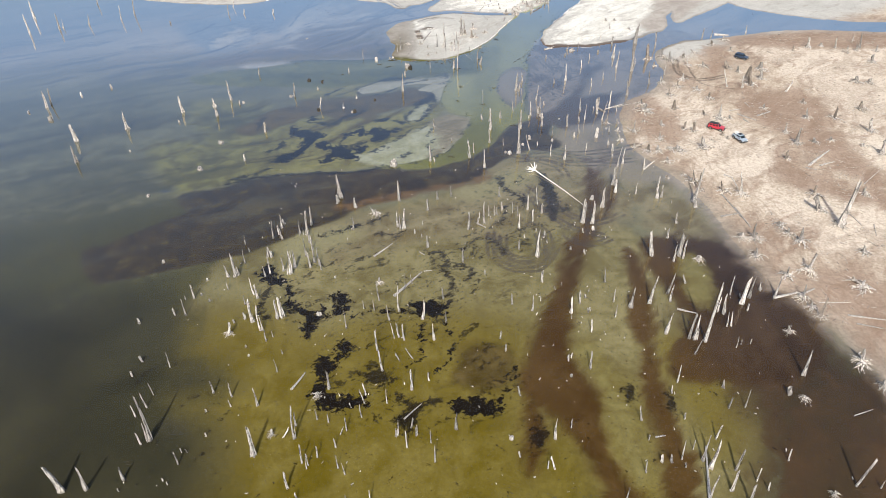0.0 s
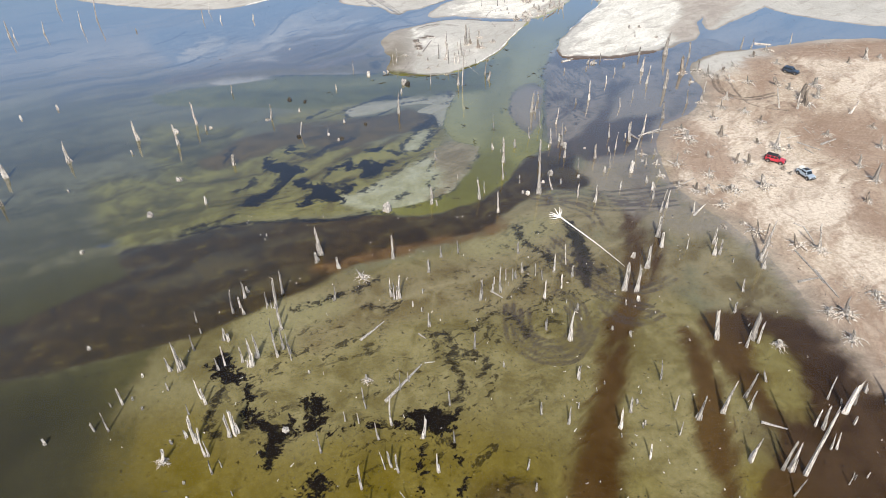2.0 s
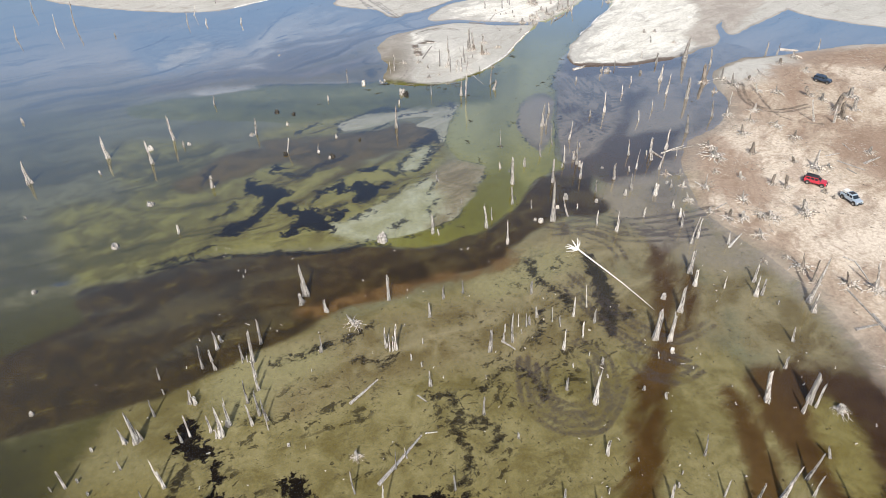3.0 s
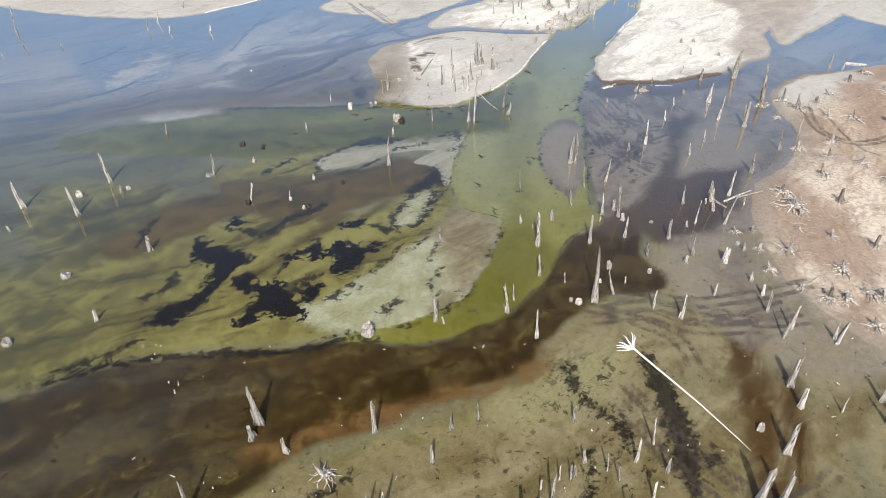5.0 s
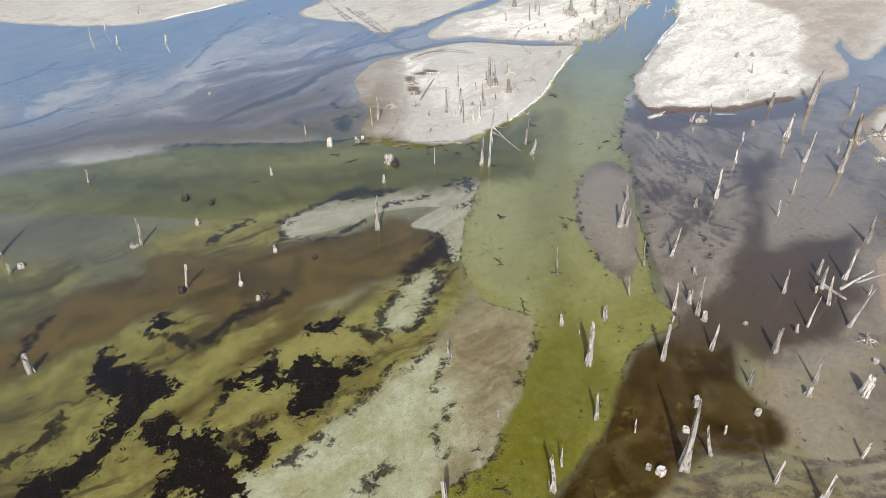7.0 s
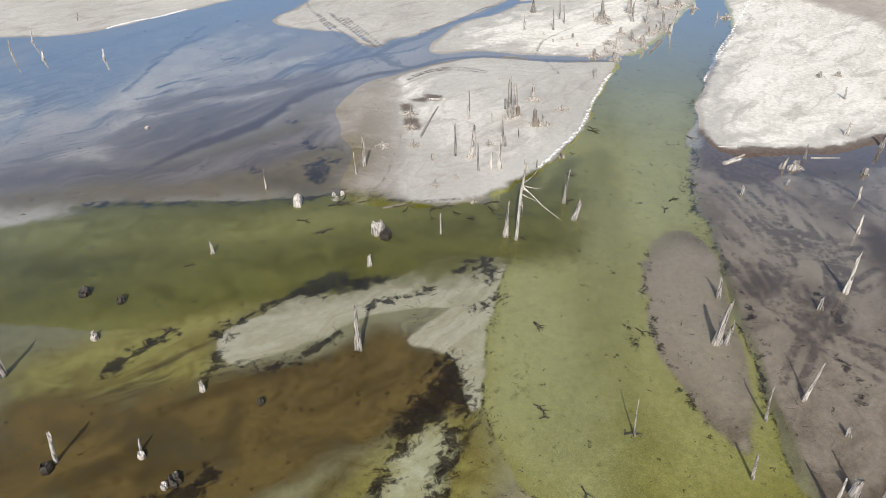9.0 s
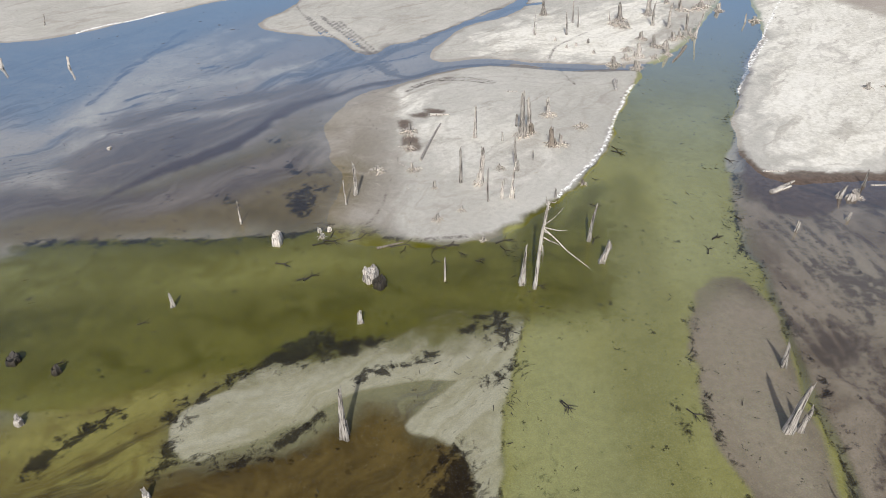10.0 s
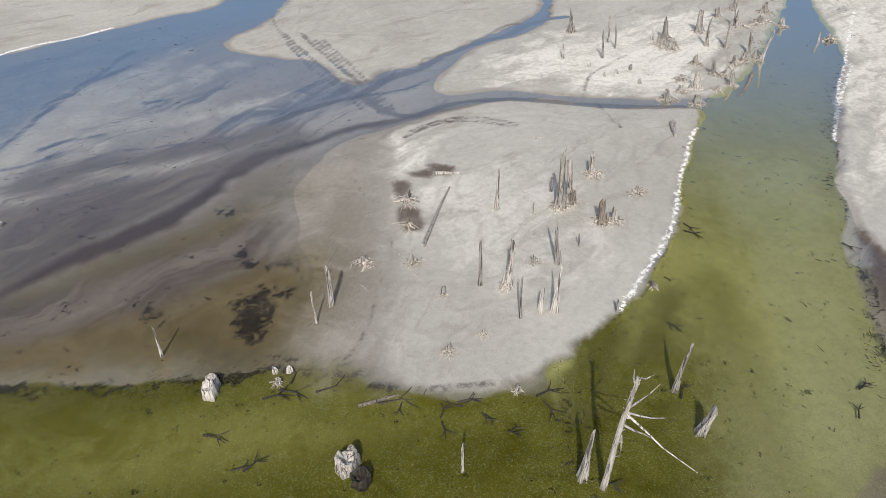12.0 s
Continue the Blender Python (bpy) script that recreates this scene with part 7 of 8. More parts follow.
root_stumps("by the far bank", [(28.8, 283.5, 1.1, -0.2, 0.33, 1.2), (31.4, 284.8, 2.4, -0.3, 0.58, 1.2), (37.1, 285.9, 2.1, -0.4, 0.38, 1.2), (35.6, 289.7, 2.1, -0.5, 0.39, 1.2), (40.3, 293.4, 1.5, -0.3, 0.36, 1.4), (34.1, 293.6, 1.5, -0.3, 0.36, 1.4), (42.1, 294.8, 1.8, -0.4, 0.36, 1.4), (44.6, 296.5, 1.2, -0.2, 0.32, 1.1), (32.0, 300.2, 1.1, -0.2, 0.37, 1.7), (60.9, 304.7, 1.0, -0.3, 0.29, 1.7), (32.3, 304.8, 3.2, -0.3, 0.58, 1.9), (39.3, 308.3, 3.5, -0.3, 0.55, 1.6), (17.1, 309.6, 3.7, -0.3, 0.40, 1.2), (47.5, 311.6, 3.5, -1.1, 0.46, 2.0), (55.8, 312.0, 1.6, -0.4, 0.36, 1.4)])
root_stumps("by the far bank", [(51.4, 312.8, 1.4, 0.3, 0.40, 2.0), (55.6, 319.9, 1.6, -0.2, 0.42, 2.0), (37.2, 289.3, 1.2, 0.3, 0.34, 1.5), (30.5, 301.8, 0.9, -0.2, 0.32, 1.9), (32.8, 301.7, 0.8, 0.2, 0.30, 1.7), (30.0, 287.8, 0.7, 0.0, 0.30, 1.5), (34.1, 283.9, 0.8, 0.3, 0.28, 1.3), (45.0, 295.7, 1.0, 0.2, 0.32, 1.4), (50.1, 320.8, 3.0, 0.2, 0.50, 1.8), (26.2, 281.1, 0.8, 0.1, 0.34, 1.5), (30.0, 279.9, 1.0, 0.1, 0.38, 1.5)])
posts("by the far bank", [(45.2, 295.8, 4.6, 1.0, 0.28)])
root_stumps("by the far bank", [(53.0, 314.0, 1.7, -0.7, 0.36, 2.1), (45.6, 316.5, 1.6, -0.6, 0.32, 0.9)])
root_stumps("in still green water", [(51.7, 160.6, 1.3, -0.4, 0.22, 1.2), (48.9, 165.4, 1.8, -0.8, 0.18, 1.3), (49.3, 170.8, 1.2, -0.1, 0.19, 1.0), (50.1, 175.9, 1.4, -0.2, 0.19, 0.8), (47.0, 176.0, 1.2, -0.2, 0.24, 1.2), (-19.5, 229.1, 0.5, 0.1, 0.18, 0.6), (46.6, 236.2, 1.0, -0.2, 0.48, 1.0), (132.5, 236.2, 3.3, -0.7, 0.41, 1.9), (137.5, 237.2, 1.3, -0.2, 0.41, 1.2), (98.3, 239.5, 1.7, -0.3, 0.42, 1.8), (104.8, 244.9, 1.9, -0.6, 0.34, 2.1), (72.1, 258.4, 0.8, 0.1, 0.31, 0.9), (65.1, 268.5, 1.0, -0.2, 0.32, 1.0), (68.7, 268.8, 0.8, -0.2, 0.32, 1.0)])
root_stumps("on the bare mud shore", [(55.5, 54.8, 0.8, -0.0, 0.20, 0.8), (59.2, 72.6, 0.7, -0.2, 0.19, 1.1), (73.5, 74.9, 1.8, -0.6, 0.24, 1.3), (72.7, 80.8, 2.8, -0.5, 0.25, 2.2), (63.3, 88.4, 1.7, -0.4, 0.26, 0.9), (70.7, 92.2, 4.5, -0.1, 0.21, 1.1), (70.2, 94.6, 1.7, -0.5, 0.27, 1.3), (69.7, 97.7, 3.3, -0.2, 0.28, 1.6), (82.6, 100.4, 1.7, -0.1, 0.34, 2.7), (69.5, 104.4, 2.2, -0.3, 0.23, 1.8), (74.4, 105.9, 4.4, 0.4, 0.35, 2.3), (53.4, 110.3, 1.2, -0.3, 0.24, 1.2), (65.8, 111.2, 2.2, -0.4, 0.30, 1.9), (88.9, 111.5, 1.8, -0.7, 0.30, 1.9), (77.2, 116.1, 3.0, -0.3, 0.31, 2.2)])
root_stumps("on the bare mud shore", [(67.5, 117.3, 4.1, -0.5, 0.31, 2.5), (65.1, 118.0, 1.5, -0.0, 0.25, 1.7), (75.8, 118.7, 1.5, -0.5, 0.25, 1.9), (88.6, 122.1, 10.7, 0.5, 0.45, 2.3), (75.4, 122.2, 1.1, -0.3, 0.26, 1.8), (87.1, 128.3, 3.9, -2.2, 0.40, 2.1), (100.9, 134.9, 2.1, -0.8, 0.34, 1.9), (88.8, 135.0, 2.5, -0.3, 0.34, 2.2), (71.6, 135.5, 5.9, -1.7, 0.29, 2.1), (68.0, 137.1, 2.8, -1.5, 0.29, 2.1), (62.3, 138.1, 5.0, -0.7, 0.29, 1.2), (61.9, 141.9, 3.3, -0.7, 0.30, 2.2), (56.2, 144.6, 0.8, -0.2, 0.21, 0.8), (60.3, 145.2, 0.8, -0.2, 0.21, 0.9), (58.3, 152.0, 1.6, -0.4, 0.27, 1.6)])
root_stumps("on the bare mud shore", [(89.8, 152.7, 2.2, -0.7, 0.37, 1.3), (116.0, 155.3, 4.2, -0.9, 0.45, 2.1), (62.7, 157.7, 1.6, -0.7, 0.28, 2.0), (57.2, 157.8, 1.6, -0.4, 0.28, 1.6), (54.6, 158.2, 2.1, -0.1, 0.34, 1.6), (60.9, 158.7, 0.9, -0.2, 0.22, 1.6), (70.1, 159.1, 3.3, -1.2, 0.51, 2.3), (113.2, 159.5, 1.0, -0.4, 0.31, 1.2), (95.8, 161.4, 4.2, -0.1, 0.39, 1.7), (101.0, 162.0, 1.2, -0.4, 0.31, 1.2), (106.1, 162.9, 1.0, -0.4, 0.31, 1.2), (59.6, 164.4, 2.2, -0.5, 0.29, 1.9), (78.3, 164.7, 0.7, -0.2, 0.23, 0.8), (77.6, 166.9, 1.0, -0.4, 0.29, 0.9), (95.7, 167.9, 2.8, -0.5, 0.32, 1.4)])
root_stumps("on the bare mud shore", [(119.9, 168.5, 3.5, -1.2, 0.48, 1.9), (70.4, 169.3, 2.8, -0.5, 0.30, 1.4), (53.5, 169.8, 3.2, -0.2, 0.23, 1.5), (67.9, 170.5, 2.4, -0.1, 0.30, 1.0), (62.4, 173.4, 1.4, -0.4, 0.25, 1.1), (57.7, 176.1, 0.9, -0.3, 0.19, 1.0), (113.6, 177.1, 3.2, 0.0, 0.33, 1.7), (105.7, 177.2, 3.0, -0.8, 0.33, 1.5), (83.4, 177.4, 0.9, -0.4, 0.25, 1.1), (80.1, 177.5, 4.2, -0.1, 0.38, 2.5), (76.9, 180.1, 1.4, -0.8, 0.25, 1.0), (59.9, 182.5, 2.4, -0.4, 0.30, 3.0), (124.5, 183.1, 2.5, -0.6, 0.51, 2.7), (95.8, 183.7, 1.5, -0.5, 0.26, 1.4), (68.9, 184.2, 2.9, -0.3, 0.39, 1.6)])
root_stumps("on the bare mud shore", [(60.1, 187.6, 1.8, -0.5, 0.26, 2.3), (109.2, 187.8, 1.3, -0.2, 0.26, 1.2), (81.9, 191.8, 1.9, -0.2, 0.34, 1.8), (70.6, 194.1, 2.3, -0.9, 0.34, 1.9), (79.8, 197.6, 1.5, -0.2, 0.28, 1.7), (74.9, 200.9, 2.0, -0.5, 0.28, 1.6), (98.5, 202.3, 4.4, -1.0, 0.57, 2.6), (137.2, 202.6, 1.5, -0.4, 0.46, 1.6), (133.5, 203.6, 1.9, -0.5, 0.55, 2.2), (70.9, 205.0, 2.0, -0.7, 0.35, 1.4), (78.0, 206.7, 2.3, -0.1, 0.36, 1.7), (103.6, 206.8, 3.1, -0.4, 0.44, 1.7), (99.1, 207.2, 3.8, 0.5, 0.56, 2.0), (98.6, 213.2, 1.9, -0.5, 0.37, 1.9), (106.8, 215.2, 2.7, -0.2, 0.61, 2.4)])
root_stumps("on the bare mud shore", [(96.7, 216.2, 2.3, -1.9, 0.46, 1.4), (88.3, 217.9, 2.1, -0.5, 0.31, 2.1), (83.7, 219.1, 2.1, -1.0, 0.23, 1.4), (72.5, 220.3, 1.4, -0.4, 0.19, 1.1), (147.9, 221.2, 2.4, -0.7, 0.39, 2.0), (78.8, 224.0, 3.5, -0.7, 0.39, 2.6), (71.9, 227.0, 5.0, -0.8, 0.53, 1.8), (84.3, 227.0, 1.2, -0.2, 0.32, 1.6), (76.8, 228.1, 3.1, -0.0, 0.27, 1.9), (89.4, 231.0, 1.7, -1.6, 0.24, 1.5), (154.7, 231.6, 2.3, -0.3, 0.41, 1.6), (148.0, 232.3, 2.1, -0.3, 0.41, 1.4), (102.8, 232.8, 1.4, -0.1, 0.33, 1.3), (125.7, 232.9, 1.7, -0.3, 0.41, 1.4)])
root_stumps("in the olive shallows", [(-27.9, 66.0, 1.1, 0.2, 0.18, 0.8), (-21.8, 73.8, 0.8, -0.1, 0.19, 1.1), (-40.6, 88.9, 2.4, 0.6, 0.21, 1.1), (-13.6, 103.5, 1.5, -0.1, 0.17, 0.9)])
root_stumps("beside the brown channel", [(-16.5, 129.0, 1.9, -1.2, 0.27, 1.7)])


def squat_stumps(rows, label, material):
    """Squat remains of great trunks, fluted and hollow at the top: x, y, half width, height."""
    for x, y, r, h in rows:
        COUNT[0] += 1
        rng = random.Random(COUNT[0])
        bm = bmesh.new()
        sides = 14
        heights = [-0.4, 0.0, 0.5 * h, 0.9 * h, h]
        radii = [r * 1.05, r * 1.0, r * 0.9, r * 0.86, r * 0.72]
        rings = tube(bm, [(0.05 * r * rng.uniform(-1, 1), 0.05 * r * rng.uniform(-1, 1), z) for z in heights], radii, sides, rng, 0.17, False, 0.10)
        phase = rng.uniform(0, 6.28)
        for i, v in enumerate(rings[-1]):
            v.co.z += h * (0.22 * math.cos(2 * math.pi * i / sides + phase) + 0.2 * rng.uniform(-1, 1))
        pit = bm.verts.new((0, 0, 0.62 * h))
        for i in range(sides):
            bm.faces.new((rings[-1][i], rings[-1][(i + 1) % sides], pit))
        me = bpy.data.meshes.new("squat_stump")
        bm.to_mesh(me)
        bm.free()
        me.materials.append(SILVER if r > 0.75 and material is PALE else material)
        ob = new("squat_stump", me)
        ob.location = (x, y, max(ground_at(x, y), -0.15))
        tagged(ob, label, "tree stump", "squat stumps in the shallows")


squat_stumps([(10.0, 65.0, 0.40, 0.50), (21.4, 78.0, 0.29, 0.34), (-35.6, 83.3, 0.20, 0.21), (-36.7, 85.6, 0.21, 0.22), (-24.6, 94.2, 0.49, 0.30), (-23.0, 105.4, 0.23, 0.33), (53.5, 110.7, 0.60, 0.67), (-60.4, 111.0, 0.30, 0.34), (35.3, 134.8, 0.41, 0.76), (-73.3, 137.6, 0.42, 0.49), (-64.4, 150.8, 0.74, 0.52), (-13.8, 152.2, 0.97, 1.25), (17.3, 158.3, 0.55, 0.59), (16.2, 158.8, 0.30, 0.42), (21.3, 163.3, 0.40, 0.31), (29.7, 165.4, 0.36, 0.50), (-63.0, 165.8, 0.79, 0.44), (46.3, 172.7, 0.38, 0.33), (33.6, 179.3, 0.30, 0.28), (-28.3, 185.0, 0.28, 0.39)], "squat bleached stump with a hollow top in shallow water", PALE)
squat_stumps([(-28.3, 185.2, 0.26, 0.29), (-27.7, 186.2, 0.21, 0.29), (-31.3, 188.1, 0.34, 0.34), (-71.6, 190.2, 0.59, 0.67), (-63.2, 192.5, 0.49, 0.45), (-28.1, 195.5, 0.27, 0.53), (-49.1, 197.3, 0.67, 0.31), (-41.4, 202.7, 0.38, 0.41), (-13.2, 221.3, 0.82, 1.20), (-13.0, 221.8, 0.77, 0.81), (-24.5, 228.1, 0.66, 0.98), (-24.6, 229.1, 0.60, 0.65), (-18.7, 230.2, 0.27, 0.47), (-19.9, 230.3, 0.27, 0.38), (45.8, 235.9, 0.62, 0.58), (-53.2, 251.8, 0.37, 0.31)], "squat bleached stump with a hollow top in shallow water", PALE)
squat_stumps([(-27.6, 185.5, 0.52, 0.59), (-38.9, 186.9, 0.58, 0.54), (-22.2, 193.8, 0.32, 0.52), (-22.2, 194.0, 0.22, 0.46), (-40.9, 208.5, 0.47, 0.53), (-45.5, 209.9, 0.77, 0.54), (-12.1, 220.2, 0.81, 0.75), (-12.0, 220.3, 0.53, 0.50)], "black waterlogged stump barely above the water", SUNKEN)


def logs(label, rows, wood=PALE, group="fallen logs"):
    """Fallen trunks lying on the mud: both ends and the radius of the butt."""
    for x0, y0, x1, y1, r in rows:
        COUNT[0] += 1
        rng = random.Random(COUNT[0])
        bm, n = bmesh.new(), 7
        z0, z1 = max(ground_at(x0, y0), -0.08), max(ground_at(x1, y1), -0.08)
        sway = 0.02 * math.hypot(x1 - x0, y1 - y0) * rng.uniform(-1, 1)
        path = [((x1 - x0) * t + sway * math.sin(math.pi * t), (y1 - y0) * t, (z1 - z0) * t + 0.55 * r) for t in (k / (n - 1) for k in range(n))]
        tube(bm, path, [r * (1 - 0.55 * k / (n - 1)) for k in range(n)], 8, rng, 0.16)
        me = bpy.data.meshes.new("log")
        bm.to_mesh(me)
        bm.free()
        me.materials.append(wood)
        ob = new("fallen_log", me)
        ob.location = (x0, y0, z0)
        tagged(ob, label, "log", group)


logs("bleached fallen log lying on the wet mud", [(37.4, 54.2, 39.7, 63.2, 0.24), (32.5, 65.0, 34.1, 65.3, 0.13), (-7.0, 68.8, -4.3, 71.9, 0.14), (65.5, 69.0, 69.1, 70.2, 0.09), (-26.4, 75.1, -24.7, 78.9, 0.24), (76.4, 90.1, 80.3, 88.6, 0.16), (75.9, 92.4, 82.3, 90.8, 0.21), (44.4, 94.8, 47.7, 93.5, 0.22), (72.3, 96.2, 78.2, 96.0, 0.11), (64.2, 97.8, 69.4, 99.1, 0.33), (69.1, 98.3, 73.0, 100.1, 0.33), (-10.4, 99.2, -5.2, 106.7, 0.28), (-4.7, 107.1, -3.0, 107.3, 0.12), (-15.5, 112.3, -11.9, 116.8, 0.24), (-5.9, 113.8, -4.6, 112.6, 0.12), (96.5, 122.4, 94.8, 118.0, 0.13), (7.0, 124.7, 9.0, 122.8, 0.19), (63.4, 126.3, 68.1, 127.4, 0.26)])
logs("bleached fallen log lying on the wet mud", [(93.0, 127.1, 93.6, 122.0, 0.13), (67.9, 129.8, 68.5, 121.6, 0.20), (66.8, 136.0, 67.9, 125.6, 0.19), (71.9, 143.4, 71.6, 138.2, 0.15), (70.3, 144.7, 71.9, 143.4, 0.21), (92.5, 148.1, 94.9, 146.9, 0.15), (51.3, 148.8, 55.0, 152.8, 0.26), (96.5, 149.0, 101.1, 151.0, 0.29), (93.7, 149.0, 102.7, 157.1, 0.37), (52.9, 161.5, 55.9, 163.6, 0.17), (52.2, 172.3, 54.0, 168.7, 0.14), (87.0, 176.8, 87.9, 174.4, 0.19), (91.9, 179.0, 96.9, 181.8, 0.32), (86.5, 180.4, 90.6, 176.0, 0.19), (85.0, 182.6, 88.8, 183.8, 0.19), (48.5, 185.5, 54.8, 189.2, 0.20), (51.2, 186.8, 56.8, 188.7, 0.16), (46.2, 186.9, 48.1, 183.4, 0.31)])
logs("bleached fallen log lying on the wet mud", [(91.7, 188.5, 92.0, 185.1, 0.13), (36.7, 237.5, 39.6, 238.8, 0.25), (36.5, 237.5, 40.4, 239.8, 0.28), (50.0, 238.9, 54.2, 238.8, 0.14), (37.4, 242.5, 40.7, 242.4, 0.14), (-11.0, 245.6, -10.1, 244.8, 0.08), (-8.2, 246.3, -5.4, 257.1, 0.25), (-11.5, 250.6, -10.3, 250.6, 0.09), (103.6, 252.3, 108.7, 251.1, 0.35), (-7.0, 260.4, -4.0, 260.3, 0.20), (5.6, 269.0, 7.3, 268.9, 0.11), (24.5, 273.1, 23.8, 269.4, 0.45)])


# ---- the tall snag and the fallen tree ----
def limb(thing, name, path, r, material, seed, label="", thin=0.25):
    bm, rng = bmesh.new(), random.Random(seed)
    tube(bm, path, [r * (1 - (1 - thin) * k / (len(path) - 1)) for k in range(len(path))], 8, rng, 0.12)
    return part(name, bm, material, thing, label)


snag = tagged(new("dead_tree"), "tall bleached dead tree with thin bare branches in green water", "dead tree")
snag.location = (4.3, 219.5, -0.25)
limb(snag, "trunk", [(-0.12, 0, -0.4), (-0.02, 0, 1.5), (0.02, 0, 4.4), (0.12, 0, 6.9), (0.3, 0, 9.0), (0.42, 0, 10.2), (0.45, 0.1, 10.8)], 0.24, PALE, 1, "bare silver-white trunk", 0.4)
for n, (z0, mids) in enumerate((
    (8.2, ((0.9, 0.2, 8.5), (1.5, 0.3, 9.1), (2.0, 0.4, 9.8))),
    (7.8, ((1.0, -0.2, 7.7), (1.7, -0.3, 7.6), (2.5, -0.4, 7.7))),
    (7.6, ((1.3, -0.6, 6.9), (2.6, -1.0, 5.6), (4.9, -1.6, 3.9))),
    (6.6, ((0.9, -0.2, 6.3), (1.5, -0.3, 6.1), (2.0, -0.4, 5.8))),
    (7.3, ((0.6, 0.1, 7.1), (0.8, 0.15, 6.9), (1.0, 0.2, 6.7))),
    (10.2, ((0.7, 0.1, 10.7), (1.0, 0.2, 10.5), (1.5, 0.3, 10.8))),
    (10.3, ((0.2, 0.1, 10.7), (0.25, 0.2, 11.0), (0.2, 0.2, 11.3))),
    (5.6, ((0.35, -0.1, 5.0), (0.4, -0.15, 4.4), (0.38, -0.2, 3.6))),
    (9.6, ((0.6, 0.3, 9.7), (0.75, 0.35, 9.9), (0.8, 0.5, 10.2))),
)):
    limb(snag, "branch", [(0.15 + 0.02 * z0, 0, z0), *mids], 0.075, PALE, 20 + n)
for n in range(22):
    z = 3.4 + 0.32 * n
    w = n * 2.4
    limb(snag, "twig_stub", [(0.03 * z, 0, z), (0.03 * z + 0.32 * math.cos(w), 0.32 * math.sin(w), z + 0.12)], 0.05, PALE, 50 + n)

fallen = tagged(new("fallen_tree"), "long bleached fallen tree with its root plate on silt", "fallen tree")
fallen.location = (22.9, 147.9, -0.2)
limb(fallen, "trunk", [(0, 0, 0.75), (1.6, -2.4, 0.6), (4.1, -6.1, 0.42), (6.2, -9.4, 0.32), (7.7, -12.1, 0.28), (8.9, -14.2, 0.22), (10.0, -16.2, 0.1)], 0.16, BONE, 71, "", 0.18)
for n in range(11):
    w = 2 * math.pi * n / 11 + 0.3 * math.sin(5 * n)
    reach = 1.5 + 0.6 * math.sin(3.1 * n)
    side, up = math.cos(w) * reach, math.sin(w) * reach
    limb(fallen, "root", [(0, 0, 0.75), (-0.35 + 0.4 * side, 0.5 + 0.3 * side, 0.75 + 0.45 * up), (-0.6 + 0.8 * side, 0.9 + 0.5 * side, max(0.1, 0.8 + 0.9 * up)), (-0.9 + 1.0 * side, 1.1 + 0.7 * side, max(0.05, 0.7 + 1.2 * up))], 0.16, BONE, 80 + n)

# ---- parked cars ----
RED = plain("red_paint", (0.50, 0.03, 0.055), 0.35, 0.0, 0.1, 0.6)
SILVER_PAINT = plain("pale_paint", (0.42, 0.50, 0.58), 0.35, 0.2, 0.08, 0.6)
NAVY = plain("navy_paint", (0.03, 0.055, 0.10), 0.35, 0.0, 0.1, 0.6)
BLACK = plain("black_plastic", (0.025, 0.025, 0.028), 0.6)
RUBBER = plain("dusty_rubber", (0.05, 0.045, 0.04), 0.9, 0.0, 0.3)
CHROME = plain("grey_metal", (0.45, 0.45, 0.46), 0.35, 0.9)
GLASS = plain("tinted_glass", (0.02, 0.028, 0.035), 0.08, 0.0, 0.05)
LAMP = plain("lamp_glass", (0.75, 0.75, 0.72), 0.15)
TAIL = plain("tail_lamp", (0.4, 0.02, 0.02), 0.25)


def block(x, y, z, sx, sy, sz, bevel=0.04, taper=1.0):
    """A bevelled box about a centre; taper narrows its top."""
    bm = bmesh.new()
    bmesh.ops.create_cube(bm, size=1.0)
    for v in bm.verts:
        k = taper if v.co.z > 0 else 1.0
        v.co = Vector((x + v.co.x * sx * k, y + v.co.y * sy * k, z + v.co.z * sz))
    bmesh.ops.bevel(bm, geom=bm.edges[:], offset=bevel, segments=2, affect="EDGES")
    return bm


def profile(pts, half, bevel=0.06):
    """A side outline drawn across the car's width."""
    bm = bmesh.new()
    left = [bm.verts.new((x, half, z)) for x, z in pts]
    right = [bm.verts.new((x, -half, z)) for x, z in pts]
    bm.faces.new(left)
    bm.faces.new(right[::-1])
    for i in range(len(pts)):
        j = (i + 1) % len(pts)
        bm.faces.new((left[j], left[i], right[i], right[j]))
    bmesh.ops.recalc_face_normals(bm, faces=bm.faces[:])
    bmesh.ops.bevel(bm, geom=bm.edges[:], offset=bevel, segments=2, affect="EDGES")
    return bm


def disc(x, y, z, r, width, sides=20):
    bm = bmesh.new()
    bmesh.ops.create_cone(bm, cap_ends=True, segments=sides, radius1=r, radius2=r, depth=width)
    bmesh.ops.bevel(bm, geom=[e for e in bm.edges if len(e.link_faces) == 2 and any(len(f.verts) > 4 for f in e.link_faces)], offset=min(0.05, r * 0.2), segments=2, affect="EDGES")
    bmesh.ops.rotate(bm, verts=bm.verts[:], matrix=Matrix.Rotation(math.pi / 2, 3, "X"))
    bmesh.ops.translate(bm, verts=bm.verts[:], vec=(x, y, z))
    return bm


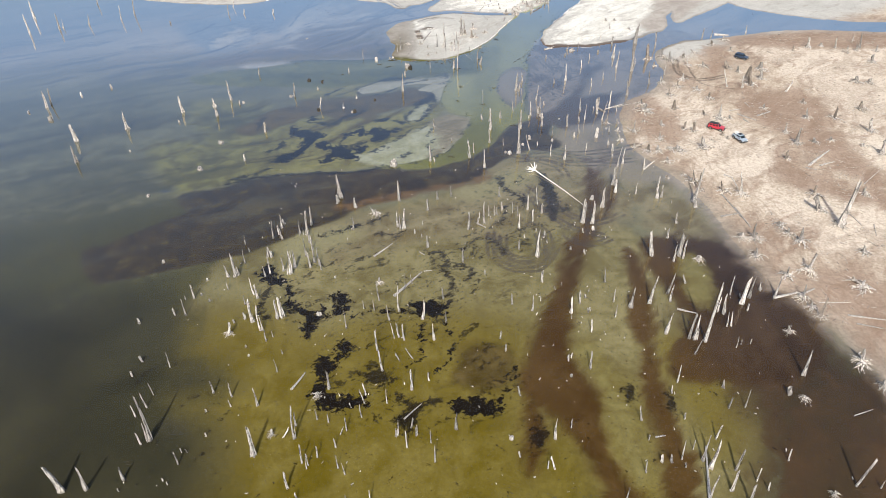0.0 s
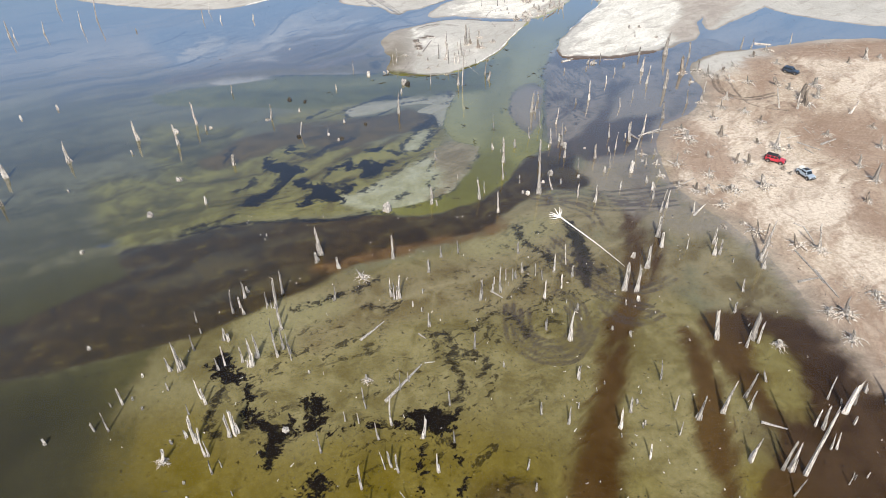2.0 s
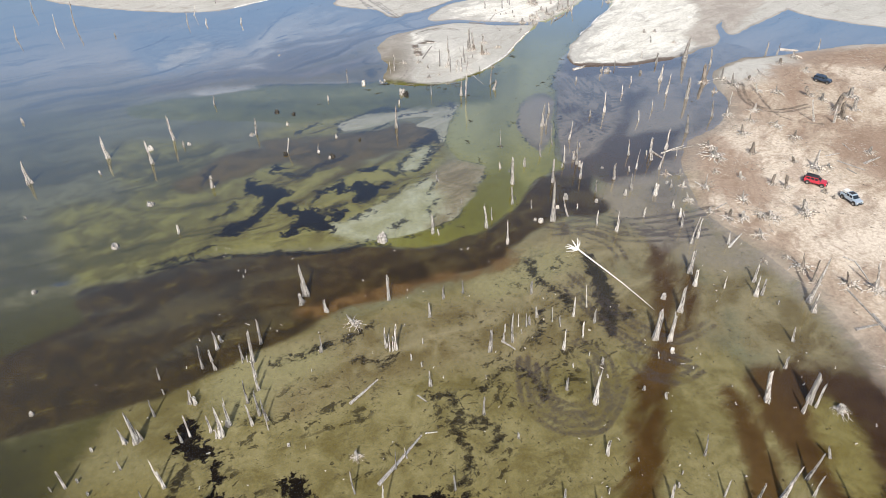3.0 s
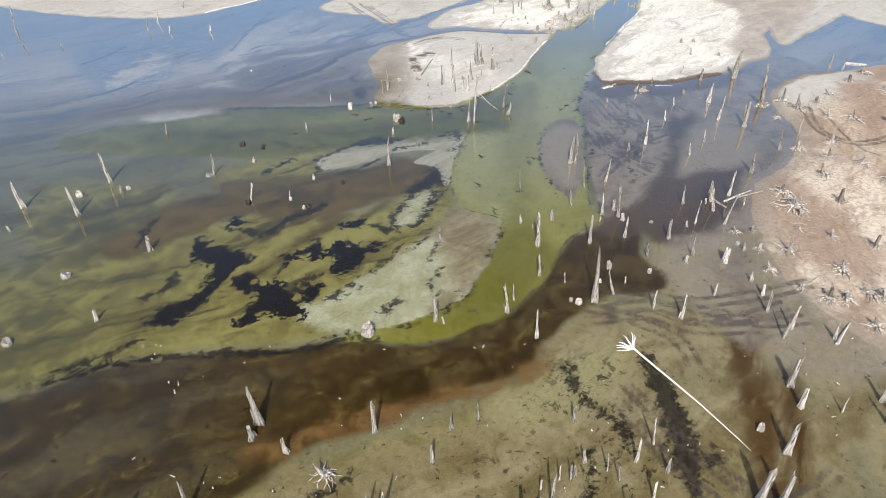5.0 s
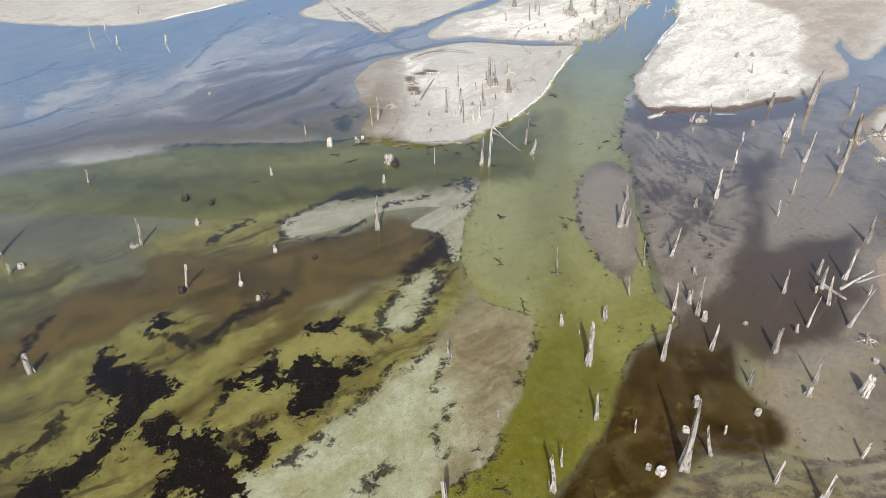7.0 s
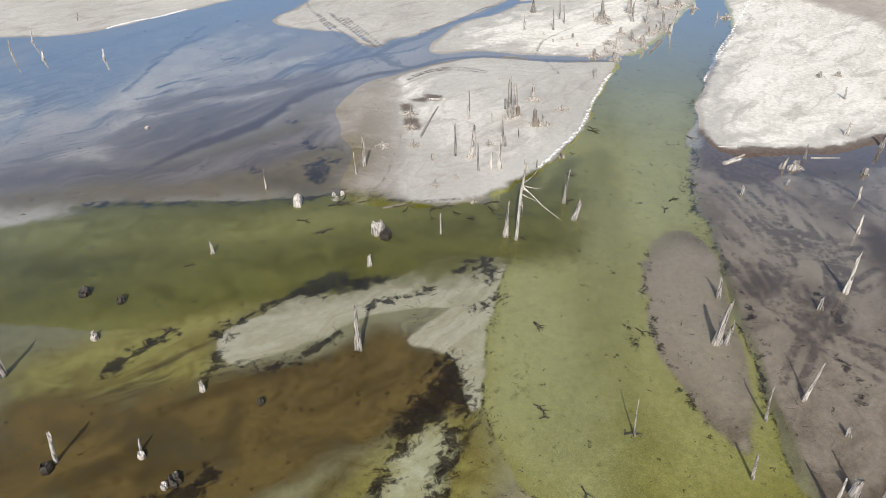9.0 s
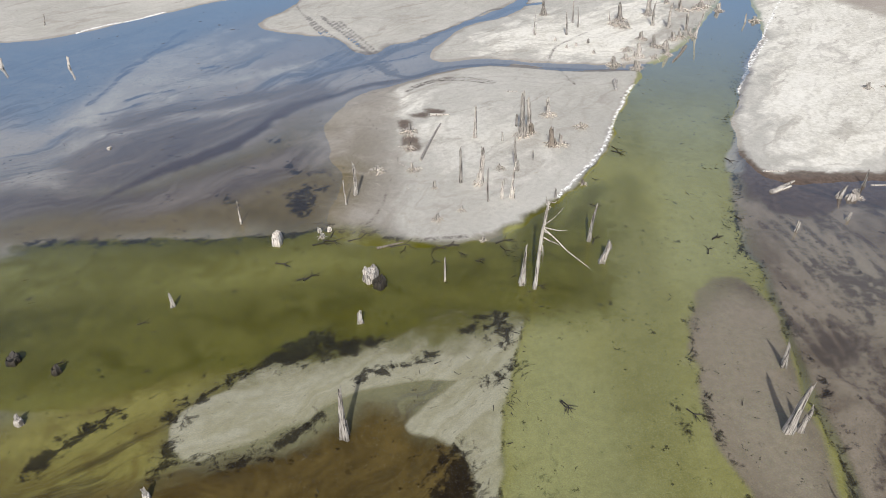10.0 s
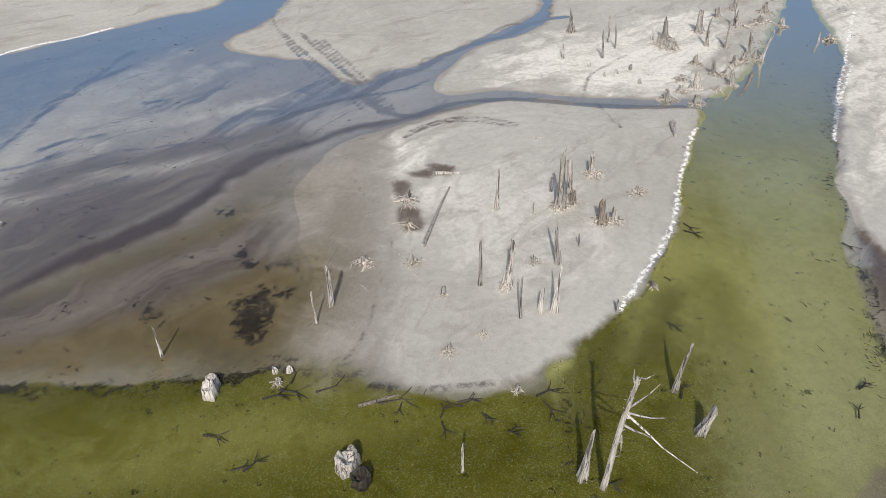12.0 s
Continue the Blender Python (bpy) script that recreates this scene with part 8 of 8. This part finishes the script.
def off_roader(x, y, heading, paint, roof, label, pickup=False):
    """A boxy four-wheel-drive: hull, glasshouse, roof, wheels, bumpers and lamps."""
    car = tagged(new("car"), label, "car", "cars parked on the shore")
    car.matrix_basis = pose(x, y, ground_at(x, y) - 0.02, 0, 0, heading)
    hull = [(-2.15, 0.55), (-2.2, 1.12), (0.65, 1.16), (1.95, 1.08), (2.15, 0.95), (2.18, 0.55)]
    part("body", profile(hull, 0.88), paint, car)
    back = 0.25 if pickup else -2.05
    cab = [(back - 0.1, 1.1), (back + 0.05, 1.78), (0.55, 1.78), (1.05, 1.1)] if pickup else [(-2.12, 1.1), (-2.0, 1.76), (0.35, 1.78), (0.95, 1.12)]
    if pickup:
        cab = [(-0.95, 1.1), (-0.85, 1.75), (0.45, 1.75), (1.05, 1.1)]
    part("cabin", profile(cab, 0.78, 0.05), paint, car)
    lo = cab[0][0] + 0.18
    hi = cab[2][0] + 0.2
    for side in (-1, 1):
        n = 2 if pickup else 3
        w = (hi - lo) / n
        for k in range(n):
            part("side_window", block(lo + w * (k + 0.5), side * 0.775, 1.43, w * 0.84, 0.04, 0.42, 0.012), GLASS, car)
        part("side_step", block(0.0, side * 0.93, 0.42, 2.0, 0.12, 0.07, 0.02), BLACK, car)
        part("mirror", block(0.85, side * 1.0, 1.22, 0.12, 0.2, 0.16, 0.03), BLACK, car)
        part("headlight", block(2.17, side * 0.62, 0.88, 0.06, 0.24, 0.2, 0.02), LAMP, car)
        part("tail_light", block(-2.2, side * 0.74, 0.9, 0.05, 0.16, 0.26, 0.02), TAIL, car)
        for wx in (-1.42, 1.42):
            part("wheel_arch", disc(wx, side * 0.86, 0.46, 0.53, 0.14), BLACK, car)
            wheel = part("wheel", disc(wx, side * 0.86, 0.39, 0.4, 0.27), RUBBER, car)
            part("rim", disc(wx, side * 0.985, 0.39, 0.23, 0.05, 12), CHROME, wheel)
    front = cab[3][0]
    wind = [(front - 0.06, 1.17), (cab[2][0] + 0.06, 1.68), (cab[2][0] + 0.11, 1.68), (front, 1.17)]
    part("windscreen", profile(wind, 0.68, 0.008), GLASS, car)
    part("rear_window", block(cab[0][0] + 0.04, 0, 1.45, 0.06, 1.2, 0.4, 0.015), GLASS, car)
    part("roof", block((cab[1][0] + cab[2][0]) / 2, 0, 1.8, cab[2][0] - cab[1][0] + 0.1, 1.5, 0.08, 0.03), roof, car)
    for wx in (-2.3, 2.28):
        part("bumper", block(wx, 0, 0.58, 0.2, 1.7, 0.2, 0.05), BLACK, car)
    part("grille", block(2.19, 0, 0.85, 0.05, 0.9, 0.22, 0.01), BLACK, car)
    if pickup:
        part("tray", block(-1.55, 0, 1.15, 1.1, 1.45, 0.1, 0.02), BLACK, car, "dark tray behind the cab")
        for side in (-1, 1):
            part("tray_wall", block(-1.55, side * 0.8, 1.22, 1.2, 0.07, 0.22, 0.02), paint, car)
        part("cargo_box", block(-1.75, 0.1, 1.5, 0.75, 1.1, 0.55, 0.05), LAMP, car, "white box on the tray")
        part("roof_rack", block(-0.2, 0, 1.87, 1.0, 1.2, 0.05, 0.02), BLACK, car)
    else:
        spare = disc(0, 0, 0, 0.38, 0.24)
        bmesh.ops.rotate(spare, verts=spare.verts[:], matrix=Matrix.Rotation(math.pi / 2, 3, "Z"))
        bmesh.ops.translate(spare, verts=spare.verts[:], vec=(-2.32, 0, 1.05))
        part("spare_wheel", spare, RUBBER, car)
        for side in (-1, 1):
            part("roof_rail", block(-0.8, side * 0.62, 1.88, 1.9, 0.05, 0.06, 0.015), BLACK, car)
    return car


off_roader(77.0, 170.6, -35, RED, BLACK, "red boxy four-wheel-drive with a black roof parked on sand")
off_roader(81.1, 163.6, -72, SILVER_PAINT, SILVER_PAINT, "pale silver pickup with a loaded tray parked on sand", pickup=True)
off_roader(104.0, 225.2, -42, NAVY, NAVY, "dark blue station wagon parked on damp sand")


# ---- litter that nobody could count ----
def scatter(weight, count, rng):
    """Random places, likelier where the weight is high."""
    w = np.clip(weight, 0, None) * ((GX > -150) & (GX < 165) & (GY > 42) & (GY < 338))
    c = np.cumsum(w.ravel())
    picks = np.searchsorted(c, rng.rand(count) * c[-1])
    return np.stack([GX.ravel()[picks] + rng.uniform(-0.3, 0.3, count), GY.ravel()[picks] + rng.uniform(-0.3, 0.3, count)], -1)


def sticks(name, places, length, thick, tilt, rng, material, label, category, floating=False):
    """Many small broken sticks in one mesh, each a bent three-sided rod."""
    verts, faces = [], []
    for x, y in places:
        L, w = rng.uniform(*length) * rng.uniform(0.5, 1.0), rng.uniform(0, 6.283)
        r, up = rng.uniform(*thick), rng.uniform(0, tilt)
        z = ground_at(x, y)
        z = (max(z, -0.03) if floating else z) + r * 0.4
        d = np.array([math.cos(w) * math.cos(up), math.sin(w) * math.cos(up), math.sin(up)])
        s = np.array([-math.sin(w), math.cos(w), 0.0])
        u = np.cross(d, s)
        kink = s * L * rng.uniform(-0.12, 0.12)
        base = len(verts)
        for k, (t, rr) in enumerate(((0, r), (0.5, r * 0.8), (1, r * 0.3))):
            c = np.array([x, y, z]) + d * L * t + kink * (k == 1)
            for q in (0.0, 2.094, 4.189):
                verts.append(tuple(c + (s * math.cos(q) + u * math.sin(q)) * rr))
        for k in (0, 3):
            for i in range(3):
                a, b = base + k + i, base + k + (i + 1) % 3
                faces.append((a, b, b + 3, a + 3))
        faces.append((base, base + 2, base + 1))
        faces.append((base + 6, base + 7, base + 8))
    me = bpy.data.meshes.new(name)
    me.from_pydata(verts, [], faces)
    me.materials.append(material)
    return tagged(new(name, me), label, category, kind="stuff")


rng = np.random.RandomState(5)
warm = step(-FIELDS["ashy"], -6, 6)
clump = step(lattice(GX, GY, 9, 21) + 0.5 * lattice(GX, GY, 3, 22), 0.0, 0.9)
sticks("driftwood", scatter(step(land, 0, 3) * warm * (0.15 + clump), 4200, rng), (0.4, 2.6), (0.025, 0.075), 0.25, rng, ROOTY, "bleached broken sticks strewn over the shore", "driftwood")
sticks("driftwood", scatter(step(land, 0, 3) * warm * (0.15 + clump), 1300, rng), (0.3, 1.8), (0.03, 0.09), 0.4, rng, DUSKY, "dark broken branches strewn over the shore", "driftwood")
sticks("driftwood", scatter(step(land, 0, 3) * (1 - warm) * (0.05 + clump**2), 420, rng), (0.3, 1.4), (0.02, 0.05), 0.25, rng, ROOTY, "weathered sticks strewn over the grey sand", "driftwood")
rim = np.exp(-((FIELDS["green"] - 0.4) / 0.8) ** 2) * (GY > 160) * (GX > -40)
sticks("sunken_twigs", scatter(rim * (0.1 + clump**2), 900, rng), (0.15, 0.8), (0.02, 0.05), 0.15, rng, SUNKEN, "black rotten twigs along the rim of the green water", "twigs", True)
wet_near = step(-land, 0, 3) * (GY < 150) * step(GX, -55, -40)
sticks("sunken_twigs", scatter(wet_near * (0.1 + clump), 1500, rng), (0.2, 1.0), (0.02, 0.05), 0.2, rng, SUNKEN, "black twigs lying in the olive shallows", "twigs", True)
sticks("sunken_twigs", scatter(step(-land, 0, 3) * (GY >= 150) * (GX > -80) * (0.1 + clump), 500, rng), (0.2, 1.1), (0.02, 0.05), 0.2, rng, SUNKEN, "black twigs lying in the silted shallows", "twigs", True)
sticks("pegs", scatter(wet_near * (GX < 60) * (0.3 + clump), 260, rng), (0.25, 0.8), (0.05, 0.11), 1.5, rng, PALE, "tiny bleached stubs showing above the shallows", "stubs", True)


# waterlogged branches lying in the green water
def sunken_branch(x, y, size, turn, seed):
    thing = tagged(new("sunken_branch"), "black forked branch lying in green water", "branch", "sunken branches")
    thing.matrix_basis = pose(x, y, -0.02, 0, 0, turn)
    limb(thing, "stem", [(0, 0, 0.02), (0.5 * size, 0.06 * size, 0.07), (size, -0.04 * size, 0.05)], 0.06 * size**0.5, SUNKEN, seed)
    limb(thing, "fork", [(0.45 * size, 0.05 * size, 0.05), (0.7 * size, 0.3 * size, 0.12), (0.8 * size, 0.5 * size, 0.04)], 0.04 * size**0.5, SUNKEN, seed + 1)
    limb(thing, "fork", [(0.6 * size, 0, 0.05), (0.9 * size, -0.25 * size, 0.1)], 0.035 * size**0.5, SUNKEN, seed + 2)


logs("brown rotten log lying in the green shallows", [(-12.9, 226.6, -9.9, 227.5, 0.17), (41.8, 290.2, 37.0, 282.3, 0.30)], DUSKY)
for n, (x, y, size, turn) in enumerate([
        (-19.2, 228.3, 2.6, -20), (-18.4, 228.9, 2.2, 70), (-20.3, 227.4, 2.4, 8), (-9.6, 226.9, 1.6, -110), (-8.6, 227.2, 1.5, 20),
        (-5.4, 226.8, 2.0, 10), (-5.0, 226.4, 1.8, 160), (-6.6, 225.0, 1.7, -80), (-3.6, 225.8, 1.3, -70), (-1.8, 224.1, 1.2, -30),
        (0.7, 227.3, 2.2, 20), (1.2, 226.8, 2.0, -70), (19.0, 250.3, 1.9, -70), (13.0, 235.3, 1.6, -50), (14.5, 241.5, 1.0, -60),
        (-20.3, 221.0, 2.0, 40), (-23.9, 224.1, 2.0, -20), (-16.3, 228.0, 3.2, 12), (-11.4, 226.8, 3.5, 5), (-6.7, 225.4, 1.5, 60),
        (-4.9, 226.7, 1.5, 20), (-3.3, 225.6, 1.2, -60), (-1.6, 224.0, 1.0, 30),
]):
    sunken_branch(x, y, size, turn, 300 + 5 * n)
for n, (x, y, size, turn) in enumerate([
        (11.7, 226.9, 2.0, 60), (4.0, 219.9, 1.8, -30), (4.6, 204.2, 1.6, -60), (3.2, 193.1, 1.2, -40), (3.5, 191.4, 1.0, 10),
        (15.1, 203.1, 1.6, -60), (25.7, 227.7, 1.5, 20), (18.6, 249.0, 2.2, -40), (-21.0, 221.1, 1.3, 10), (-35.7, 214.5, 1.4, 15),
        (-41.4, 209.2, 1.2, 20), (6.1, 184.5, 1.6, -80), (4.5, 204.1, 1.6, -70), (3.5, 192.7, 1.2, -50), (6.2, 183.1, 1.8, -85),
        (10.8, 189.6, 1.6, 0), (0.5, 156.4, 2.0, -10), (-1.3, 160.8, 1.2, 10), (18.7, 174.8, 2.0, 10), (24.2, 224.8, 1.6, 60),
        (25.6, 227.5, 1.2, 20), (29.9, 232.3, 1.4, -70), (33.8, 246.5, 1.6, -70),
], 23):
    sunken_branch(x, y, size, turn, 300 + 5 * n)
